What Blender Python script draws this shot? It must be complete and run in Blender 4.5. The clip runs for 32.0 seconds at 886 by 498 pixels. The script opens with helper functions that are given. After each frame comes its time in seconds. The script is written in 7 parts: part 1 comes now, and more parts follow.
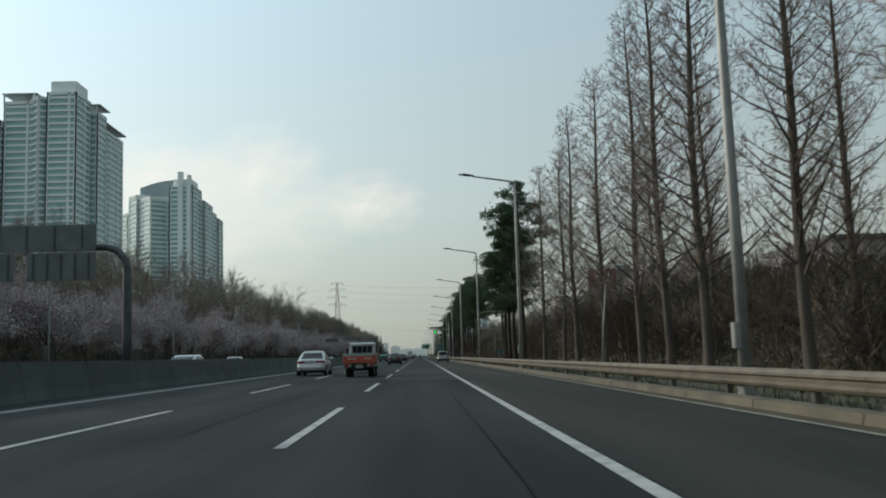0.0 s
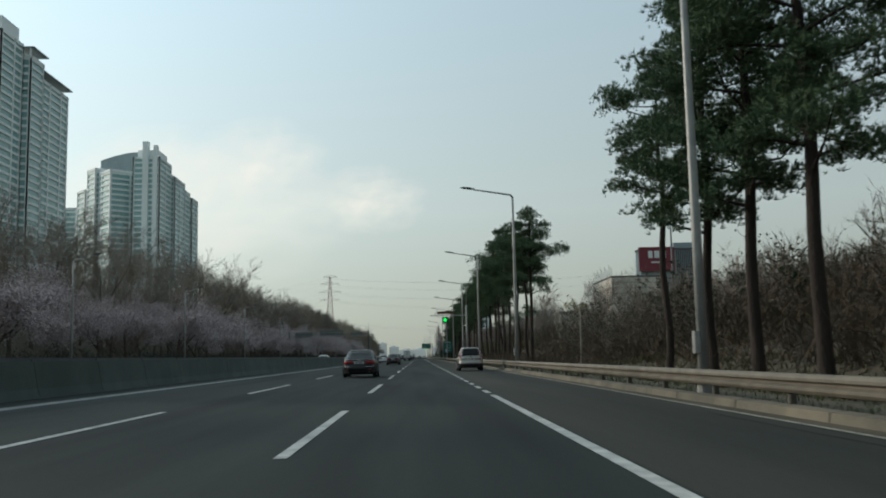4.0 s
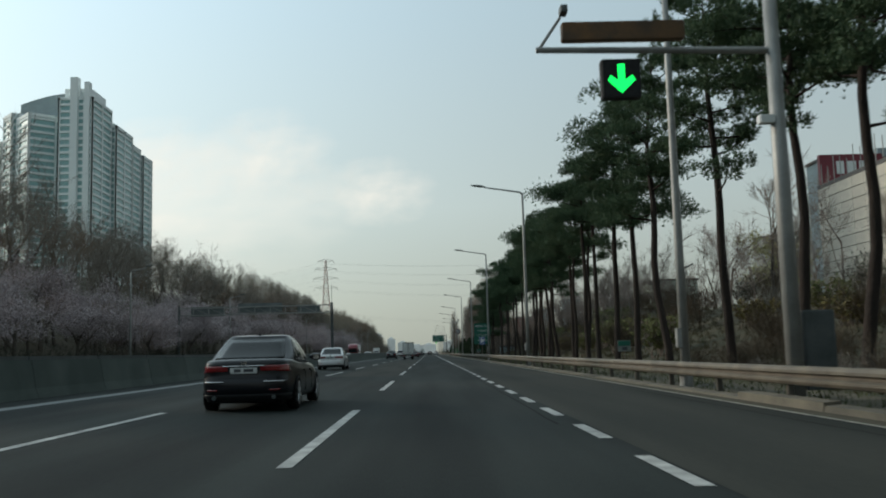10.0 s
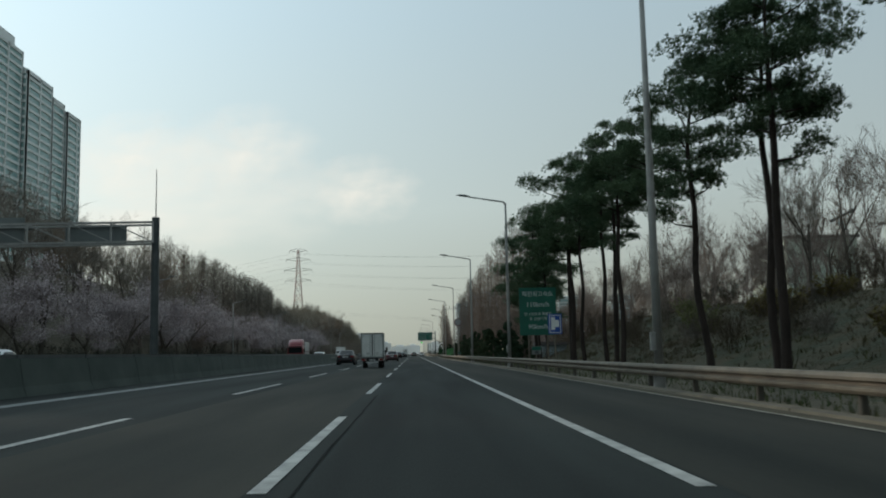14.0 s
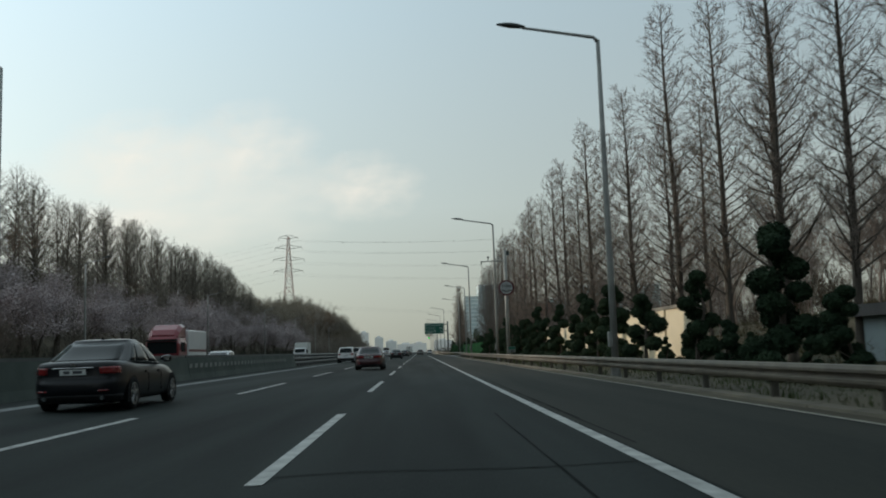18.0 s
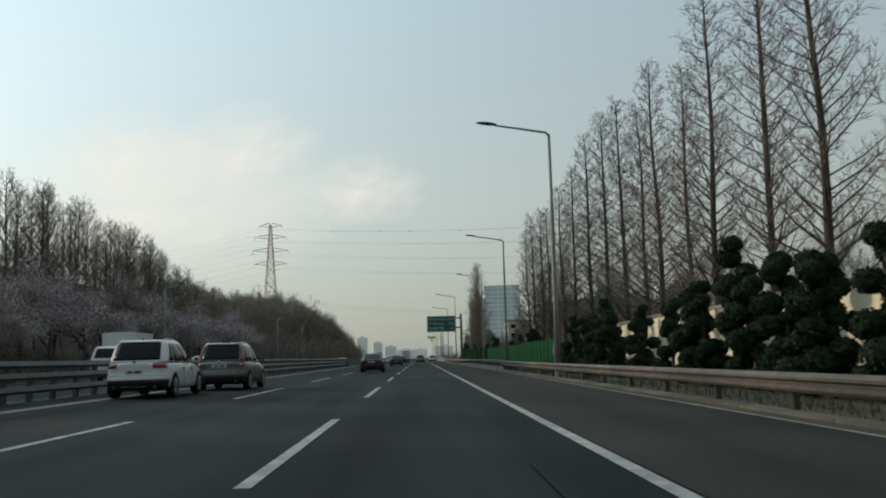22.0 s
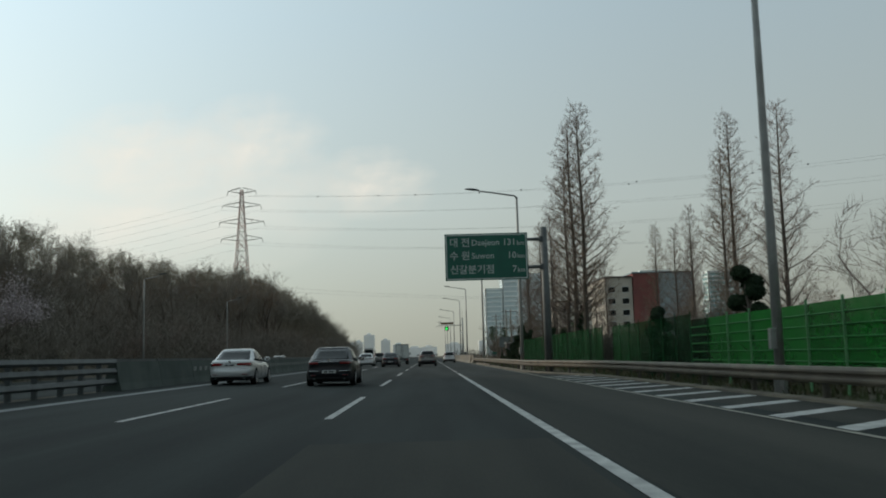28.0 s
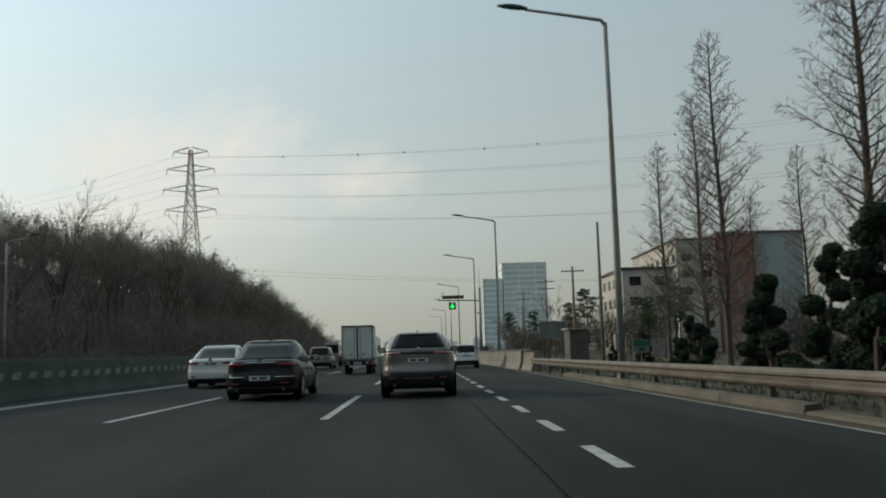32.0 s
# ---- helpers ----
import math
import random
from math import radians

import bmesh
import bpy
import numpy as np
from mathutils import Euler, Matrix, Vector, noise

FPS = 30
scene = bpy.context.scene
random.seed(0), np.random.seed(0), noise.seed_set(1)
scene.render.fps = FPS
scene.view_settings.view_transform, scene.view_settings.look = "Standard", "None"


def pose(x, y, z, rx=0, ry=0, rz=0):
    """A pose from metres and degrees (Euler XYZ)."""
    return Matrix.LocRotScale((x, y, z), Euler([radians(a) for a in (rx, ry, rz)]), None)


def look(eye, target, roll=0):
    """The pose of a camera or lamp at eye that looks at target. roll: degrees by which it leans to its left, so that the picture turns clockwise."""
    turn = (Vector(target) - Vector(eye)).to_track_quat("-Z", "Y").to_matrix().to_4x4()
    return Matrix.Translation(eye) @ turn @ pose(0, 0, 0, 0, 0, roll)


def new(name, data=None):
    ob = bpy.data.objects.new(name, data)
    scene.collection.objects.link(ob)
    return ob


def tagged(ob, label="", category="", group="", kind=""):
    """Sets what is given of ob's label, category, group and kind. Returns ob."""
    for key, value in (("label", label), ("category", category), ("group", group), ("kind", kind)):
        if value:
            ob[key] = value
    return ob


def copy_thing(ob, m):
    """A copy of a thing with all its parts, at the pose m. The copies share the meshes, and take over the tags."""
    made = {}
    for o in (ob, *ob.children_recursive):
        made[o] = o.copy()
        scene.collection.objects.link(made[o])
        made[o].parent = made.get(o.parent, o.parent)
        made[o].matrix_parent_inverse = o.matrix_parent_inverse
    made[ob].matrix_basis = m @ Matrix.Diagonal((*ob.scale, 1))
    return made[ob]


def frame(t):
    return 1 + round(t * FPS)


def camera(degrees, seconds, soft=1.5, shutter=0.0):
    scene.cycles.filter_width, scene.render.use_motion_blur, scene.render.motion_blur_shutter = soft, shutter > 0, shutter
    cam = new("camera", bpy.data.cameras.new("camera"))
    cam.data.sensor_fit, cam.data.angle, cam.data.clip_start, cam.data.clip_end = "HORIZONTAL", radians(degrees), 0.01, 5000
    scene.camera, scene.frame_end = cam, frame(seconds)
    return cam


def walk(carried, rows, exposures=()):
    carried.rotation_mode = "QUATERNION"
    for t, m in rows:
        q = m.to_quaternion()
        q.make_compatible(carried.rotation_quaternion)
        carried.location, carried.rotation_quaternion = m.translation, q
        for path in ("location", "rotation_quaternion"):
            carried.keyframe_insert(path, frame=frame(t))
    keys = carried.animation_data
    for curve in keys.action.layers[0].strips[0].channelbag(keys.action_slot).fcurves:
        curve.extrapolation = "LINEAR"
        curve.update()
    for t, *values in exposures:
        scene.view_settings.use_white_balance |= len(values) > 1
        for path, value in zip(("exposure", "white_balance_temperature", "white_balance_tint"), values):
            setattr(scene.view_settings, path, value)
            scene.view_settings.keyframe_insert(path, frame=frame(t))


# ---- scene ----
# camera: seconds, place, then rx, ry, rz of pose()
cam = camera(52.2, 32.0, soft=1.9, shutter=0.15)
ROWS = [
    (0, -0.00, 0.00, 1.104, 96.69, 1.89, -1.43),
    (1, -0.05, 18.96, 1.104, 96.89, 1.71, -1.41),
    (2, -0.05, 37.78, 1.104, 96.80, 2.06, -1.40),
    (3, -0.22, 56.17, 1.104, 96.81, 1.18, -1.52),
    (6, -0.21, 112.05, 1.104, 96.65, 1.44, -1.35),
    (7, -0.19, 130.89, 1.104, 96.77, 1.50, -1.38),
    (8, -0.19, 148.77, 1.104, 96.58, 1.85, -1.32),
    (9, -0.19, 166.95, 1.104, 96.52, 1.55, -1.31),
    (10, -0.33, 185.74, 1.104, 96.50, 1.60, -0.86),
    (11, -0.76, 204.45, 1.104, 96.72, 1.40, -0.45),
    (12, -0.69, 222.76, 1.104, 96.58, 1.88, -2.13),
    (13, -0.54, 241.79, 1.104, 96.55, 1.35, -2.09),
    (16, -0.49, 297.53, 1.104, 96.59, 1.38, -1.54),
    (17, -0.38, 315.53, 1.104, 96.50, 1.78, -1.57),
    (18, -0.33, 333.53, 1.104, 96.42, 1.99, -1.48),
    (19, -0.21, 352.87, 1.104, 96.67, 1.44, -1.48),
    (20, -0.13, 371.08, 1.104, 96.66, 1.91, -1.38),
    (21, -0.17, 388.31, 1.104, 96.77, 1.76, -1.29),
    (22, -0.21, 406.69, 1.104, 96.82, 1.53, -1.45),
    (23, -0.18, 422.99, 1.104, 96.55, 1.54, -1.71),
    (24, -0.05, 440.69, 1.104, 97.01, 1.61, -1.89),
    (25, 0.10, 457.17, 1.104, 96.85, 1.90, -1.62),
    (26, 0.18, 473.97, 1.104, 96.76, 1.81, -1.30),
    (29, -0.00, 525.85, 1.104, 96.65, 1.53, -0.78),
    (30, -0.11, 544.53, 1.104, 96.48, 1.68, -0.96),
    (31, -0.22, 563.40, 1.104, 96.53, 1.12, -1.41),
    (32, -0.06, 582.00, 1.104, 96.57, 1.65, -1.36),
]
walk(cam, [(r[0], pose(*r[1:])) for r in ROWS], [(0, 0.12, 6280, 8.5), (9, 0.12, 6280, 8.5), (18, 0.04, 6420, 9.5), (26, 0.0, 6480, 10), (32, -0.07, 6500, 10)])

# ---- world, sun ----
SUN_AZ, SUN_EL = -62.0, 19.0      # degrees right of the road's heading, above the horizon
world = bpy.data.worlds.new("world")
scene.world = world
world.use_nodes = True
wn = world.node_tree.nodes
sky = wn.new("ShaderNodeTexSky")
sky.sky_type, sky.sun_disc = "NISHITA", False
sky.sun_elevation, sky.sun_rotation = radians(SUN_EL), radians(SUN_AZ)
sky.air_density, sky.dust_density, sky.ozone_density = 1.2, 2.0, 1.5
bg = wn["Background"]
# pale morning haze over the clear sky: brighter towards the sun, warmer near the horizon
wl = world.node_tree.links
SUN_DIR = (math.sin(radians(SUN_AZ)) * math.cos(radians(SUN_EL)), math.cos(radians(SUN_AZ)) * math.cos(radians(SUN_EL)), math.sin(radians(SUN_EL)))


def world_math(op, a, b):
    n = wn.new("ShaderNodeMath")
    n.operation = op
    for i, v in enumerate((a, b)):
        if isinstance(v, (int, float)):
            n.inputs[i].default_value = v
        else:
            wl.new(v, n.inputs[i])
    return n.outputs[0]


wc, wsep, wdot, wramp, wscale, wmix = (wn.new("ShaderNode" + k) for k in ("TexCoord", "SeparateXYZ", "VectorMath", "ValToRGB", "VectorMath", "Mix"))
wdot.operation, wscale.operation, wmix.data_type = "DOT_PRODUCT", "SCALE", "RGBA"
wl.new(wc.outputs["Generated"], wsep.inputs[0])
wl.new(wc.outputs["Generated"], wdot.inputs[0])
wdot.inputs[1].default_value = SUN_DIR
lobe = world_math("POWER", world_math("MAXIMUM", wdot.outputs["Value"], 0.0), 3.2)
lum = world_math("ADD", world_math("MULTIPLY", lobe, 0.63), world_math("ADD", world_math("MULTIPLY", wdot.outputs["Value"], 0.155), 0.458))
wl.new(wsep.outputs["Z"], wramp.inputs[0])
wramp.color_ramp.elements[0].position, wramp.color_ramp.elements[0].color = 0.0, (0.95, 1.0, 0.85, 1)
wramp.color_ramp.elements[1].position, wramp.color_ramp.elements[1].color = 0.36, (0.80, 1.0, 1.07, 1)
wl.new(wramp.outputs[0], wscale.inputs[0])
band = world_math("MINIMUM", world_math("ADD", world_math("MULTIPLY", wsep.outputs["Z"], 1.9), 0.73), 1.03)
wl.new(world_math("DIVIDE", world_math("MULTIPLY", lum, band), 0.1), wscale.inputs["Scale"])
wmix.inputs["Factor"].default_value = 0.88
wl.new(sky.outputs[0], wmix.inputs["A"])
wl.new(wscale.outputs[0], wmix.inputs["B"])
wl.new(wmix.outputs["Result"], bg.inputs[0])
bg.inputs[1].default_value = 0.1
sun_data = bpy.data.lights.new("sun", "SUN")
sun_data.energy, sun_data.angle, sun_data.color = 1.9, radians(2.5), (1.0, 0.88, 0.72)
sun = new("sun", sun_data)
sun.matrix_world = look((-60, 60, 60), (-60 + math.sin(radians(-SUN_AZ)) * 10, 60 - math.cos(radians(SUN_AZ)) * 10,
                                        60 - math.tan(radians(SUN_EL)) * 10))

rnd = random.Random(7)


# ---- materials ----
def surface(name, a, b=None, rough=0.8, metal=0.0, scale=6.0, fine=60.0, bump=0.15, spread=0.0, coat=0.0, stretch=(1, 1, 1), glow=0.0,
            transmission=0.0, dist=0.02, spec=0.5):
    """A two-scale procedural surface between colours a and b; spread varies it from object to object."""
    m = bpy.data.materials.new(name)
    m.use_nodes = True
    n, l = m.node_tree.nodes, m.node_tree.links
    p = n["Principled BSDF"]
    b = b or tuple(c * 0.75 for c in a)
    tc = n.new("ShaderNodeTexCoord")
    mp = n.new("ShaderNodeMapping")
    mp.inputs["Scale"].default_value = stretch
    l.new(tc.outputs["Object"], mp.inputs[0])
    big, small = n.new("ShaderNodeTexNoise"), n.new("ShaderNodeTexNoise")
    big.inputs["Scale"].default_value, small.inputs["Scale"].default_value = scale, fine
    big.inputs["Detail"].default_value, small.inputs["Detail"].default_value = 3, 2
    for t in (big, small):
        l.new(mp.outputs[0], t.inputs["Vector"])
    mix = n.new("ShaderNodeMath")
    mix.operation = "MULTIPLY_ADD"
    l.new(small.outputs["Fac"], mix.inputs[0])
    mix.inputs[1].default_value = 0.45
    sub = n.new("ShaderNodeMath")
    sub.operation = "MULTIPLY_ADD"
    l.new(big.outputs["Fac"], sub.inputs[0])
    sub.inputs[1].default_value, sub.inputs[2].default_value = 1.6, -0.52
    l.new(sub.outputs[0], mix.inputs[2])
    src = mix.outputs[0]
    if spread:
        oi = n.new("ShaderNodeObjectInfo")
        ad = n.new("ShaderNodeMath")
        ad.operation = "MULTIPLY_ADD"
        l.new(oi.outputs["Random"], ad.inputs[0])
        ad.inputs[1].default_value = spread
        l.new(src, ad.inputs[2])
        src = ad.outputs[0]
    cr = n.new("ShaderNodeValToRGB")
    cr.color_ramp.elements[0].position, cr.color_ramp.elements[1].position = 0.15, 0.85
    cr.color_ramp.elements[0].color, cr.color_ramp.elements[1].color = (*a, 1), (*b, 1)
    l.new(src, cr.inputs[0])
    l.new(cr.outputs[0], p.inputs["Base Color"])
    p.inputs["Roughness"].default_value, p.inputs["Metallic"].default_value = rough, metal
    p.inputs["Specular IOR Level"].default_value = spec
    p.inputs["Coat Weight"].default_value = coat
    p.inputs["Coat Roughness"].default_value = 0.06
    p.inputs["Transmission Weight"].default_value = transmission
    if bump:
        bp = n.new("ShaderNodeBump")
        bp.inputs["Strength"].default_value, bp.inputs["Distance"].default_value = bump, dist
        l.new(small.outputs["Fac"], bp.inputs["Height"])
        l.new(bp.outputs[0], p.inputs["Normal"])
    if glow:
        p.inputs["Emission Color"].default_value, p.inputs["Emission Strength"].default_value = (*a, 1), glow
    return m


ASPHALT = surface("asphalt", (0.0085, 0.0118, 0.0118), (0.0330, 0.0400, 0.0375), 0.88, spec=0.13, scale=0.7, fine=90, bump=0.35, stretch=(1, 0.06, 1), dist=0.006)
ASPHALT_WORN = surface("asphalt_patch", (0.024, 0.0265, 0.0235), (0.050, 0.0500, 0.0420), 0.9, spec=0.13, scale=0.7, fine=80, bump=0.3, stretch=(1, 0.1, 1), dist=0.006)
# nearside lane: tan reflection of the low sun mixed into the asphalt colour
ASPHALT_SUNLIT = surface("sunlit_asphalt", (0.019, 0.0225, 0.0200), (0.051, 0.0510, 0.0430), 0.9, spec=0.13, scale=0.55, fine=70, bump=0.35, stretch=(1, 0.05, 1), dist=0.006)
SHOULDER = surface("shoulder_dust", (0.060, 0.054, 0.041), (0.120, 0.104, 0.076), 0.95, spec=0.1, scale=0.9, fine=40, bump=0.3, stretch=(1, 0.2, 1), dist=0.006)
PAINT_WHITE = surface("road_paint", (0.52, 0.52, 0.49), (0.24, 0.24, 0.23), 0.75, scale=3, fine=40, bump=0.1)
PAINT_WORN = surface("worn_edge_paint", (0.34, 0.32, 0.26), (0.15, 0.145, 0.12), 0.8, scale=2.2, fine=40, bump=0.1)
PAINT_BLUE = surface("road_paint_blue", (0.19, 0.205, 0.20), (0.085, 0.095, 0.095), 0.7, scale=3, fine=40)
SOIL = surface("verge_soil", (0.048, 0.042, 0.026), (0.098, 0.08, 0.05), 0.95, scale=0.22, fine=9, bump=0.7, dist=0.08)
GRASS = surface("verge_grass", (0.085, 0.085, 0.035), (0.038, 0.068, 0.022), 0.95, scale=0.8, fine=9)
CONCRETE = surface("concrete", (0.26, 0.23, 0.18), (0.13, 0.12, 0.10), 0.9, scale=0.8, fine=25, bump=0.25, spread=0.15)
CONCRETE_GREEN = surface("mossy_concrete", (0.082, 0.10, 0.088), (0.045, 0.06, 0.052), 0.9, scale=0.7, fine=20, bump=0.25, spread=0.2)
POST_STEEL = surface("dull_post_steel", (0.115, 0.104, 0.082), (0.066, 0.060, 0.048), 0.75, 0.1, scale=1.5, fine=30, bump=0.08, spread=0.25)
GALV = surface("galvanised_steel", (0.182, 0.155, 0.114), (0.104, 0.088, 0.066), 0.65, 0.15, scale=1.5, fine=30, bump=0.08, spread=0.25)
POLE = surface("painted_pole", (0.33, 0.33, 0.31), (0.22, 0.22, 0.21), 0.5, 0.3, scale=2, fine=30, bump=0.05)
DARK_STEEL = surface("dark_steel", (0.055, 0.065, 0.065), (0.10, 0.11, 0.11), 0.55, 0.4, scale=2, fine=30, bump=0.05)
# darker copy of the pole grey; the mast's shaded side is in the colour
MAST_SHADED = surface("mast_grey_shaded", (0.125, 0.135, 0.132), (0.082, 0.090, 0.089), 0.6, 0.2, scale=2, fine=30, bump=0.05)
BARK = surface("bark", (0.060, 0.049, 0.039), (0.118, 0.098, 0.078), 0.95, scale=2, fine=18, bump=0.8, stretch=(3, 3, 0.4), dist=0.04)
TWIG = surface("twig", (0.175, 0.132, 0.112), (0.265, 0.210, 0.178), 0.95, scale=2, fine=18, bump=0)
TWIG_RUST = surface("twig_rust", (0.150, 0.106, 0.078), (0.220, 0.165, 0.120), 0.95, scale=1.2, fine=14, bump=0)
TWIG_GREY = surface("twig_grey", (0.150, 0.130, 0.108), (0.235, 0.210, 0.175), 0.95, scale=1.2, fine=14, bump=0)
PINE_BARK = surface("pine_bark", (0.048, 0.036, 0.030), (0.027, 0.022, 0.019), 0.95, scale=1.5, fine=9, bump=0.9, stretch=(2, 2, 0.6), dist=0.05, spec=0.2)
NEEDLE = surface("pine_needles", (0.038, 0.078, 0.044), (0.088, 0.132, 0.068), 0.8, scale=1.2, fine=8, bump=0, spread=0.25, spec=0.25)
JUNIPER = surface("juniper_leaf", (0.012, 0.026, 0.014), (0.033, 0.054, 0.028), 0.85, scale=1.5, fine=10, bump=0, spread=0.2, spec=0.15)
BLOSSOM = surface("cherry_blossom", (0.55, 0.475, 0.475), (0.39, 0.335, 0.340), 0.9, scale=0.5, fine=4, bump=0, spread=0.3)
BUD = surface("spring_bud", (0.30, 0.27, 0.11), (0.40, 0.35, 0.16), 0.85, scale=0.8, fine=6, bump=0)
GREEN_LEAF = surface("spring_leaf", (0.09, 0.12, 0.03), (0.17, 0.17, 0.06), 0.85, scale=0.8, fine=6, bump=0)
YELLOW = surface("forsythia", (0.17, 0.135, 0.04), (0.11, 0.095, 0.035), 0.9, scale=0.8, fine=6, bump=0)
BLACK = surface("black_plastic", (0.016, 0.016, 0.017), (0.027, 0.027, 0.028), 0.65, scale=8, fine=80, bump=0.05, spec=0.2)
RUBBER = surface("tyre_rubber", (0.014, 0.014, 0.014), (0.024, 0.023, 0.022), 0.9, scale=8, fine=50, bump=0.2, spec=0.08)
CHROME = surface("chrome", (0.62, 0.62, 0.62), (0.5, 0.5, 0.5), 0.15, 1.0, bump=0)
ALLOY = surface("alloy", (0.42, 0.42, 0.42), (0.3, 0.3, 0.3), 0.35, 0.9, bump=0)
CAR_GLASS = surface("tinted_glass", (0.012, 0.015, 0.016), (0.017, 0.02, 0.021), 0.09, 0.0, bump=0, spec=0.10)
TAIL_RED = surface("tail_light", (0.24, 0.012, 0.014), (0.16, 0.008, 0.009), 0.2, coat=0.7, bump=0)
TAIL_LIT = surface("tail_light_lit", (0.34, 0.014, 0.016), (0.22, 0.010, 0.011), 0.25, coat=0.4, bump=0, glow=0.05)
LAMP_CLEAR = surface("lamp_clear", (0.55, 0.5, 0.45), (0.4, 0.38, 0.36), 0.2, coat=0.6, bump=0)
PLATE = surface("plate", (0.60, 0.61, 0.59), (0.48, 0.49, 0.48), 0.5, bump=0)
PLATE_GREEN = surface("green_plate", (0.10, 0.26, 0.16), (0.07, 0.2, 0.12), 0.5, bump=0)
INK = surface("plate_ink", (0.04, 0.045, 0.05), (0.06, 0.06, 0.065), 0.6, bump=0)
SIGN_GREEN = surface("sign_green", (0.006, 0.115, 0.075), (0.004, 0.085, 0.058), 0.45, scale=1, fine=20, bump=0.02)
SIGN_WHITE = surface("sign_white", (0.72, 0.74, 0.72), (0.62, 0.64, 0.62), 0.5, bump=0)
SIGN_RED = surface("sign_red", (0.19, 0.022, 0.036), (0.14, 0.018, 0.028), 0.5, bump=0)
SIGN_LETTER = surface("dusty_lettering", (0.46, 0.52, 0.49), (0.36, 0.41, 0.385), 0.6, bump=0)
TAR = surface("tar_seam", (0.009, 0.0105, 0.0105), (0.018, 0.020, 0.019), 0.95, scale=4, fine=40, bump=0.2, spec=0.05)
SCRUB = surface("dry_scrub", (0.052, 0.040, 0.026), (0.096, 0.072, 0.046), 0.95, scale=0.25, fine=3, bump=0)
LITTER = surface("dry_tufts", (0.040, 0.052, 0.020), (0.100, 0.076, 0.040), 0.95, scale=0.35, fine=2, bump=0)
# round sign's rim and face: shade of its backlit side put into both colours
ROUND_RED = surface("backlit_sign_rim", (0.13, 0.024, 0.03), (0.09, 0.018, 0.022), 0.5, bump=0)
ROUND_FACE = surface("backlit_sign_face", (0.36, 0.38, 0.38), (0.27, 0.29, 0.29), 0.6, bump=0)
SIGN_BLUE = surface("sign_blue", (0.02, 0.08, 0.34), (0.015, 0.06, 0.26), 0.5, bump=0)
SIGN_BACK = surface("sign_back", (0.17, 0.19, 0.185), (0.11, 0.125, 0.12), 0.6, 0.3, scale=0.8, fine=12, bump=0.03)
LED_OFF = surface("led_board", (0.16, 0.075, 0.02), (0.07, 0.04, 0.018), 0.6, scale=2, fine=14, bump=0)
LED_GREEN = surface("led_green", (0.02, 1.0, 0.12), (0.02, 0.9, 0.1), 0.5, bump=0, glow=1.3)
FENCE_DARK = surface("fence_dark_post", (0.010, 0.060, 0.020), (0.006, 0.040, 0.014), 0.6, scale=0.6, fine=12, bump=0.05, spread=0.3, spec=0.2)
FENCE_GREEN = surface("fence_green", (0.014, 0.19, 0.030), (0.008, 0.115, 0.018), 0.6, scale=0.6, fine=12, bump=0.05, spread=0.3, spec=0.2)
FENCE_POST = surface("fence_post", (0.13, 0.33, 0.15), (0.09, 0.24, 0.10), 0.5, bump=0.05)
CREAM = surface("cream_wall", (0.78, 0.665, 0.465), (0.65, 0.55, 0.385), 0.9, scale=0.5, fine=14, bump=0.15)
STONE = surface("stone_cladding", (0.68, 0.62, 0.52), (0.50, 0.455, 0.385), 0.85, scale=0.8, fine=14, bump=0.3, spread=0.45)
TOWER_WHITE = surface("tower_white", (0.86, 0.90, 0.89), (0.78, 0.82, 0.815), 0.8, scale=0.06, fine=0.6, bump=0)
TOWER_GLASS = surface("tower_glass", (0.25, 0.43, 0.43), (0.34, 0.52, 0.52), 0.25, 0.0, scale=0.15, fine=0.8, bump=0)
TOWER_GREY = surface("tower_grey", (0.31, 0.37, 0.38), (0.24, 0.285, 0.295), 0.7, scale=0.1, fine=0.8, bump=0)
BRICK_RED = surface("red_facade", (0.25, 0.085, 0.075), (0.18, 0.065, 0.06), 0.85, scale=0.3, fine=6, bump=0.1)
HOUSE_GREY = surface("house_grey", (0.42, 0.40, 0.40), (0.30, 0.29, 0.29), 0.85, scale=0.3, fine=6, bump=0.1)
HOUSE_PALE = surface("house_pale", (0.52, 0.48, 0.41), (0.4, 0.37, 0.31), 0.85, scale=0.3, fine=6, bump=0.1)
ROOF = surface("roof_dark", (0.07, 0.065, 0.065), (0.11, 0.10, 0.095), 0.8, scale=1, fine=10, bump=0.2)
PYLON_RED = surface("pylon_red", (0.50, 0.36, 0.32), (0.42, 0.31, 0.28), 0.6, 0.2, bump=0)
PYLON_WHITE = surface("pylon_white", (0.5, 0.48, 0.46), (0.42, 0.4, 0.38), 0.6, 0.2, bump=0)
WIRE = surface("wire", (0.3, 0.3, 0.3), (0.36, 0.36, 0.36), 0.6, 0.2, bump=0)
TRUCK_WHITE = surface("truck_white", (0.66, 0.67, 0.64), (0.54, 0.55, 0.52), 0.5, scale=1.2, fine=8, bump=0.02)
SIDE_BAND = surface("side_band", (0.30, 0.36, 0.335), (0.24, 0.29, 0.27), 0.5, scale=2, fine=12, bump=0.02)
TRUCK_FRAME = surface("truck_frame", (0.20, 0.225, 0.215), (0.145, 0.165, 0.158), 0.5, 0.3, scale=2, fine=12, bump=0.02)
ORANGE = surface("orange_panel", (0.48, 0.085, 0.04), (0.36, 0.065, 0.032), 0.5, scale=2, fine=12, bump=0.02)
TARP = surface("green_tarp", (0.012, 0.20, 0.085), (0.008, 0.13, 0.055), 0.75, scale=3, fine=14, bump=0.4)

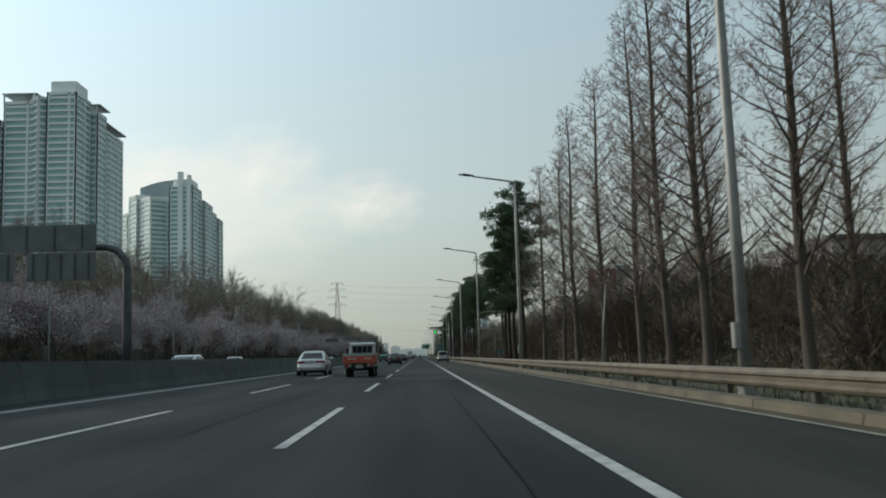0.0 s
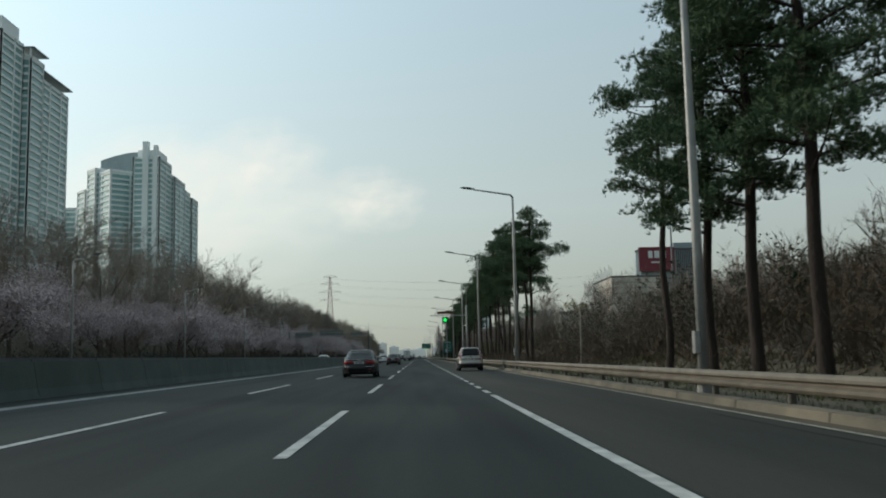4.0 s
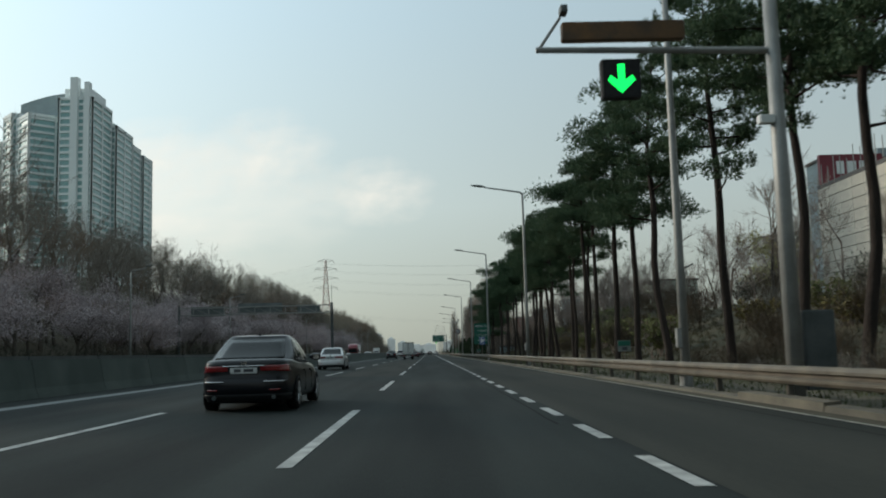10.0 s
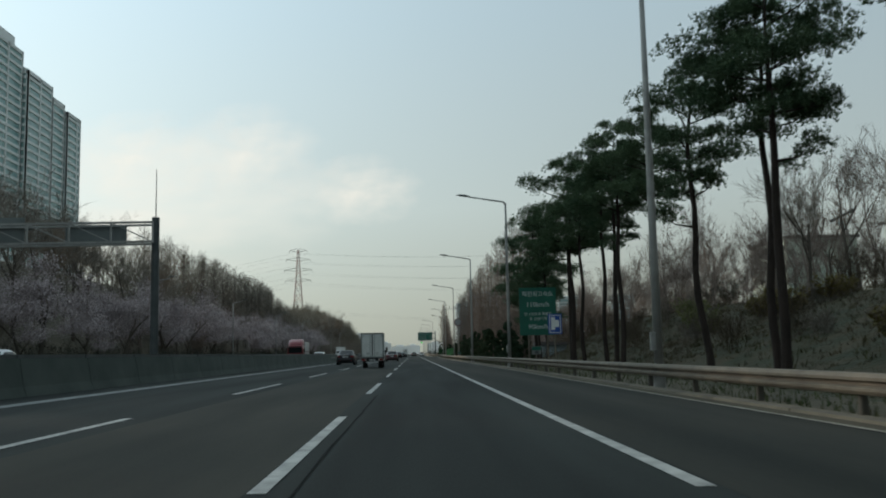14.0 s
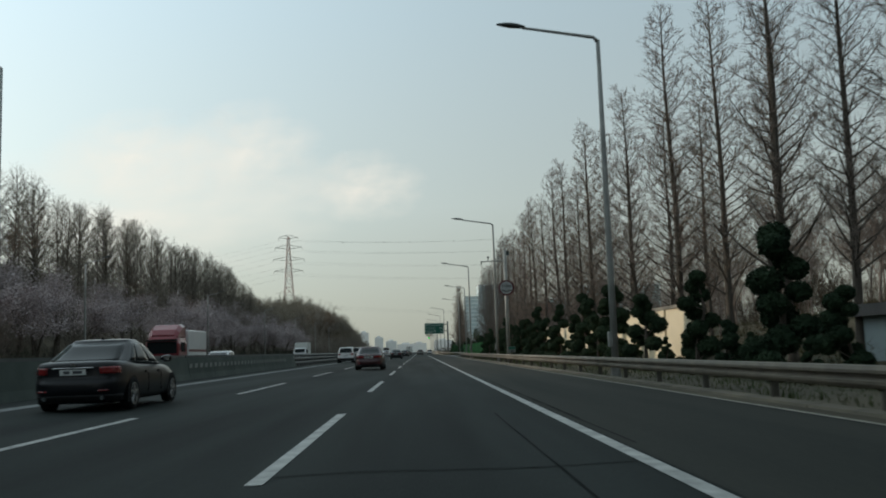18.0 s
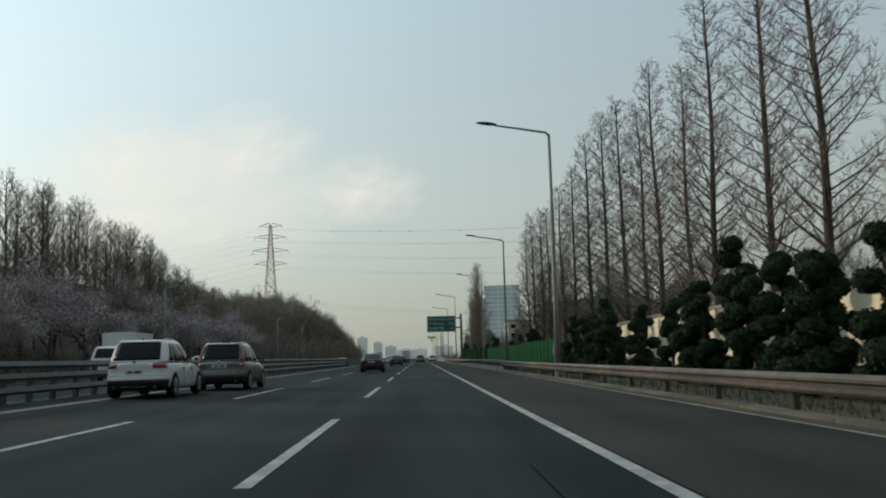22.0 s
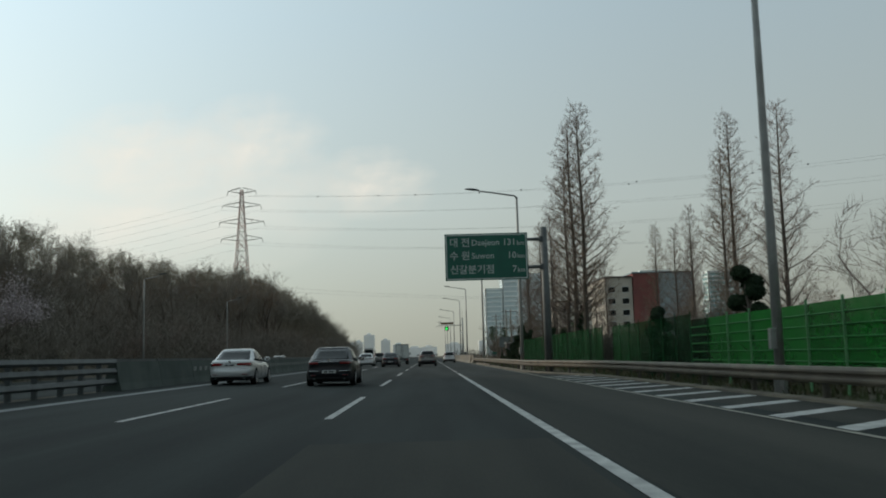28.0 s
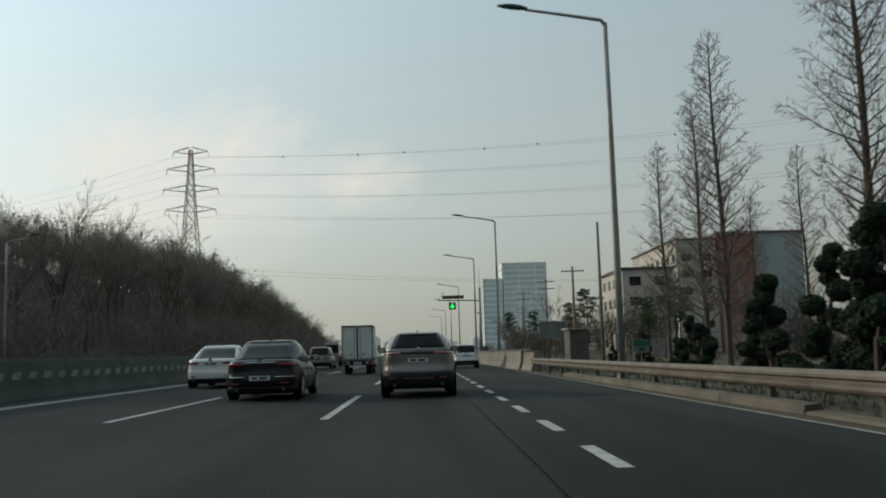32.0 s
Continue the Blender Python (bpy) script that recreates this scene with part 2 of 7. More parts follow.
KERB = surface("kerb_concrete", (0.175, 0.148, 0.104), (0.085, 0.075, 0.056), 0.9, scale=0.8, fine=25, bump=0.3, spread=0.2)
# near-white walls that carry the distance haze in their base colour
HAZED_PALE = surface("hazed_pale_render", (0.9, 0.9, 0.88), (0.84, 0.85, 0.84), 0.9, scale=0.05, fine=0.5, bump=0)
# tower glass paled for the far office, with haze painted into the tint
HAZED_GLASS = surface("hazed_glass", (0.50, 0.60, 0.62), (0.60, 0.68, 0.69), 0.4, 0.0, scale=0.15, fine=0.8, bump=0)
DULL_WHITE = surface("dull_reflector", (0.20, 0.215, 0.20), (0.12, 0.135, 0.125), 0.7, scale=3, fine=20, bump=0.05)
EVERGREEN = surface("evergreen_leaf", (0.022, 0.034, 0.018), (0.05, 0.06, 0.03), 0.85, scale=0.8, fine=6, bump=0)
BANK = surface("grassy_bank", (0.024, 0.034, 0.014), (0.072, 0.054, 0.028), 0.95, scale=0.5, fine=4, bump=1.0, dist=0.15)
DRY_LEAF = surface("dry_oak_leaf", (0.155, 0.137, 0.105), (0.245, 0.217, 0.170), 0.95, scale=0.12, fine=3, bump=0)


def see_through(m, share):
    """Turns a surface into an open mesh that lets part of the light pass."""
    n, l = m.node_tree.nodes, m.node_tree.links
    tr, mx = n.new("ShaderNodeBsdfTransparent"), n.new("ShaderNodeMixShader")
    mx.inputs[0].default_value = share
    l.new(n["Principled BSDF"].outputs[0], mx.inputs[1])
    l.new(tr.outputs[0], mx.inputs[2])
    l.new(mx.outputs[0], n["Material Output"].inputs[0])
    return m


FENCE_NET = see_through(surface("fence_net", (0.016, 0.25, 0.030), (0.009, 0.145, 0.018), 0.7, scale=0.6, fine=12, bump=0, spread=0.3, spec=0.15), 0.22)

FENCE_FINE = see_through(surface("fence_fine_net", (0.0045, 0.055, 0.016), (0.003, 0.037, 0.011), 0.85, scale=0.6, fine=12, bump=0, spread=0.3, spec=0.05), 0.50)


def car_paint(name, c, metal=0.35, rough=0.32, coat=0.6, spec=0.5):
    return surface(name, c, tuple(v * 0.88 for v in c), rough, metal, scale=0.8, fine=120, bump=0, coat=coat, spec=spec)


P_SILVER = car_paint("paint_silver", (0.36, 0.35, 0.32), 0.6)
P_BLACK = car_paint("paint_black", (0.007, 0.0075, 0.010), 0.0, 0.3, 0.22, 0.25)
P_WHITE = car_paint("paint_white", (0.68, 0.69, 0.69), 0.0)
P_NAVY = car_paint("paint_navy", (0.018, 0.024, 0.055))
P_GREY = car_paint("paint_grey", (0.115, 0.115, 0.11), 0.5)
P_BEIGE = car_paint("paint_beige", (0.185, 0.180, 0.168), 0.5)
P_SILVERWHITE = car_paint("paint_silver_white", (0.56, 0.57, 0.57), 0.4)


# ---- mesh helpers ----
class Geo:
    """Vertices and faces of one mesh under construction."""

    def __init__(self):
        self.v, self.f = [], []

    def box(self, x0, y0, z0, x1, y1, z1):
        i = len(self.v)
        self.v += [(x0, y0, z0), (x1, y0, z0), (x1, y1, z0), (x0, y1, z0), (x0, y0, z1), (x1, y0, z1), (x1, y1, z1), (x0, y1, z1)]
        self.f += [(i, i + 3, i + 2, i + 1), (i + 4, i + 5, i + 6, i + 7), (i, i + 1, i + 5, i + 4), (i + 1, i + 2, i + 6, i + 5),
                   (i + 2, i + 3, i + 7, i + 6), (i + 3, i, i + 4, i + 7)]
        return self

    def cbox(self, c, s, r=0.0):
        """A box with chamfered upright edges round the centre c, of size s."""
        if r <= 0:
            return self.box(c[0] - s[0] / 2, c[1] - s[1] / 2, c[2] - s[2] / 2, c[0] + s[0] / 2, c[1] + s[1] / 2, c[2] + s[2] / 2)
        a, b, h = s[0] / 2, s[1] / 2, s[2] / 2
        ring = [(a - r, -b), (a, -b + r), (a, b - r), (a - r, b), (-a + r, b), (-a, b - r), (-a, -b + r), (-a + r, -b)]
        return self.loft([[(c[0] + x * k, c[1] + y * k, c[2] + z) for x, y in ring]
                          for z, k in ((-h, 1 - r), (-h + r, 1), (h - r, 1), (h, 1 - r))], True)

    def loft(self, rings, caps=False, closed=True):
        i, n = len(self.v), len(rings[0])
        for r in rings:
            self.v += [tuple(p) for p in r]
        for k in range(len(rings) - 1):
            for j in range(n if closed else n - 1):
                a, b = i + k * n + j, i + k * n + (j + 1) % n
                self.f.append((a, b, b + n, a + n))
        if caps:
            self.f.append(tuple(range(i + n - 1, i - 1, -1)))
            self.f.append(tuple(range(i + (len(rings) - 1) * n, i + len(rings) * n)))
        return self

    def tube(self, p, q, r0, r1, n=3, caps=False):
        p, q = Vector(p), Vector(q)
        d = (q - p)
        if d.length < 1e-6:
            return self
        d.normalize()
        u = d.orthogonal().normalized()
        w = d.cross(u)
        cs = [(math.cos(6.28318 * k / n), math.sin(6.28318 * k / n)) for k in range(n)]
        return self.loft([[p + (u * c + w * s) * r0 for c, s in cs], [q + (u * c + w * s) * r1 for c, s in cs]], caps)

    def path(self, pts, radii, n=6, caps=True):
        pts = [Vector(p) for p in pts]
        rings = []
        for k, p in enumerate(pts):
            d = (pts[min(k + 1, len(pts) - 1)] - pts[max(k - 1, 0)]).normalized()
            u = d.cross(Vector((0.31, 0.95, 0.07))).normalized()
            w = d.cross(u)
            rings.append([p + (u * math.cos(6.28318 * j / n) + w * math.sin(6.28318 * j / n)) * radii[k] for j in range(n)])
        return self.loft(rings, caps)

    def card(self, c, u, w):
        i = len(self.v)
        c, u, w = Vector(c), Vector(u), Vector(w)
        self.v += [tuple(c - u - w), tuple(c + u - w), tuple(c + u + w), tuple(c - u + w)]
        self.f.append((i, i + 1, i + 2, i + 3))

    def spike(self, c, d, w):
        i = len(self.v)
        c, d, w = Vector(c), Vector(d), Vector(w)
        self.v += [tuple(c - w), tuple(c + w), tuple(c + d)]
        self.f.append((i, i + 1, i + 2))

    def mesh(self, name, material, smooth=False):
        me = bpy.data.meshes.new(name)
        me.from_pydata(self.v, [], self.f)
        me.materials.append(material)
        if smooth:
            me.shade_smooth()
        me.update()
        return me


def part(name, geo, material, parent=None, label="", smooth=False):
    ob = new(name, geo.mesh(name, material, smooth) if isinstance(geo, Geo) else geo)
    if parent:
        ob.parent = parent
    if label:
        ob["label"] = label
    return ob


def thing(name, label, category, group="", kind="", at=None):
    ob = tagged(new(name), label, category, group, kind)
    if at is not None:
        ob.matrix_basis = at
    return ob


def word(text, size, material, parent, at, align="LEFT", name="lettering", thick=0.006):
    """Lettering with the built-in font as a mesh, at the pose at."""
    cu = bpy.data.curves.new("lettering", "FONT")
    cu.body, cu.size, cu.align_x, cu.align_y, cu.extrude, cu.offset = text, size, align, "CENTER", thick, size * 0.012
    cu.resolution_u = 2
    tmp = new("lettering_source", cu)
    me = bpy.data.meshes.new_from_object(tmp.evaluated_get(bpy.context.evaluated_depsgraph_get()))
    bpy.data.objects.remove(tmp)
    me.materials.clear()
    me.materials.append(material)
    ob = new(name, me)
    ob.parent = parent
    ob.matrix_basis = at
    return ob


def grade(x, y):
    """Height of the ground."""
    road = min(max(-2 - x, 0), 9) * 0.022
    if x < -11:
        road = 0.2 + (x + 11) * 0.012
    z = road
    if x > 8.5:
        lift = 2.6 * math.exp(-((y - 85) / 55) ** 4) + 4.4 * math.exp(-((y - 285) / 80) ** 4)
        z += lift * min(max((x - 11) / (14 if y > 180 else 9.5), 0), 1) ** (1.0 if y > 180 else 0.8) - 0.1
        z += 2.3 * math.exp(-((y - 385) / 50) ** 4) * min(max((x - 13.5) / 9, 0), 1)
    if x < -34:
        k = min(max((-34 - x) / 36, 0), 1)
        z += 19 * k * (1 if 0 < y < 900 else max(0, 1 - abs(y - 450) / 450 + 1)) * min(1, max(0, (1000 - y) / 120))
    if abs(x) > 12:
        z += 0.35 * noise.noise(Vector((x * 0.11, y * 0.11, 0.3))) * (1 if x > 0 or x < -34 else 0)
    if x < -200:
        z *= max(0.25, 1 - (-200 - x) / 300)
    return z


# ---- ground, road ----
def spread_steps(a, b, step):
    n = max(1, round((b - a) / step))
    return [a + (b - a) * k / n for k in range(n)]


xs = [-3200, -1800, -900, -500, -300, -200, -140] + spread_steps(-100, -34, 4) + spread_steps(-34, -11, 5) + [-11, -9, -7, -5, -3, -2, 0, 3, 5.8, 6.6, 7.5, 8.5] + \
    spread_steps(10, 42, 2) + [44, 60, 100, 180, 300, 600, 1200, 3200]
ys = [-900, -500, -250, -120] + spread_steps(-60, 700, 6) + spread_steps(700, 1060, 20) + [1060, 1300, 1700, 2400, 3400, 4400]
geo = Geo()
geo.v = [(x, y, grade(x, y) - 0.012) for y in ys for x in xs]
nx = len(xs)
geo.f = [(j * nx + i, j * nx + i + 1, (j + 1) * nx + i + 1, (j + 1) * nx + i) for j in range(len(ys) - 1) for i in range(nx - 1)]
ground_mesh = geo.mesh("ground", SOIL, True)
ground_mesh.materials.append(BANK)
for poly in ground_mesh.polygons:
    cx, cy, cz = poly.center
    if 8 < cx < 44 and (150 < cy < 430 or cx < 10.5):
        poly.material_index = 1
tagged(part("ground", ground_mesh, SOIL), "brown leaf-littered ground with rising banks beside the road", "ground", kind="structure")


def strip(x0, x1, y0, y1, lift, step=8.0):
    g = Geo()
    yy = spread_steps(y0, y1, step) + [y1]
    xx = [x0] + [v for v in (-11, -9, -7, -5, -3, -2, 0) if x0 + 0.05 < v < x1 - 0.05] + [x1]
    g.v = [(x, y, grade(x, y) + lift) for y in yy for x in xx]
    n = len(xx)
    g.f = [(j * n + i, j * n + i + 1, (j + 1) * n + i + 1, (j + 1) * n + i) for j in range(len(yy) - 1) for i in range(n - 1)]
    return g


tagged(part("road", strip(-10.95, 6.0, -80, 2400, 0.0, 12), ASPHALT), "grey asphalt motorway carriageway with worn wheel tracks", "road", kind="structure")
tagged(part("road_opposite", strip(-30.5, -11.6, -80, 2400, 0.0, 12), ASPHALT), "grey asphalt carriageway beyond the median", "road", kind="structure")
tagged(part("emergency_bay", strip(6.0, 8.0, 478, 558, 0.004, 8), ASPHALT_WORN), "asphalt lay-by beside the nearside lane", "road", kind="structure")
for x0, y0, y1 in ((-1.4, 40, 75), (-1.5, 455, 520), (-5.0, 230, 330)):
    tagged(part("asphalt_patch", strip(x0, x0 + 3.1, y0, y1, 0.004, 12), ASPHALT_WORN), "lighter resurfaced strip of asphalt", "road patch", kind="structure")

# strip coloured lighter and browner to stand for low sun on this lane
tagged(part("nearside_lane", strip(1.94, 5.28, -80, 556, 0.003, 12), ASPHALT_SUNLIT), "brown-grey asphalt of the nearside lane with the low sun's tan painted in", "road", kind="structure")
for y0, y1 in ((-80, 476), (560, 900)):
    tagged(part("shoulder", strip(5.48, 5.98, y0, y1, 0.004, 12), SHOULDER), "narrow tan dusty shoulder beside the kerb", "road", kind="structure")

marks = thing("lane_markings", "worn white painted lane lines on asphalt", "road marking", kind="structure")


def paint(x, y0, y1, w, material=PAINT_WHITE, name="dash"):
    part(name, strip(x - w / 2, x + w / 2, y0, y1, 0.009, 20), material, marks)


for k in range(-3, 62):
    paint(-1.8, 11.6 + 18.33 * k, 20.6 + 18.33 * k, 0.16)
    paint(-5.5, 11.3 + 18.33 * k, 20.3 + 18.33 * k, 0.15)
paint(1.8, -60, 100, 0.17, name="solid_line")
for k in range(42):
    paint(1.8, 101.4 + 3.98 * k, 103.5 + 3.98 * k, 0.17)
paint(1.8, 268, 563.7, 0.17, name="solid_line")
for k in range(60):
    paint(1.8, 566.6 + 3.98 * k, 568.6 + 3.98 * k, 0.17)
paint(5.38, -60, 900, 0.115, PAINT_WORN, name="edge_line")
paint(-9.25, -60, 900, 0.42, PAINT_BLUE, name="edge_line")
for k in range(30):
    y = 478 + k * 2.45
    w = min(1.0, (y - 472) / 12, (560 - y) / 14)
    if w > 0.2:
        g = Geo()
        g.v = [(5.5, y, 0.011), (5.5 + 2.0 * w, y + 1.7 * w, 0.011), (5.5 + 2.0 * w, y + 1.7 * w + 0.62, 0.011), (5.5, y + 0.62, 0.011)]
        g.f = [(0, 1, 2, 3)]
        part("chevron_bar", g, PAINT_WHITE, marks)

seam_rnd = random.Random(17)
for k in range(24):
    x0 = seam_rnd.choice((-5.75, -3.7, -1.55, -0.9, 0.95, 1.6, 2.15, 3.6, 4.9)) + seam_rnd.uniform(-0.12, 0.12)
    y0, n = seam_rnd.uniform(-20, 640), seam_rnd.randrange(8, 26)
    g = Geo()
    for j in range(n + 1):
        x = x0 + 0.05 * noise.noise(Vector((x0, (y0 + j * 1.5) * 0.5, k)))
        w = 0.008 + 0.018 * abs(noise.noise(Vector((x0, (y0 + j * 1.5) * 0.9, k + 40))))
        z = grade(x, 0) + 0.007
        g.v += [(x - w, y0 + j * 1.5, z), (x + w, y0 + j * 1.5, z)]
    g.f = [(2 * j, 2 * j + 1, 2 * j + 3, 2 * j + 2) for j in range(n)]
    tagged(part("tar_seam", g, TAR), "dark wandering tar seam in the asphalt", "road seam", kind="structure")
for k in range(7):
    y0, lane = seam_rnd.uniform(0, 630), seam_rnd.choice(((-5.4, -1.9), (-1.7, 1.7), (1.9, 5.2), (-1.7, 5.2)))
    g = Geo()
    n = 14
    for j in range(n + 1):
        x = lane[0] + (lane[1] - lane[0]) * j / n
        y = y0 + 0.25 * noise.noise(Vector((x * 0.8, y0, 3)))
        g.v += [(x, y - 0.02, grade(x, 0) + 0.007), (x, y + 0.02, grade(x, 0) + 0.007)]
    g.f = [(2 * j, 2 * j + 2, 2 * j + 3, 2 * j + 1) for j in range(n)]
    tagged(part("tar_seam", g, TAR), "dark sealed crack across the lane", "road seam", kind="structure")


# ---- guardrail ----
def rail_x(y):
    if 476 < y < 562:
        return 6.0 + 1.8 * min(1, (y - 476) / 14, (562 - y) / 14)
    return 6.0


W_BEAM = [(0.0, 0.70), (-0.05, 0.685), (-0.085, 0.63), (-0.085, 0.585), (-0.01, 0.545), (-0.01, 0.515), (-0.085, 0.475), (-0.085, 0.43), (-0.05, 0.38), (0.0, 0.365)]


def beam(y0, y1):
    rings = []
    for y in (y0, y1):
        x = rail_x(y)
        rings.append([(x + dx, y, z) for dx, z in W_BEAM] + [(x + dx + 0.012, y, z) for dx, z in reversed(W_BEAM)])
    return Geo().loft(rings, True)


def rail_post(x, y, parent, mesh):
    ob = new("post", mesh)
    ob.parent, ob.location = parent, (x, y, 0)


guard = thing("guardrail", "galvanised steel double-wave guardrail on posts, dusty", "guardrail", kind="structure")
post_mesh = Geo().cbox((0.11, 0, 0.3), (0.13, 0.11, 0.74), 0.02).mesh("post", POST_STEEL)
y = -40.0
while y < 630:
    part("rail_beam", beam(y, y + 4.03), GALV, guard)
    rail_post(rail_x(y + 2), y + 2, guard, post_mesh)
    y += 4
kerb = thing("kerb", "low pale concrete kerb stones along the shoulder", "kerb", kind="structure")
for k in range(165):
    y = -40 + k * 4.0
    g = Geo()
    x0, x1 = rail_x(y) - 0.2, rail_x(y + 4) - 0.2
    hgt = 0.05 if 200 < y < 596 else (0.15 if not 140 < y < 200 else 0.1)
    g.loft([[(x0, y, -0.02), (x0 + 0.03, y, hgt), (x0 + 0.3, y, hgt + 0.02), (x0 + 0.34, y, -0.02)],
            [(x1, y + 3.96, -0.02), (x1 + 0.03, y + 3.96, hgt), (x1 + 0.3, y + 3.96, hgt + 0.02), (x1 + 0.34, y + 3.96, -0.02)]], True)
    part("kerb_stone", g, KERB, kerb)

grass_rnd = random.Random(3)
g = Geo()
for k in range(26000):
    y = grass_rnd.uniform(-25, 640)
    x = rail_x(y) + grass_rnd.uniform(0.18, 2.6)
    h = grass_rnd.uniform(0.04, 0.17) * (1.3 if noise.noise(Vector((x, y * 0.2, 0))) > 0 else 0.6)
    a = grass_rnd.uniform(0, 6.28)
    g.spike((x, y, -0.1), (math.cos(a) * h * 0.5, math.sin(a) * h * 0.5, h + 0.1), (math.sin(a) * 0.03, -math.cos(a) * 0.03, 0))
tagged(part("grass", g, GRASS), "dry green and straw-coloured grass along the verge", "grass", kind="stuff")

# concrete wall where the guardrail ends
wall = thing("concrete_barrier", "tan concrete barrier wall at the end of the guardrail", "barrier", kind="structure")
for k in range(30):
    y0 = 631 + k * 5.0
    x = 5.75 if k else 5.9
    part("wall_block", Geo().loft([[(x - 0.1, yy, -0.02), (x + 0.05, yy, 0.35), (x + 0.12, yy, 1.12), (x + 0.4, yy, 1.12), (x + 0.5, yy, -0.02)]
                                  for yy in (y0, y0 + 4.95)], True), CONCRETE, wall)
part("coping", Geo().box(5.83, 631, 1.12, 6.2, 781, 1.2), DARK_STEEL, wall)

# ---- median ----
med = thing("median_barrier", "dark weathered concrete median barrier with a steel top rail", "barrier", kind="structure")
for k in range(150):
    y0 = -40 + k * 5.0
    z0 = 0.16
    if 405 < y0 < 540:
        for dy in (0.6, 2.2, 3.8):
            part("post", Geo().cbox((-11.0, y0 + dy, 0.62), (0.16, 0.14, 1.05), 0.02), DARK_STEEL, med)
        for z in (0.42, 0.78, 1.1):
            part("rail_beam", Geo().loft([[(-10.86, yy, z), (-10.80, yy, z + 0.07), (-10.86, yy, z + 0.2), (-10.93, yy, z + 0.2), (-10.93, yy, z)]
                                         for yy in (y0, y0 + 5.02)], True), DARK_STEEL, med)
    else:
        part("median_block", Geo().loft([[(-10.62, yy, z0), (-10.72, yy, z0 + 0.3), (-10.85, yy, 1.2), (-11.1, yy, 1.2), (-11.25, yy, z0 + 0.3), (-11.35, yy, z0)]
                                        for yy in (y0, y0 + 4.97)], True), CONCRETE_GREEN, med)
        part("top_rail", Geo().box(-11.03, y0, 1.2, -10.9, y0 + 4.9, 1.3), DARK_STEEL, med)
        if (y0 > 545 or 370 < y0 < 405):
            for j in range(5):
                g = Geo()
                g.v = [(-10.735 + 0.0, y0 + j, 0.72), (-10.735, y0 + j + 0.5, 0.72), (-10.765, y0 + j + 0.7, 0.92), (-10.765, y0 + j + 0.2, 0.92)]
                g.f = [(0, 1, 2, 3)]
                part("reflector_bar", g, DULL_WHITE, med)


# ---- street lamps ----
def street_lamp(side=1, H=11.68, arm=3.37):
    ob = thing("street_lamp", "tall grey steel street lamp with a long single arm", "street lamp", "street lamps along the road")
    part("pole", Geo().path([(0, 0, -0.1), (0, 0, 4), (0, 0, 8), (0, 0, H)], [0.125, 0.11, 0.09, 0.07], 10), POLE, ob, smooth=True)
    part("base_collar", Geo().path([(0, 0, -0.1), (0, 0, 0.55), (0, 0, 0.6)], [0.17, 0.17, 0.12], 10), POLE, ob)
    s = -side
    part("arm", Geo().path([(0, 0, H - 0.06), (s * 0.15, 0, H + 0.1), (s * 1.6, 0, H + 0.34), (s * (arm - 0.75), 0, H + 0.5)], [0.07, 0.06, 0.05, 0.045], 8), POLE, ob, smooth=True)
    head = Geo()
    rings = []
    for k, (w, h) in enumerate(((0.05, 0.05), (0.13, 0.08), (0.15, 0.09), (0.13, 0.07), (0.04, 0.03))):
        x = s * (arm - 0.85 + 0.25 * k)
        z = H + 0.52 + 0.03 * k
        rings.append([(x, -w, z), (x, -w * 0.7, z + h), (x, w * 0.7, z + h), (x, w, z), (x, w * 0.6, z - h * 0.5), (x, -w * 0.6, z - h * 0.5)])
    part("lamp_head", head.loft(rings, True), DARK_STEEL, ob, smooth=True)
    part("junction_box", Geo().cbox((-0.14, -0.02, 1.3), (0.14, 0.2, 0.5), 0.02), POLE, ob)
    return ob


first = None
for y, dx in ((17.5, 0), (55.8, -0.2), (95.1, -0.3), (134.4, -0.3), (171.9, -0.1), (209.2, 0), (246.5, 0), (285.5, -0.1), (324.6, 0), (363.9, -0.3), (410.2, 0),
              (449.4, 0), (490.1, 1.54), (529.7, 2.2), (568.7, 0), (610.4, -0.1), (655.2, -0.2), (685.3, -0.2), (729.2, -0.5), (770, 0), (812, 0), (855, 0)):
    m = pose(6.28 + max(dx, -0.06), y, 0)
    if dx > 1:
        m = pose(6.25 + dx, y, 0)
    if first is None:
        first = street_lamp()
        first.matrix_basis = m
    else:
        copy_thing(first, m)
opp = street_lamp(-1, 10.6, 2.4)
opp.matrix_basis = pose(-31.5, 78, -0.1)
for y in (118, 158, 198, 240, 282, 330, 372, 420, 470, 520, 566, 610, 652):
    copy_thing(opp, pose(-31.8, y, -0.1))


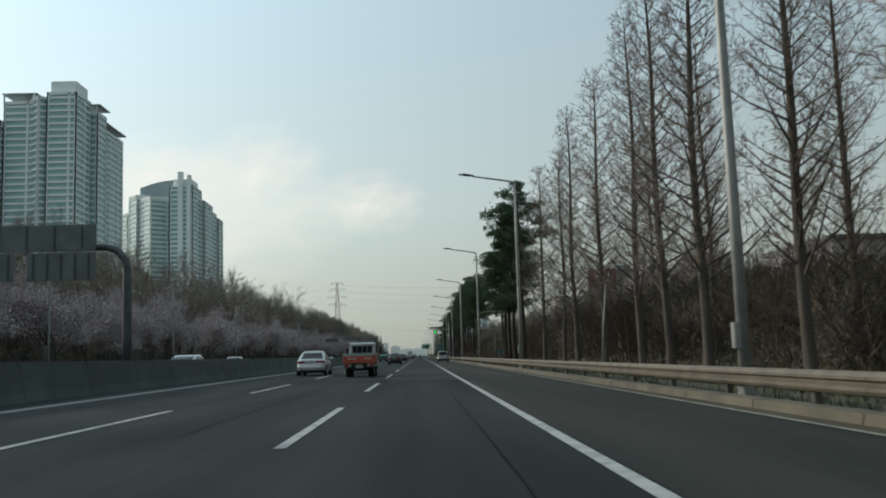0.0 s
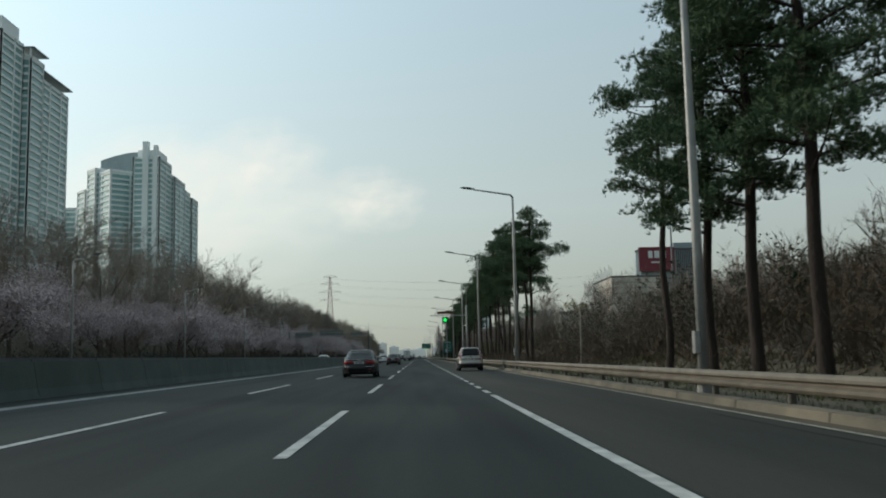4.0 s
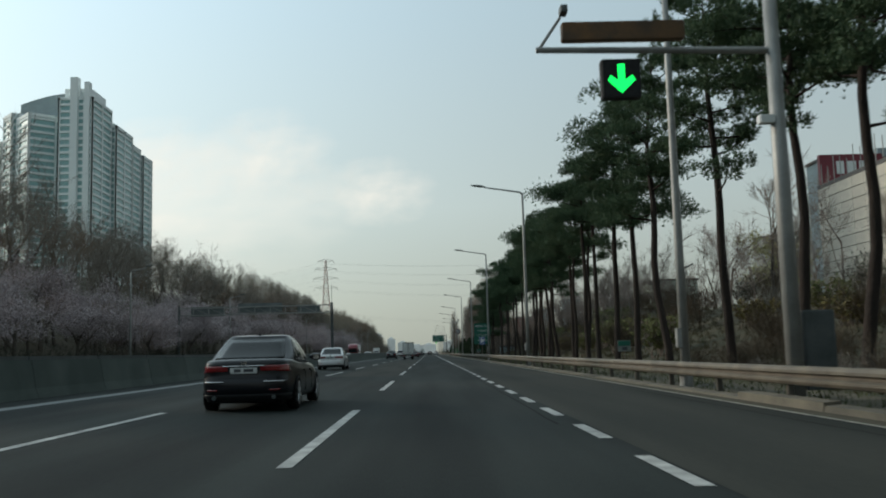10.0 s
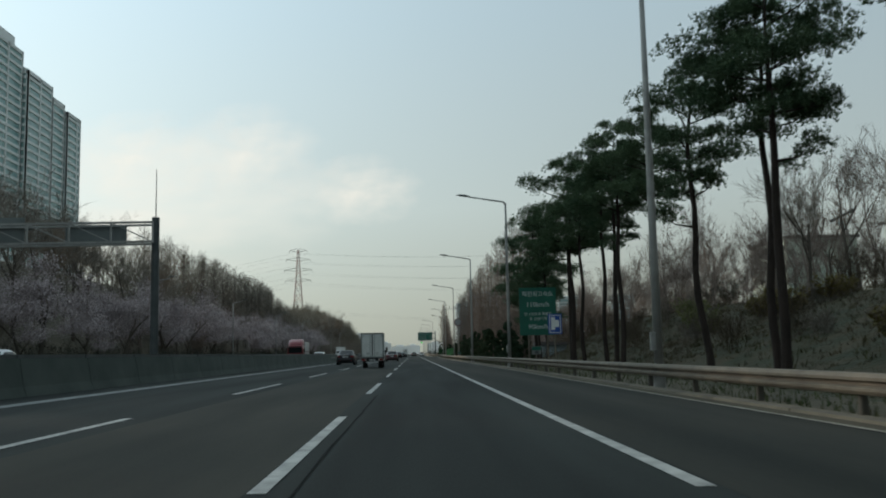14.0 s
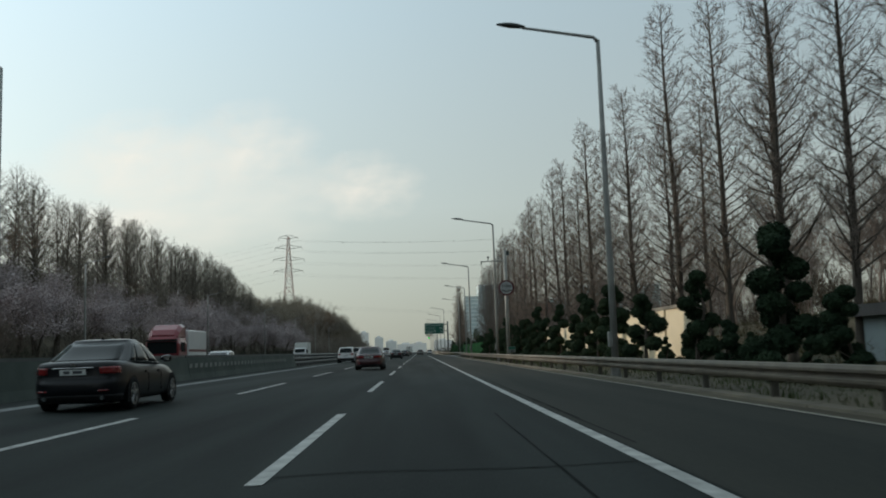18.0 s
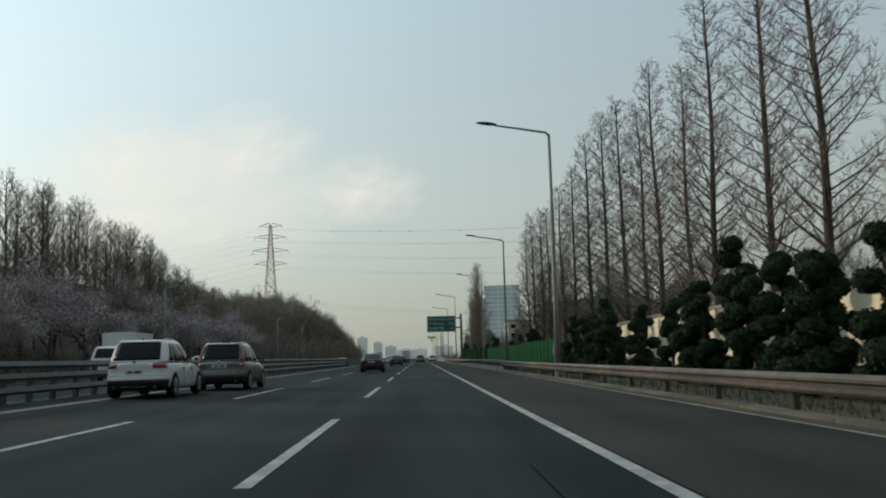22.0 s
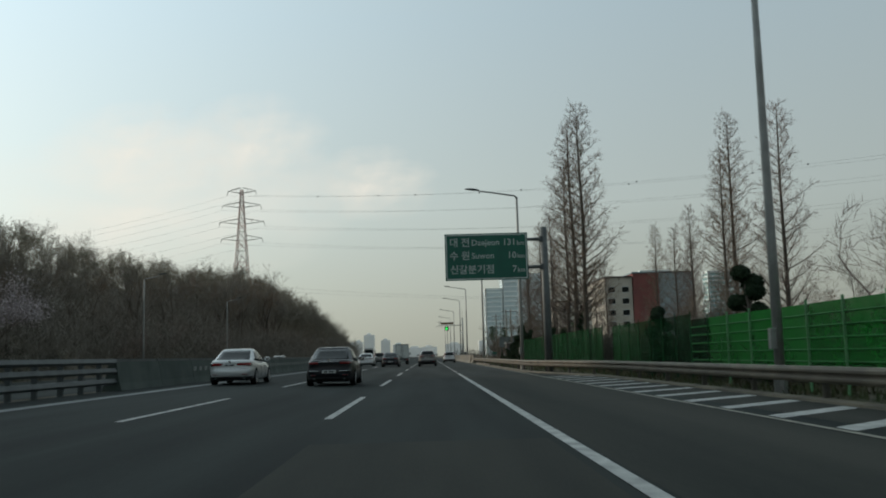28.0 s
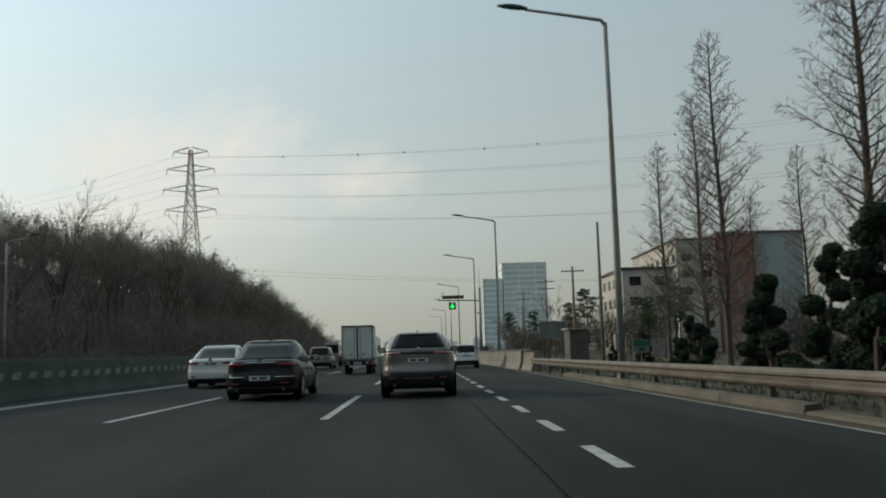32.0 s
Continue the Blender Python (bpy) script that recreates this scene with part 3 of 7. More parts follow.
# ---- signs and gantries ----
def flat_sign(name, x0, z0, x1, z1, y, face, label, category, border=None):
    """A board facing the traffic, with folded edges and back ribs; its parts are placed from the board's lower middle."""
    ob = thing(name, label, category, at=pose((x0 + x1) / 2, y, 0))
    w = (x1 - x0) / 2
    part("board", Geo().cbox((0, 0, (z0 + z1) / 2), (2 * w, 0.05, z1 - z0), 0.012), face, ob)
    for z in (z0 + (z1 - z0) * 0.2, z0 + (z1 - z0) * 0.8):
        part("back_rib", Geo().box(-w * 0.95, 0.03, z - 0.05, w * 0.95, 0.1, z + 0.05), GALV, ob)
    if border:
        b, e = border, 0.06
        g = Geo()
        for a in ((-w + e, z0 + e, w - e, z0 + e + b), (-w + e, z1 - e - b, w - e, z1 - e), (-w + e, z0 + e, -w + e + b, z1 - e), (w - e - b, z0 + e, w - e, z1 - e)):
            g.box(a[0], -0.033, a[1], a[2], -0.024, a[3])
        part("border", g, SIGN_WHITE, ob)
    return ob, w


FACING = lambda x, z: pose(x, -0.032, z, 90, 0, 0)

sg, w = flat_sign("speed_sign", 6.25, 2.1, 8.6, 5.1, 317.8, SIGN_GREEN, "green roadside speed limit sign with white lettering on two posts", "road sign")
word("제한최고속도", 0.36, SIGN_LETTER, sg, FACING(0, 4.68), "CENTER")
word("110km/h", 0.42, SIGN_LETTER, sg, FACING(0, 4.02), "CENTER")
word("단 1.5t초과 화물차", 0.23, SIGN_LETTER, sg, FACING(0, 3.42), "CENTER")
word("및 건설기계", 0.23, SIGN_LETTER, sg, FACING(0, 3.12), "CENTER")
word("90km/h", 0.42, SIGN_LETTER, sg, FACING(0, 2.62), "CENTER")
for s in (-0.6, 0.6):
    part("sign_post", Geo().path([(s, 0.13, -0.2), (s, 0.13, 5.0)], [0.06, 0.06], 8), GALV, sg)

sg, w = flat_sign("motorway_info_sign", 6.4, 1.95, 7.1, 2.97, 306.8, SIGN_BLUE, "small blue roadside information sign with a white symbol", "road sign", 0.03)
part("symbol", Geo().box(-0.2, -0.04, 2.16, 0.0, -0.03, 2.8).box(0.0, -0.04, 2.3, 0.2, -0.03, 2.66), SIGN_WHITE, sg)
part("sign_post", Geo().path([(0, 0.1, -0.2), (0, 0.1, 2.9)], [0.05, 0.05], 8), GALV, sg)

sg, w = flat_sign("destination_sign", 1.12, 5.33, 5.88, 8.02, 559.6, SIGN_GREEN, "large green destination sign with white lettering on a cantilever mast", "road sign", 0.045)
for z, ko, en, km in ((7.48, "대전", "Daejeon", "131"), (6.72, "수원", "Suwon", "10"), (5.92, "신갈분기점", "", "7")):
    word(ko if en == "" else ko[0] + " " + ko[1], 0.56, SIGN_LETTER, sg, FACING(-2.12, z))
    if en:
        word(en, 0.48, SIGN_LETTER, sg, FACING(-0.86, z))
    word(km, 0.52, SIGN_LETTER, sg, FACING(1.72, z), "RIGHT")
    word("km", 0.36, SIGN_LETTER, sg, FACING(1.76, z - 0.05))
part("mast", Geo().path([(3.40, 0.3, -0.2), (3.38, 0.3, 4), (3.36, 0.3, 8.35)], [0.24, 0.22, 0.2], 14), MAST_SHADED, sg, smooth=True)
for z in (7.65, 6.05):
    part("bracket", Geo().path([(2.3, 0.2, z), (3.38, 0.3, z)], [0.09, 0.11], 8), MAST_SHADED, sg)
    part("flange", Geo().cbox((3.2, 0.26, z), (0.22, 0.3, 0.32), 0.03), DARK_STEEL, sg)


def lane_signal(y):
    ob = thing("lane_signal", "cantilever mast with a lit green arrow and unlit message board", "traffic signal", "lane signals", at=pose(6.55, y, 0))
    part("mast", Geo().path([(0, 0, -0.2), (0, 0, 4), (0, 0, 8.2)], [0.16, 0.15, 0.13], 12), POLE, ob, smooth=True)
    part("antenna", Geo().path([(0, 0, 8.2), (0, 0, 10.2)], [0.03, 0.015], 5), POLE, ob)
    part("arm", Geo().path([(0, 0, 6.8), (-4.65, 0, 6.9)], [0.075, 0.06], 8), POLE, ob)
    part("stay", Geo().path([(-4.6, 0, 6.9), (-4.15, 0, 7.55)], [0.035, 0.03], 6), POLE, ob)
    part("camera_head", Geo().cbox((-4.1, -0.1, 7.65), (0.14, 0.3, 0.14), 0.02), DARK_STEEL, ob)
    part("message_board", Geo().cbox((-2.95, -0.05, 7.22), (2.4, 0.22, 0.36), 0.02), LED_OFF, ob, "unlit amber dot-matrix board")
    sig = part("signal_box", Geo().cbox((-3.05, -0.1, 6.24), (0.76, 0.24, 0.76), 0.03), BLACK, ob)
    g = Geo()
    yy = -0.226
    g.v = [(-3.12, yy, 6.52), (-2.98, yy, 6.52), (-2.98, yy, 6.2), (-2.84, yy, 6.3), (-2.78, yy, 6.2), (-3.05, yy, 5.94), (-3.32, yy, 6.2), (-3.26, yy, 6.3), (-3.12, yy, 6.2)]
    g.f = [(0, 8, 2, 1), (8, 7, 6, 5), (8, 5, 2), (2, 5, 4, 3)]
    part("arrow", g, LED_GREEN, sig, "lit green downward arrow")
    part("control_cabinet", Geo().cbox((0.5, 0.2, 0.95), (0.6, 0.5, 1.5), 0.03), DARK_STEEL, ob)
    part("camera_box", Geo().cbox((-0.25, -0.05, 5.4), (0.3, 0.2, 0.16), 0.02), SIGN_WHITE, ob)
    return ob


lane_signal(202.8)
lane_signal(682.0)

cm = thing("camera_mast", "steel mast with traffic cameras and a round red-rimmed distance sign", "mast", at=pose(6.75, 405.6, 0))
part("mast", Geo().path([(0, 0, -0.2), (0, 0, 4), (0, 0, 9.0)], [0.16, 0.15, 0.13], 12), POLE, cm, smooth=True)
part("antenna", Geo().path([(-0.05, 0, 9.0), (-0.12, 0, 10.8)], [0.025, 0.012], 5), POLE, cm)
part("arm", Geo().path([(0, 0, 8.15), (-1.95, 0, 8.08)], [0.05, 0.045], 8), POLE, cm)
for x in (-1.35, -0.55):
    part("camera", Geo().path([(x, 0, 8.1), (x, 0, 8.3), (x, -0.02, 8.44), (x, -0.02, 8.5)], [0.03, 0.03, 0.09, 0.05], 8), DARK_STEEL, cm)
part("hanging_camera", Geo().path([(-1.9, 0, 8.08), (-1.9, 0, 7.85)], [0.03, 0.06], 8), DARK_STEEL, cm)
part("side_box", Geo().cbox((0.22, 0, 8.7), (0.22, 0.2, 0.34), 0.02), DARK_STEEL, cm)


def disc(r, yy, z, n=32):
    return Geo().loft([[(math.cos(6.28318 * k / n) * r, yv, z + math.sin(6.28318 * k / n) * r) for k in range(n)] for yv in (yy, yy + 0.03)], True)


rs = part("round_sign", disc(0.62, -0.22, 5.92), ROUND_RED, cm)
part("sign_face", disc(0.5, -0.226, 5.92), ROUND_FACE, rs)
word("110m", 0.36, INK, rs, pose(0.02, -0.235, 6.05, 90, 0, 0), "CENTER")
g = Geo()
for x0, z0, x1, z1 in ((-0.42, 5.68, -0.14, 5.75), (0.14, 5.68, 0.42, 5.75), (-0.2, 5.6, 0.2, 5.66)):
    g.box(x0, -0.24, z0, x1, -0.228, z1)
part("car_symbol", g, INK, rs)


def small_marker(x, y, z=0.85, w=0.55):
    ob = thing("distance_marker", "small green and white kilometre marker plate on a post", "road sign", "distance markers", at=pose(x, y, 0))
    part("plate", Geo().cbox((0, 0, z + 0.3), (w, 0.02, 0.46), 0.008), DULL_WHITE, ob)
    part("plate_top", Geo().box(-w * 0.47, -0.018, z + 0.30, w * 0.47, -0.012, z + 0.51), SIGN_GREEN, ob)
    part("bar", Geo().box(-0.1, -0.018, z + 0.12, 0.12, -0.012, z + 0.25), INK, ob)
    part("post", Geo().path([(0, 0.03, -0.2), (0, 0.03, z + 0.5)], [0.025, 0.025], 6), GALV, ob)


for x, y, z in ((7.4, 84, 0.85), (7.9, 224, 0.85), (6.6, 313.0, 0.85), (6.7, 402.6, 0.72), (7.6, 613.5, 0.85)):
    small_marker(x, y, z)

# the far carriageway's sign gantries, seen from behind
ga = thing("sign_gantry", "dark steel cantilever gantry with sign boards seen from behind", "sign gantry", at=pose(-16.6, 52, 0))
part("column", Geo().path([(0, 0, 0), (0, 0, 3), (0, 0, 6.4), (-0.1, 0, 7.1), (-0.6, 0, 7.7), (-1.3, 0, 7.9), (-9, 0, 7.95)], [0.28, 0.26, 0.24, 0.23, 0.22, 0.2, 0.18], 12), DARK_STEEL, ga, smooth=True)
for x0, x1, z0, z1 in ((-9.5, -1.7, 7.7, 9.2), (-5.6, -1.7, 6.0, 7.6), (-9.5, -6.3, 6.0, 7.6)):
    b = part("sign_board", Geo().cbox(((x0 + x1) / 2, -0.3, (z0 + z1) / 2), (x1 - x0, 0.08, z1 - z0), 0.02), SIGN_BACK, ga)
    for k in range(5):
        x = x0 + (x1 - x0) * (k + 0.5) / 5
        part("rib", Geo().box(x - 0.04, -0.42, z0 + 0.1, x + 0.04, -0.34, z1 - 0.1), DARK_STEEL, b)

gb = thing("truss_gantry", "grey steel truss gantry spanning the far carriageway, boards seen from behind", "sign gantry", at=pose(-13.0, 305, 0))
for x in (0.0, -20.0):
    part("column", Geo().path([(x, 0, 0), (x, 0, 8.0)], [0.2, 0.18], 10), DARK_STEEL, gb)
part("antenna", Geo().path([(0, 0, 8), (0, 0, 10.4)], [0.03, 0.015], 5), DARK_STEEL, gb)
for z in (6.75, 7.7):
    for yy in (-0.5, 0.5):
        part("chord", Geo().box(-20, yy - 0.05, z - 0.05, 0, yy + 0.05, z + 0.05), POLE, gb)
for k in range(11):
    part("upright", Geo().box(-2.0 * k - 0.04, -0.54, 6.7, -2.0 * k + 0.04, -0.46, 7.75), POLE, gb)
    if k < 10:
        part("brace", Geo().tube((-2 * k, -0.5, 6.75), (-2 * k - 2, -0.5, 7.7), 0.035, 0.035, 4), POLE, gb)
for x0, x1, z0, z1 in ((-12.4, -6.6, 6.95, 8.2), (-18.6, -14.2, 6.6, 7.9), (-4.6, -1.6, 6.8, 7.7)):
    part("sign_board", Geo().cbox(((x0 + x1) / 2, 0.65, (z0 + z1) / 2), (x1 - x0, 0.08, z1 - z0), 0.02), SIGN_BACK, gb)

# ---- walls and fences ----
cw = thing("garden_wall", "cream rendered wall with a dark coping behind trimmed junipers", "wall", kind="structure")
for k in range(11):
    y0 = 371 + k * 8.2
    part("wall_panel", Geo().box(11.0, y0, -0.2, 11.25, y0 + 8.17, 2.62 + 0.08 * (k % 2)), CREAM, cw)
    part("coping", Geo().box(10.93, y0, 2.62 + 0.08 * (k % 2), 11.32, y0 + 8.17, 2.76 + 0.08 * (k % 2)), CONCRETE, cw)
    part("pilaster", Geo().box(10.9, y0 + 3.8, -0.2, 11.0, y0 + 4.25, 2.6), CREAM, cw)

fence = thing("green_fence", "bright green louvred screen fence with pale posts", "fence", kind="structure")
rail_mesh = Geo().loft([[(0.0, yy, 0.0), (-0.012, yy, 0.02), (0.0, yy, 0.045), (0.02, yy, 0.02)] for yy in (0.04, 2.0)], True).mesh("slat", FENCE_GREEN)
fpost_dark = Geo().cbox((0, 0, 1.15), (0.045, 0.045, 2.3), 0.01).mesh("post", FENCE_DARK)
fpost_mesh = Geo().cbox((0, 0, 1.15), (0.06, 0.06, 2.3), 0.01).mesh("post", FENCE_POST)
sheet_mesh = Geo().box(0.02, 0.04, 0.45, 0.035, 2.0, 2.2).mesh("panel", FENCE_NET)
fine_mesh = Geo().box(0.02, 0.04, 0.45, 0.035, 2.0, 2.2).mesh("panel", FENCE_FINE)
for k in range(63):
    y0 = 469.5 + 2.04 * k
    x = 9.1 + (0.5 if 490 < y0 < 555 else 0)
    tall = 1.0 if y0 < 540 else 1.1
    for me, nm, z in [(fpost_mesh if k < 34 else fpost_dark, "post", 0), (sheet_mesh if k < 34 else fine_mesh, "panel", 0)] + ([(rail_mesh, "slat", 0.45 + 0.29 * j) for j in range(6)] if k < 35 else []):
        ob = new(nm, me)
        ob.parent, ob.location = fence, (x, y0, (z - 0.05) * tall)
        ob.scale = (1, 1, tall)


# ---- trees ----
TREE_R = random.Random(11)


def ortho(d, a):
    u = d.orthogonal().normalized()
    w = d.cross(u)
    return u * math.cos(a) + w * math.sin(a)


def conifer_bare(seed, H, twig=TWIG):
    """A leafless dawn redwood: straight leader, rising limbs, fine twigs, narrow cone."""
    r = random.Random(seed)
    ob = thing("dawn_redwood", "leafless dawn redwood with a straight trunk and rising limbs", "tree", "roadside redwoods")
    lean = (r.uniform(-0.012, 0.012), r.uniform(-0.012, 0.012))
    pt = lambda z: Vector((lean[0] * z + 0.08 * math.sin(z * 0.5 + seed), lean[1] * z, z))
    zs = [0, 0.4, 1.5, 3, 5, 7, 9, 11, 13, 15, 17, 19]
    pts = [pt(z * H / 20) for z in zs] + [pt(H)]
    rad = [0.30, 0.21, 0.185, 0.17, 0.155, 0.14, 0.125, 0.108, 0.09, 0.072, 0.052, 0.03, 0.01]
    part("trunk", Geo().path(pts, [q * H / 18 for q in rad], 7), BARK, ob, smooth=True)
    limbs, twigs = Geo(), Geo()
    n = 96
    for k in range(n):
        f = 0.17 + 0.82 * (k / n) ** 0.92
        z = f * H
        a = k * 2.4 + r.uniform(-0.5, 0.5)
        ln = (1 - f) ** 0.7 * H * 0.175 * r.uniform(0.6, 1.25) + 0.35
        up = r.uniform(0.45, 0.95) + (0.5 if f < 0.3 and r.random() < 0.4 else 0)
        d = Vector((math.cos(a), math.sin(a), up)).normalized()
        p = pt(z)
        q = p + d * ln * 0.5
        e = q + (d + Vector((0, 0, 0.25))).normalized() * ln * 0.55
        r0 = 0.012 + 0.032 * (1 - f) * ln / 3
        limbs.tube(p, q, r0 * 1.5, r0, 4)
        limbs.tube(q, e, r0, 0.008, 3)
        m = int(6 + ln * 7)
        for j in range(m):
            s = r.uniform(0.15, 1.0)
            c = p.lerp(q, s * 2) if s < 0.5 else q.lerp(e, s * 2 - 1)
            t = (d * r.uniform(0.2, 0.9) + ortho(d, r.uniform(0, 6.28)) * r.uniform(0.5, 1) + Vector((0, 0, 0.35))).normalized()
            tl = r.uniform(0.3, 0.95) * (0.55 + ln * 0.16)
            mid = c + t * tl * 0.5
            twigs.tube(c, c + t * tl, 0.008, 0.004, 3)
            for _ in range(3):
                t2 = (t + ortho(t, r.uniform(0, 6.28)) * 0.8).normalized()
                twigs.spike(mid, t2 * tl * r.uniform(0.45, 0.8), ortho(t2, r.uniform(0, 6.28)) * 0.009)
    tagged(part("limb", limbs, BARK, ob), kind="stuff")
    part("twig_crown", twigs, twig, ob)
    return ob


def pine(seed, H, low=0.6, dense=1.0, wide=1.0, stray=2):
    r = random.Random(seed)
    ob = thing("red_pine", "tall red pine with bare trunk and layered dark needle pads", "tree", "roadside pines")
    bend = r.uniform(-0.5, 0.5)
    pt = lambda z: Vector((bend * math.sin(z / H * 2.6) * 1.1 + 0.12 * math.sin(z * 0.9 + seed), 0.5 * bend * math.sin(z / H * 3 + seed), z))
    zs = [0, 0.3, 1.2, 2.5, 4, 5.5, 7, 8.5, 10, 11.5, 13, 14.5, 16]
    part("trunk", Geo().path([pt(z * H / 16) for z in zs], [0.29, 0.22, 0.19, 0.18, 0.17, 0.16, 0.15, 0.135, 0.12, 0.10, 0.08, 0.05, 0.015], 8), PINE_BARK, ob, smooth=True)
    limbs, needles = Geo(), Geo()
    n = int(19 * dense)
    for k in range(n + stray):
        f = low + (0.985 - low) * (k + 0.3) / n
        if k >= n:
            f = low - 0.05 - 0.07 * (k - n) - r.uniform(0, 0.04)
        t = max(0, f - low) / (1 - low)
        a = k * 2.4 + r.uniform(-0.7, 0.7)
        ln = H * wide * (0.165 * (1 - t ** 2.2) * (0.6 + 0.4 * min(1, t * 4)) + 0.03) * r.uniform(0.45, 1.3)
        p = pt(f * H)
        d = Vector((math.cos(a), math.sin(a), r.uniform(-0.1, 0.22) + 0.3 * t))
        q = p + d * ln * 0.55 + Vector((0, 0, r.uniform(-0.1, 0.25)))
        e = p + d * ln + Vector((0, 0, r.uniform(-0.35, 0.75)))
        limbs.tube(p, q, 0.06 * (1.15 - f) + 0.025, 0.03, 5)
        limbs.tube(q, e, 0.03, 0.01, 4)
        dn = d.normalized()
        pads = [(q.lerp(e, 0.35), ln * 0.30), (e, ln * 0.33)]
        for s in (-1, 1):
            sd = dn.cross(Vector((0, 0, 1))) * s
            c2 = q.lerp(e, r.uniform(0.0, 0.7)) + sd * ln * r.uniform(0.25, 0.45) + Vector((0, 0, r.uniform(-0.3, 0.5)))
            limbs.tube(q.lerp(e, 0.1), c2, 0.022, 0.008, 3)
            pads.append((c2, ln * 0.27))
        for c, R in pads:
            R = max(R, 0.42) * r.uniform(0.75, 1.25)
            for j in range(int(46 + 118 * R * R)):
                u = r.uniform(0, 6.28)
                s = math.sqrt(r.random()) * R * (1 + 0.3 * math.sin(3 * u + seed + k))
                b = c + Vector((math.cos(u) * s, math.sin(u) * s, r.gauss(0, 0.07 + 0.10 * R) + 0.75 * (R - s) * r.random()))
                up = Vector((r.gauss(0, 0.55) + math.cos(u) * 0.5, r.gauss(0, 0.55) + math.sin(u) * 0.5, r.uniform(0.3, 1.0))).normalized()
                side = ortho(up, r.uniform(0, 6.28))
                h = r.uniform(0.13, 0.26)
                for m in range(5):
                    ang = m * 1.257
                    dd = (up + (side * math.cos(ang) + up.cross(side) * math.sin(ang)) * 0.75).normalized()
                    needles.spike(b, dd * h, ortho(dd, ang) * 0.022)
    tagged(part("limb", limbs, PINE_BARK, ob), kind="stuff")
    part("needle_crown", needles, NEEDLE, ob)
    return ob


def branching(seed, H, spreadk, levels, geo_l, geo_t, r0):
    r = random.Random(seed)
    tips = []

    def grow(p, d, ln, rad, lev):
        q = p + d * ln * 0.5 + Vector((r.gauss(0, 0.04), r.gauss(0, 0.04), 0)) * ln
        e = q + (d + Vector((r.gauss(0, 0.12), r.gauss(0, 0.12), 0.08))).normalized() * ln * 0.5
        g = geo_l if lev < 2 else geo_t
        sides = 6 if lev == 0 else (4 if lev == 1 else 3)
        g.tube(p, q, rad, rad * 0.8, sides)
        g.tube(q, e, rad * 0.8, rad * 0.55, sides)
        if lev >= levels:
            tips.append((e, d))
            return
        for k in range(r.choice((3, 4, 4)) if lev < levels - 1 else 3):
            a = r.uniform(0, 6.28)
            dd = (d + ortho(d, a) * spreadk * r.uniform(0.6, 1.25) + Vector((0, 0, 0.12))).normalized()
            s = r.uniform(0.35, 1.0)
            st = p.lerp(q, s * 2) if s < 0.5 else q.lerp(e, 2 * s - 1)
            grow(st, dd, ln * r.uniform(0.5, 0.78), rad * 0.5, lev + 1)

    grow(Vector((0, 0, -0.2)), Vector((0, 0, 1)), H * 0.46, r0, 0)
    return tips


def broadleaf_bare(seed, H, twig=TWIG_GREY, name="bare_tree", label="leafless broadleaf tree with fine grey-brown branches", group="woodland trees", levels=4, spreadk=0.62):
    ob = thing(name, label, "tree", group)
    gl, gt = Geo(), Geo()
    tips = branching(seed, H, spreadk, levels, gl, gt, 0.012 * H)
    r = random.Random(seed + 5)
    for e, d in tips:
        for _ in range(7):
            dd = (d + ortho(d, r.uniform(0, 6.28)) * r.uniform(0.4, 1.1) + Vector((0, 0, 0.2))).normalized()
            gt.spike(e - d * r.uniform(0, 0.8), dd * r.uniform(0.5, 1.3) * H / 14, ortho(dd, r.uniform(0, 6.28)) * 0.014)
    part("trunk", gl, BARK, ob)
    part("crown", gt, twig, ob)
    return ob


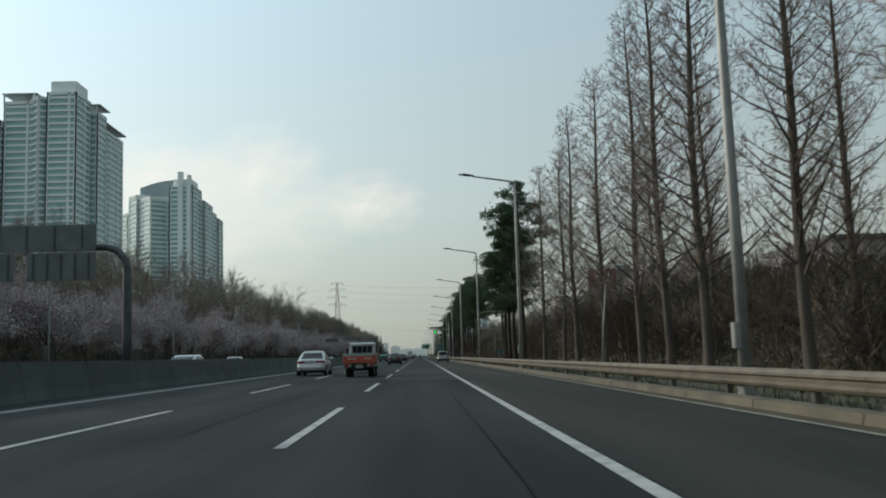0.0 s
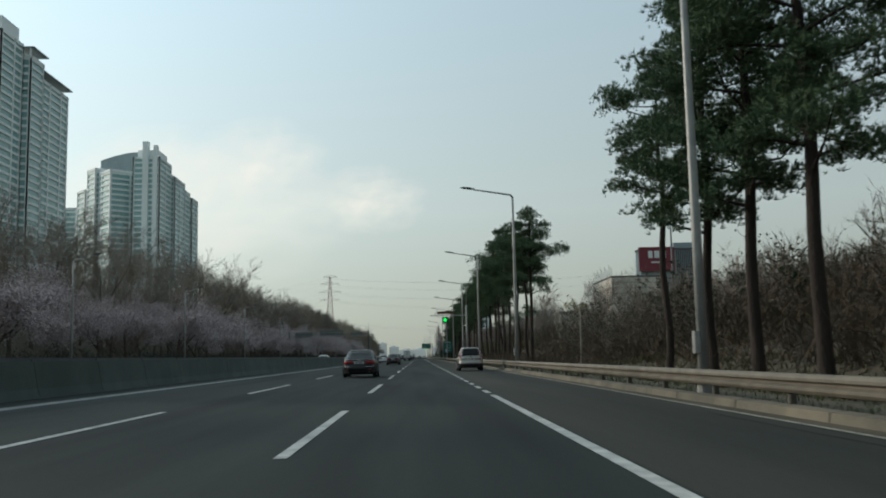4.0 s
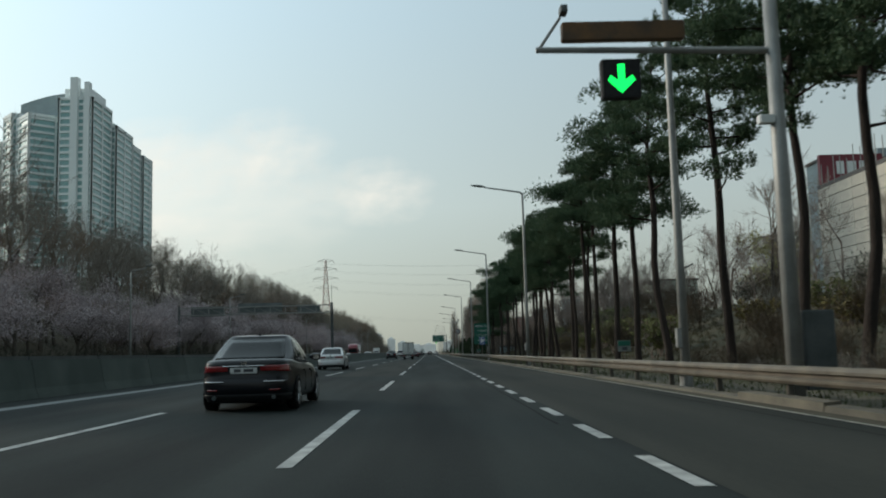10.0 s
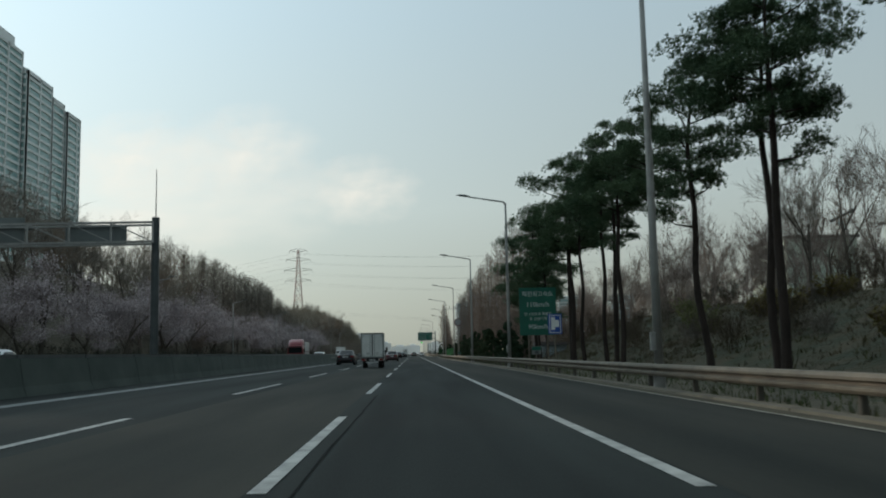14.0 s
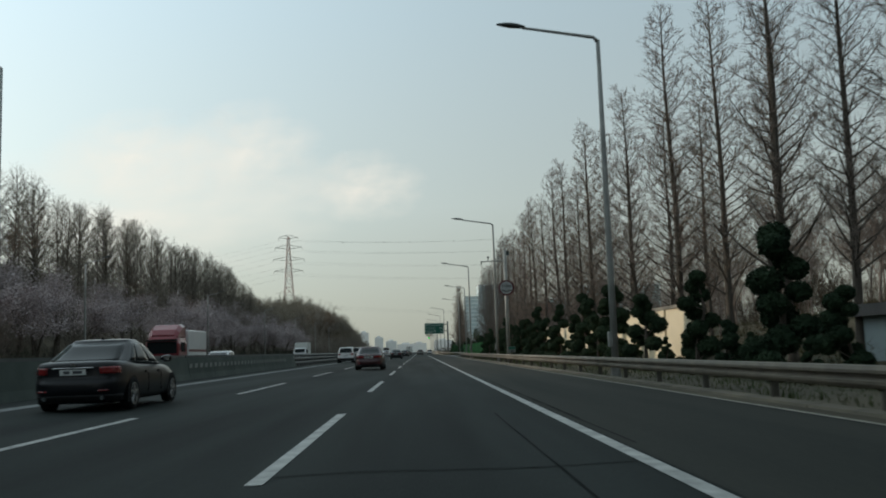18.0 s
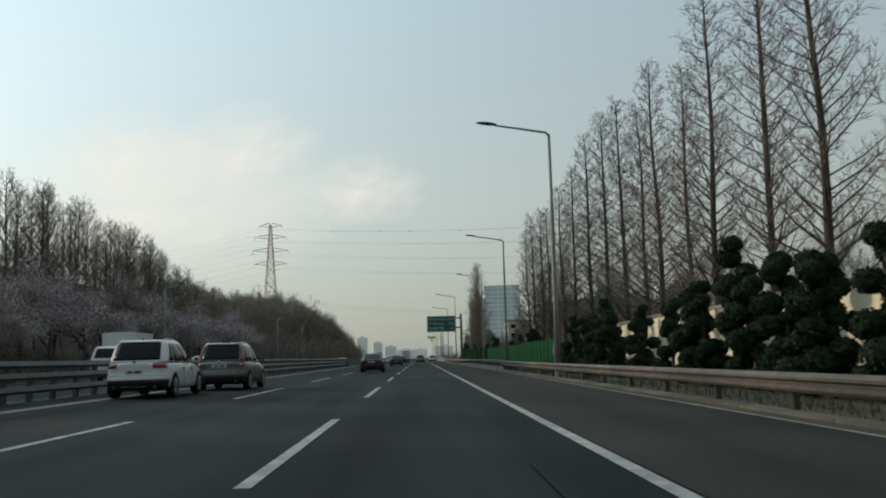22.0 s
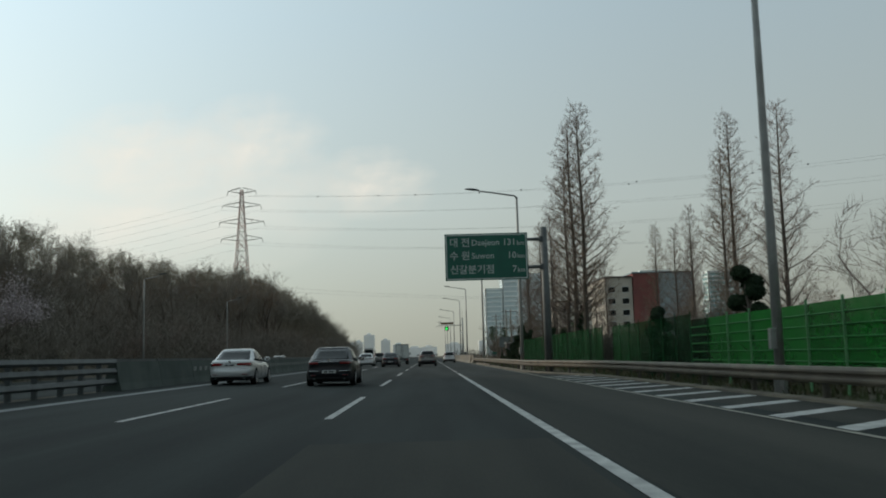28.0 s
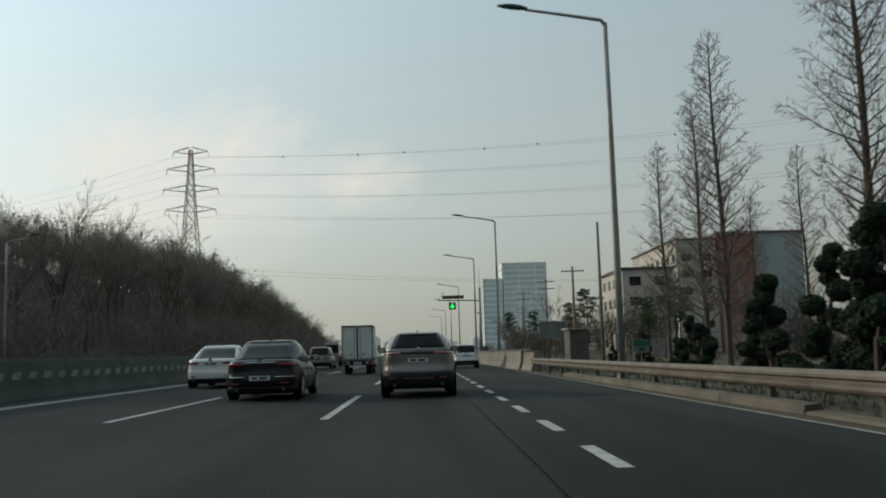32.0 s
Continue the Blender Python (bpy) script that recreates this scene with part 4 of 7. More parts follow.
def upright_bare(seed, H):
    """A tall leafless tree with one leader and steep, close limbs in a narrow egg-shaped crown."""
    r = random.Random(seed)
    ob = thing("bare_tree", "tall upright leafless tree with steep grey limbs", "tree", "woodland trees")
    gl, gt = Geo(), Geo()
    pt = lambda z: Vector((0.10 * math.sin(z * 0.45 + seed), 0.10 * math.cos(z * 0.38 + seed), z))
    zs = [-0.2, 0.1 * H, 0.3 * H, 0.5 * H, 0.7 * H, 0.85 * H, H]
    gl.path([pt(z) for z in zs], [0.011 * H, 0.0095 * H, 0.008 * H, 0.006 * H, 0.0042 * H, 0.0026 * H, 0.008], 6)
    n = 38
    for k in range(n):
        f = 0.24 + 0.72 * k / n
        a = k * 2.4 + r.uniform(-0.5, 0.5)
        ln = H * 0.34 * (1 - f) ** 0.6 * min(1, 0.5 + 2.2 * (f - 0.2)) * r.uniform(0.7, 1.15)
        d = Vector((math.cos(a) * 0.86, math.sin(a) * 0.86, r.uniform(0.7, 1.15))).normalized()
        p = pt(f * H)
        q = p + d * ln * 0.5
        e = q + (d + Vector((r.gauss(0, 0.1), r.gauss(0, 0.1), 0.35))).normalized() * ln * 0.5
        r0 = 0.016 + 0.013 * ln
        gl.tube(p, q, r0, r0 * 0.7, 4)
        gl.tube(q, e, r0 * 0.7, 0.010, 3)
        for j in range(int(5 + ln * 2.4)):
            s = r.uniform(0.2, 1.0)
            c = p.lerp(q, s * 2) if s < 0.5 else q.lerp(e, s * 2 - 1)
            t = (d * r.uniform(0.4, 0.9) + ortho(d, r.uniform(0, 6.28)) * r.uniform(0.4, 0.9) + Vector((0, 0, 0.45))).normalized()
            tl = r.uniform(0.5, 1.3)
            gt.tube(c, c + t * tl, 0.013, 0.006, 3)
            for _ in range(4):
                t2 = (t + ortho(t, r.uniform(0, 6.28)) * 0.75).normalized()
                gt.spike(c + t * tl * r.uniform(0.3, 0.9), t2 * r.uniform(0.35, 0.85), ortho(t2, r.uniform(0, 6.28)) * 0.013)
    part("trunk", gl, BARK, ob)
    part("crown", gt, TWIG_GREY, ob)
    return ob


def budding_tree(seed, H):
    ob = thing("budding_tree", "broad tree with yellow-green spring buds on the bank", "tree", "budding trees")
    gl, gt, gb = Geo(), Geo(), Geo()
    tips = branching(seed, H, 0.75, 4, gl, gt, 0.013 * H)
    r = random.Random(seed + 3)
    for e, d in tips:
        for j in range(30):
            c = e + Vector((r.gauss(0, 0.28), r.gauss(0, 0.28), r.gauss(0, 0.22))) - d * r.uniform(0, 0.8)
            n = Vector((r.gauss(0, 1), r.gauss(0, 1), r.gauss(0, 1))).normalized()
            u = ortho(n, r.uniform(0, 6.28)) * r.uniform(0.045, 0.085)
            gb.card(c, u, n.cross(u))
    part("trunk", gl, BARK, ob)
    part("crown", gt, TWIG, ob)
    tagged(part("bud", gb, BUD, ob), kind="stuff")
    return ob


def cherry(seed, H):
    ob = thing("cherry_tree", "cherry tree in pale pink blossom", "tree", "cherry trees")
    gl, gt, gb = Geo(), Geo(), Geo()
    tips = branching(seed, H, 0.95, 3, gl, gt, 0.025 * H)
    r = random.Random(seed + 9)
    for e, d in tips:
        if e.z < 0.3 * H:
            continue
        for j in range(250):
            c = e + Vector((r.gauss(0, 0.62), r.gauss(0, 0.6), r.gauss(0, 0.30))) - d * r.uniform(0, 1.3)
            n = Vector((r.gauss(0, 1), r.gauss(0, 1), r.gauss(0, 1) + 0.4)).normalized()
            u = ortho(n, r.uniform(0, 6.28)) * r.uniform(0.026, 0.058)
            gb.card(c, u, n.cross(u) * r.uniform(0.6, 1.2))
    part("trunk", gl, BARK, ob)
    part("crown", gt, TWIG, ob)
    part("blossom", gb, BLOSSOM, ob)
    return ob


def ball_leaves(g, c, R, n, r, size=0.07, flat=0.8):
    for _ in range(n):
        d = Vector((r.gauss(0, 1), r.gauss(0, 1), r.gauss(0, 1))).normalized()
        b = Vector(c) + Vector((d.x * R, d.y * R, d.z * R * flat)) * r.uniform(0.8, 1.06)
        u = ortho(d, r.uniform(0, 6.28)) * size * r.uniform(0.7, 1.4)
        g.spike(b, d * size * 1.5 + u, d.cross(u) * 0.9)
        g.card(b, u, (d.cross(u) + d * size * 0.5))


def ico_core(g, c, R, r, flat=0.8):
    rings = []
    for k in range(1, 6):
        a = math.pi * k / 6
        rings.append([(c[0] + math.sin(a) * math.cos(t) * R * 0.86, c[1] + math.sin(a) * math.sin(t) * R * 0.86, c[2] + math.cos(a) * R * 0.86 * flat)
                      for t in [6.28318 * j / 8 for j in range(8)]])
    g.loft(rings, True)


def juniper(seed, H):
    """A cloud-pruned juniper: crooked stem with rounded leaf clumps."""
    r = random.Random(seed)
    ob = thing("pruned_juniper", "dark green cloud-pruned juniper with rounded leaf clumps", "shrub", "pruned junipers")
    stem, twigs, leaf = Geo(), Geo(), Geo()
    pts = [Vector((0.15 * math.sin(z * 2 + seed), 0.1 * math.sin(z * 1.7), z)) for z in [H * k / 6 - 0.1 for k in range(7)]]
    stem.path(pts, [0.09, 0.08, 0.07, 0.06, 0.05, 0.04, 0.02], 6)
    n = r.choice((10, 11, 12))
    for k in range(n):
        f = 0.14 + 0.86 * k / (n - 1)
        a = k * 2.4 + r.uniform(-1.2, 1.2)
        off = (0.80 * (1 - f) ** 0.8 + 0.14) * r.uniform(0.45, 1.2)
        c = Vector((math.cos(a) * off, math.sin(a) * off, f * H * 0.95))
        R = r.uniform(0.24, 0.43) * (1.1 - 0.25 * f)
        twigs.tube(pts[min(6, int(f * 6))], c, 0.035, 0.02, 4)
        ico_core(leaf, c, R, r)
        ball_leaves(leaf, c, R, 420, r, 0.037)
    part("stem", stem, BARK, ob)
    tagged(part("branches", twigs, BARK, ob), kind="stuff")
    part("foliage", leaf, JUNIPER, ob)
    return ob


def bush(seed, H, twig, leaf=None, name="bare_bush", label="tangled leafless brown bush", group="roadside bushes"):
    r = random.Random(seed)
    ob = thing(name, label, "shrub", group)
    g, lf = Geo(), Geo()
    for k in range(26):
        a = r.uniform(0, 6.28)
        d = Vector((math.cos(a) * r.uniform(0.1, 0.8), math.sin(a) * r.uniform(0.1, 0.8), 1)).normalized()
        p = Vector((r.gauss(0, 0.35), r.gauss(0, 0.35), -0.1))
        e = p + d * H * r.uniform(0.6, 1.05)
        g.tube(p, e, 0.022, 0.008, 3)
        for j in range(16):
            c = p.lerp(e, r.uniform(0.25, 1))
            t = (d + ortho(d, r.uniform(0, 6.28)) * r.uniform(0.5, 1.1)).normalized()
            q = c + t * H * r.uniform(0.12, 0.34)
            g.tube(c, q, 0.010, 0.005, 3)
            for _ in range(2):
                g.spike(c.lerp(q, r.uniform(0.3, 1)), (t + ortho(t, r.uniform(0, 6.28))) * H * 0.09, ortho(t, 1) * 0.012)
            if leaf and r.random() < 0.8:
                for _ in range(5):
                    dd = Vector((r.gauss(0, 1), r.gauss(0, 1), r.gauss(0, 1))).normalized()
                    lf.card(c.lerp(q, r.uniform(0.2, 1)) + dd * 0.1, ortho(dd, 0) * 0.06, ortho(dd, 1.57) * 0.05)
    part("tangle", g, twig, ob)
    if leaf:
        part("foliage", lf, leaf, ob)
    return ob


def planted(proto, spots):
    """Puts proto at the first spot and copies at the rest; a spot is x, y, scale."""
    out = []
    for k, (x, y, s) in enumerate(spots):
        m = pose(x, y, grade(x, y) - 0.05, 0, 0, TREE_R.uniform(0, 360)) @ Matrix.Diagonal((s, s, s, 1))
        if k == 0 and not proto.get("used"):
            proto.matrix_basis = m
            proto["used"] = 1
            out.append(proto)
        else:
            c = copy_thing(proto, pose(x, y, grade(x, y) - 0.05, 0, 0, TREE_R.uniform(0, 360)))
            c.scale = (s, s, s)
            out.append(c)
    return out


def mixed(protos, spots):
    for k, p in enumerate(protos):
        sub = spots[k::len(protos)]
        if sub:
            planted(p, sub)
    for p in protos:
        if "used" in p.keys():
            del p["used"]



R2 = random.Random(21)
# redwood rows beside the road
redwoods = [conifer_bare(1, 18), conifer_bare(2, 18), conifer_bare(3, 18, TWIG_RUST), conifer_bare(4, 18)]
spots = [(10.6, y, s) for y, s in ((7, 1.0), (16, 1.05), (24.5, 0.95), (33.5, 1.08), (38.6, 1.05), (43.4, 1.0), (52, 0.98), (61.4, 1.0), (66, 0.9), (77, 0.95))]
spots += [(14.2, 29, 0.85), (15.5, 47, 0.9), (16, 20, 0.9), (14.5, 71, 0.75), (15, 57, 0.8)]
spots += [(12.6, 355.5, 0.9), (13.2, 361, 0.82), (13, 365.8, 0.95), (13, 371.8, 0.9), (13, 378.8, 1.03), (13, 388.3, 0.95), (13, 395, 0.9), (13, 402, 1.02), (13, 407, 0.85),
          (13, 413, 0.98), (13, 418.2, 1.0), (13, 427, 0.92), (13, 435.1, 1.0), (13, 439.9, 0.98), (13, 446.4, 1.0), (13, 450, 0.85), (13, 455.2, 0.95), (13, 458.2, 0.86),
          (13, 463.4, 0.98), (13, 469, 1.0), (13, 475.2, 1.0), (13.2, 484, 0.98), (13, 488.3, 0.92), (13, 497.2, 0.88), (13, 502.4, 0.93), (13, 508.6, 0.95), (13, 514.2, 0.9)]
spots += [(10.5, 567.4, 0.99), (10.4, 570.8, 0.97), (10.5, 575.6, 0.88), (23.1, 565.6, 0.95), (30.8, 597.3, 1.38), (35.3, 626.8, 1.12), (12.5, 597.1, 0.84), (13.4, 601.8, 0.72), (12.5, 606.5, 0.85),
          (12.5, 618.6, 0.8), (13.0, 623.0, 0.72), (14, 633, 0.7)]
spots += [(16.5, y + R2.uniform(-2, 2), R2.uniform(0.7, 0.95)) for y in range(376, 432, 9)]
spots += [(26 + R2.uniform(-3, 6), y + R2.uniform(-4, 4), R2.uniform(0.75, 1.0)) for y in range(560, 660, 14)]
mixed(redwoods, spots)

# pines
pine_kinds = {"open": pine(31, 16, 0.60, 0.9, 1.0, 1), "full": pine(32, 16, 0.56, 1.1, 0.95, 1), "high": pine(33, 16, 0.66, 0.95, 0.95, 0), "mid": pine(34, 16, 0.59, 0.95, 0.95, 1),
              "column": pine(36, 16, 0.34, 1.7, 0.85, 0), "layered": pine(37, 16, 0.52, 1.05, 1.05, 2), "low": pine(35, 16, 0.36, 1.7, 1.3, 0), "broad": pine(38, 16, 0.52, 1.4, 1.3, 0)}
# distance along the road, height, kind
PINES = ((94.1, 18.4, "high"), (97.9, 17.2, "column"), (102.3, 16.4, "column"), (106.5, 15.6, "column"), (113.2, 13.6, "mid"),
         (161.9, 15.1, "layered"), (163.2, 13.7, "high"), (172.0, 14.4, "layered"), (174.0, 13.5, "high"), (177.6, 13.2, "mid"), (187.0, 16.5, "open"), (191.2, 16.8, "high"),
         (193.1, 15.0, "open"), (198.3, 14.3, "layered"), (201.8, 12.9, "high"), (204.8, 13.3, "open"), (208.6, 14.3, "full"), (211.8, 14.1, "mid"), (213.6, 13.1, "high"),
         (219.0, 14.6, "full"), (227.3, 15.0, "full"), (233.6, 14.6, "broad"), (235.6, 13.8, "full"), (244.0, 13.4, "high"), (246.0, 13.5, "high"), (249.0, 13.0, "full"),
         (253.4, 12.5, "high"), (255.8, 12.4, "mid"), (261.6, 13.0, "full"), (264.0, 12.4, "broad"), (267.2, 11.6, "broad"), (270.2, 12.8, "mid"), (272.8, 13.8, "high"),
         (277.9, 14.4, "open"), (279.2, 13.6, "high"), (286.4, 12.5, "mid"), (288.4, 12.1, "high"), (294.4, 12.3, "full"), (302.2, 12.1, "high"), (307.2, 12.7, "high"),
         (309.9, 12.3, "open"), (313.4, 12.5, "high"), (318.4, 11.7, "high"), (323.8, 14.6, "broad"), (325.6, 12.0, "high"), (332.9, 10.5, "mid"), (337.9, 9.0, "low"),
         (341.7, 13.4, "low"))
for kind, proto in pine_kinds.items():
    planted(proto, [(10.5 + 0.35 * math.sin(y * 7.3), y, h / 16) for y, h, k in PINES if k == kind])
planted(pine_kinds["full"], [(R2.uniform(15, 34), R2.uniform(668, 780), R2.uniform(0.35, 0.6)) for _ in range(12)])
for proto in pine_kinds.values():
    del proto["used"]

# junipers
jun = [juniper(41, 3.6), juniper(42, 3.3), juniper(43, 3.9), juniper(44, 3.0)]
spots = [(8.9 + R2.uniform(-0.3, 0.7), y + R2.uniform(-0.6, 0.6), R2.uniform(0.82, 1.15)) for y in [344 + 2.85 * k for k in range(34)] + [391.2, 394.8, 398.4, 401.3, 405.9, 409.6, 413.2, 446.5, 449, 452.5, 456, 461]]
spots += [(10.6 + R2.uniform(-0.2, 0.3), y, R2.uniform(0.8, 1.1)) for y in (487, 492, 497, 503, 512, 538, 549, 571, 579, 588)]
spots += [(10.4 + R2.uniform(-0.3, 0.9), y, R2.uniform(1.1, 1.4)) for y in (596, 599.5, 601, 602.6, 604.4, 606, 608, 610, 612, 614, 617, 621, 626)]
spots += [(R2.uniform(17, 22), R2.uniform(112, 150), R2.uniform(0.75, 1.1)) for _ in range(9)]
# low clumps between the taller ones: y, height
low = [(344, 3.2), (347, 2.2), (350.3, 3.0), (354.6, 2.4), (356.6, 1.3), (358.6, 4.4), (360.6, 1.5), (362.9, 1.9), (365.3, 3.7), (367.2, 1.7), (369.6, 1.5), (372.1, 3.3), (375.4, 1.8), (379.2, 4.2), (382, 2.3)]
end = [(616.8, 1.7), (614.9, 2.0), (613.4, 2.6), (608.6, 1.8), (607.2, 3.4), (603.9, 3.1), (602.1, 3.5), (600.7, 3.4), (598.9, 3.3), (597.2, 3.0), (595.2, 3.3), (622, 1.6), (628, 1.5)]
for first, run, x in ((0, low, 9.5), (56, end, 9.8)):
    for k, (y, h) in enumerate(run):
        spots[first + k] = (x + 0.2 * math.sin(y * 3), y, h / (3.6, 3.3, 3.9, 3.0)[(first + k) % 4])
for k in range(len(low), 34):
    spots[k] = spots[k][:2] + (spots[k][2] * (0.82, 1.0, 0.92)[k % 3],)
mixed(jun, [p for p in spots if not 381.5 < p[1] < 417.5] + [(9.3 + 0.3 * math.sin(y * 2), y, (1.04 if y < 440 else 0.95) + 0.16 * math.sin(y * 5)) for y in (384.0, 387.4, 390.3, 394.6, 399.2, 402.0, 404.6, 408.8, 412.2, 415.3, 418.6, 420.6, 424.2, 427.1, 430.3, 433.8, 436.2, 441.0, 445.9, 451.2, 454.5, 458.6)] + [(9.6, 462.4, 0.62), (9.9, 464.2, 0.5), (9.5, 465.9, 0.58), (9.8, 467.8, 0.48)])

# bushes and bank growth on the near side
bushes = [bush(51, 3.2, SCRUB), bush(52, 2.6, SCRUB), bush(53, 3.6, SCRUB), bush(54, 2.4, TWIG_GREY)]
spots = [(R2.uniform(12.5, 28), R2.uniform(-5, 160), R2.uniform(0.8, 1.5)) for _ in range(120)]
spots += [(R2.uniform(9.3, 12.0), R2.uniform(150, 222), R2.uniform(0.28, 0.5)) for _ in range(100)]
spots += [(R2.uniform(13, 30), R2.uniform(160, 350), R2.uniform(0.5, 1.0)) for _ in range(60)]
spots += [(R2.uniform(15, 30), R2.uniform(350, 660), R2.uniform(0.7, 1.2)) for _ in range(50)]
mixed(bushes, [(x, y, s * (0.68 if 96 < y < 160 else 1)) for x, y, s in spots])
greens = [bush(55, 2.6, TWIG, GREEN_LEAF, "leafing_bush", "bush with fresh yellow-green spring leaves"), bush(56, 1.6, TWIG, YELLOW, "forsythia_bush", "yellow flowering forsythia bush")]
ever = [bush(57, 6.0, TWIG, EVERGREEN, "evergreen_shrub", "dark evergreen shrub with dense small leaves", "evergreens"), bush(58, 5.0, TWIG, EVERGREEN, "evergreen_shrub", "dark evergreen shrub with dense small leaves", "evergreens")]
mixed(ever, [(R2.uniform(17, 34), R2.uniform(690, 790), R2.uniform(0.8, 1.3)) for _ in range(16)] + [(R2.uniform(14, 26), R2.uniform(115, 165), R2.uniform(0.6, 1.0)) for _ in range(40)] + [(R2.uniform(16, 27), R2.uniform(18, 112), R2.uniform(0.5, 0.85)) for _ in range(17)] + [(R2.uniform(15, 28), R2.uniform(200, 345), R2.uniform(0.35, 0.6)) for _ in range(12)])
mixed(ever, [(R2.uniform(12.2, 15.5), 536 + 3.1 * k + R2.uniform(-1, 1), R2.uniform(0.28, 0.5)) for k in range(22)])
mixed(greens, [(R2.uniform(13, 24), R2.uniform(215, 330), R2.uniform(0.6, 1.1)) for _ in range(22)])

planted(budding_tree(66, 12), [(37.4, 283.5, 0.95), (44.0, 306.0, 0.8)])
# broadleaf trees behind the near side
bare = [broadleaf_bare(61, 13), broadleaf_bare(62, 14), broadleaf_bare(63, 12, TWIG_RUST), broadleaf_bare(64, 15)]
near_spots = [(R2.uniform(20, 48), R2.uniform(-10, 170), R2.uniform(0.45, 0.75)) for _ in range(46)]
near_spots += [(R2.uniform(22, 46), y + R2.uniform(-4, 4), R2.uniform(0.6, 0.9)) for y in range(180, 480, 5)]
near_spots += [(R2.uniform(18, 60), y + R2.uniform(-4, 4), R2.uniform(0.5, 0.85)) for y in range(480, 900, 7)]
# the wooded hillside beyond the far carriageway
hill, wood = [], []
# height of the wood's trees by distance along the road
WOOD_H = ((560, 12.5), (590, 10.5), (645, 10.0), (690, 12.5), (736, 16.5), (776, 19.5), (812, 19.0), (842, 17.5), (922, 16.5), (1010, 11.0))
for row, x0 in enumerate((-41, -46, -52, -59, -67)):
    y = 8.0 + row * 1.3
    while y < 1000:
        if y < 430:
            s = R2.uniform(0.72, 1.12) * (0.95 if y < 120 else (1.25 if y > 250 else 1.05))
        elif y < 590:
            s = R2.uniform(0.55, 0.80)
        else:
            s = R2.uniform(0.82, 1.06) * float(np.interp(y + 4 * (x0 + 52), *zip(*WOOD_H))) / 13.5
        (hill if row == 0 and len(hill) < 150 else wood).append((x0 + R2.uniform(-2, 2), y + R2.uniform(-2, 2), s))
        y += (R2.uniform(4.2, 7.0) if y < 560 else R2.uniform(2.8, 4.6)) + row * 0.2
clear_view = lambda p: not (195 < p[1] < 262 and p[0] < 48 and R2.random() < 0.75) and not (262 <= p[1] < 294 and 18 < p[0] < 44 and int(p[0] * 10) % 4 < 3)
mixed(bare, [p for p in near_spots if clear_view(p)] + hill)
tall = [upright_bare(171 + k, 17) for k in range(4)]
spots = []
for x0, top in ((-44.5, 22.8), (-51.0, 25.8)):
    y = 436.0
    while y < 612:
        h = top - grade(x0, y) - max(0, y - (546 if x0 > -50 else 575)) * 0.13
        spots.append((x0 + R2.uniform(-1.4, 1.4), y, h * R2.uniform(0.9, 1.04) / 17))
        y += R2.uniform(3.4, 6.2)
mixed(tall, spots)
hb = [bush(71, 4.5, TWIG_GREY, name="undergrowth_bush", label="dense grey-brown leafless undergrowth bush", group="undergrowth"), bush(72, 4.0, TWIG, name="undergrowth_bush", label="dense grey-brown leafless undergrowth bush", group="undergrowth")]
mixed(hb, [(R2.uniform(-46, -35), R2.uniform(20, 900), R2.uniform(0.8, 1.4)) for _ in range(150)])


def many(name, protos, spots, material, label, category):
    """One mesh that repeats light prototypes at many spots."""
    vs, fs, base = [], [], 0
    rr = random.Random(77)
    arr = [(np.array(g.v), g.f) for g in protos]
    for x, y, s in spots:
        v, f = arr[rr.randrange(len(arr))]
        a = rr.uniform(0, 6.28)
        c, q = math.cos(a) * s, math.sin(a) * s
        w = np.empty_like(v)
        w[:, 0], w[:, 1], w[:, 2] = v[:, 0] * c - v[:, 1] * q + x, v[:, 0] * q + v[:, 1] * c + y, v[:, 2] * s * rr.uniform(0.85, 1.15) + grade(x, y)
        vs.append(w)
        fs += [tuple(i + base for i in t) for t in f]
        base += len(v)
    me = bpy.data.meshes.new(name)
    me.from_pydata(np.concatenate(vs).tolist(), [], fs)
    me.materials.append(material)
    return tagged(new(name, me), label, category, kind="stuff")


def light_tree(seed, H):
    r = random.Random(seed)
    g = Geo()
    tips = branching(seed, H, 0.72, 3, g, g, 0.010 * H)
    for e, d in tips:
        for _ in range(13):
            dd = (d * 0.7 + ortho(d, r.uniform(0, 6.28)) * r.uniform(0.3, 1.2) + Vector((0, 0, 0.25))).normalized()
            g.spike(e - d * r.uniform(-0.2, 1.6) + ortho(d, r.uniform(0, 6.28)) * 0.25, dd * r.uniform(0.5, 1.25), ortho(dd, r.uniform(0, 6.28)) * 0.016)
    return g


def leafy_tree(seed, H):
    """A light tree that still holds dry brown leaves."""
    g = light_tree(seed, H)
    r = random.Random(seed)
    top = [v for v in g.v if v[2] > H * 0.4]
    for _ in range(480):
        c = Vector(r.choice(top)) + Vector((r.gauss(0, 0.3), r.gauss(0, 0.3), r.gauss(0, 0.3)))
        d = Vector((r.gauss(0, 1), r.gauss(0, 1), r.gauss(0, 1))).normalized()
        g.card(c, ortho(d, 0) * 0.075, ortho(d, 1.57) * 0.065)
    return g


many("dry_woodland", [leafy_tree(190 + k, 13.5) for k in range(5)], [w for w in wood if w[1] >= 590], DRY_LEAF, "dense brown oak woodland with dry leaves on the hill", "trees")
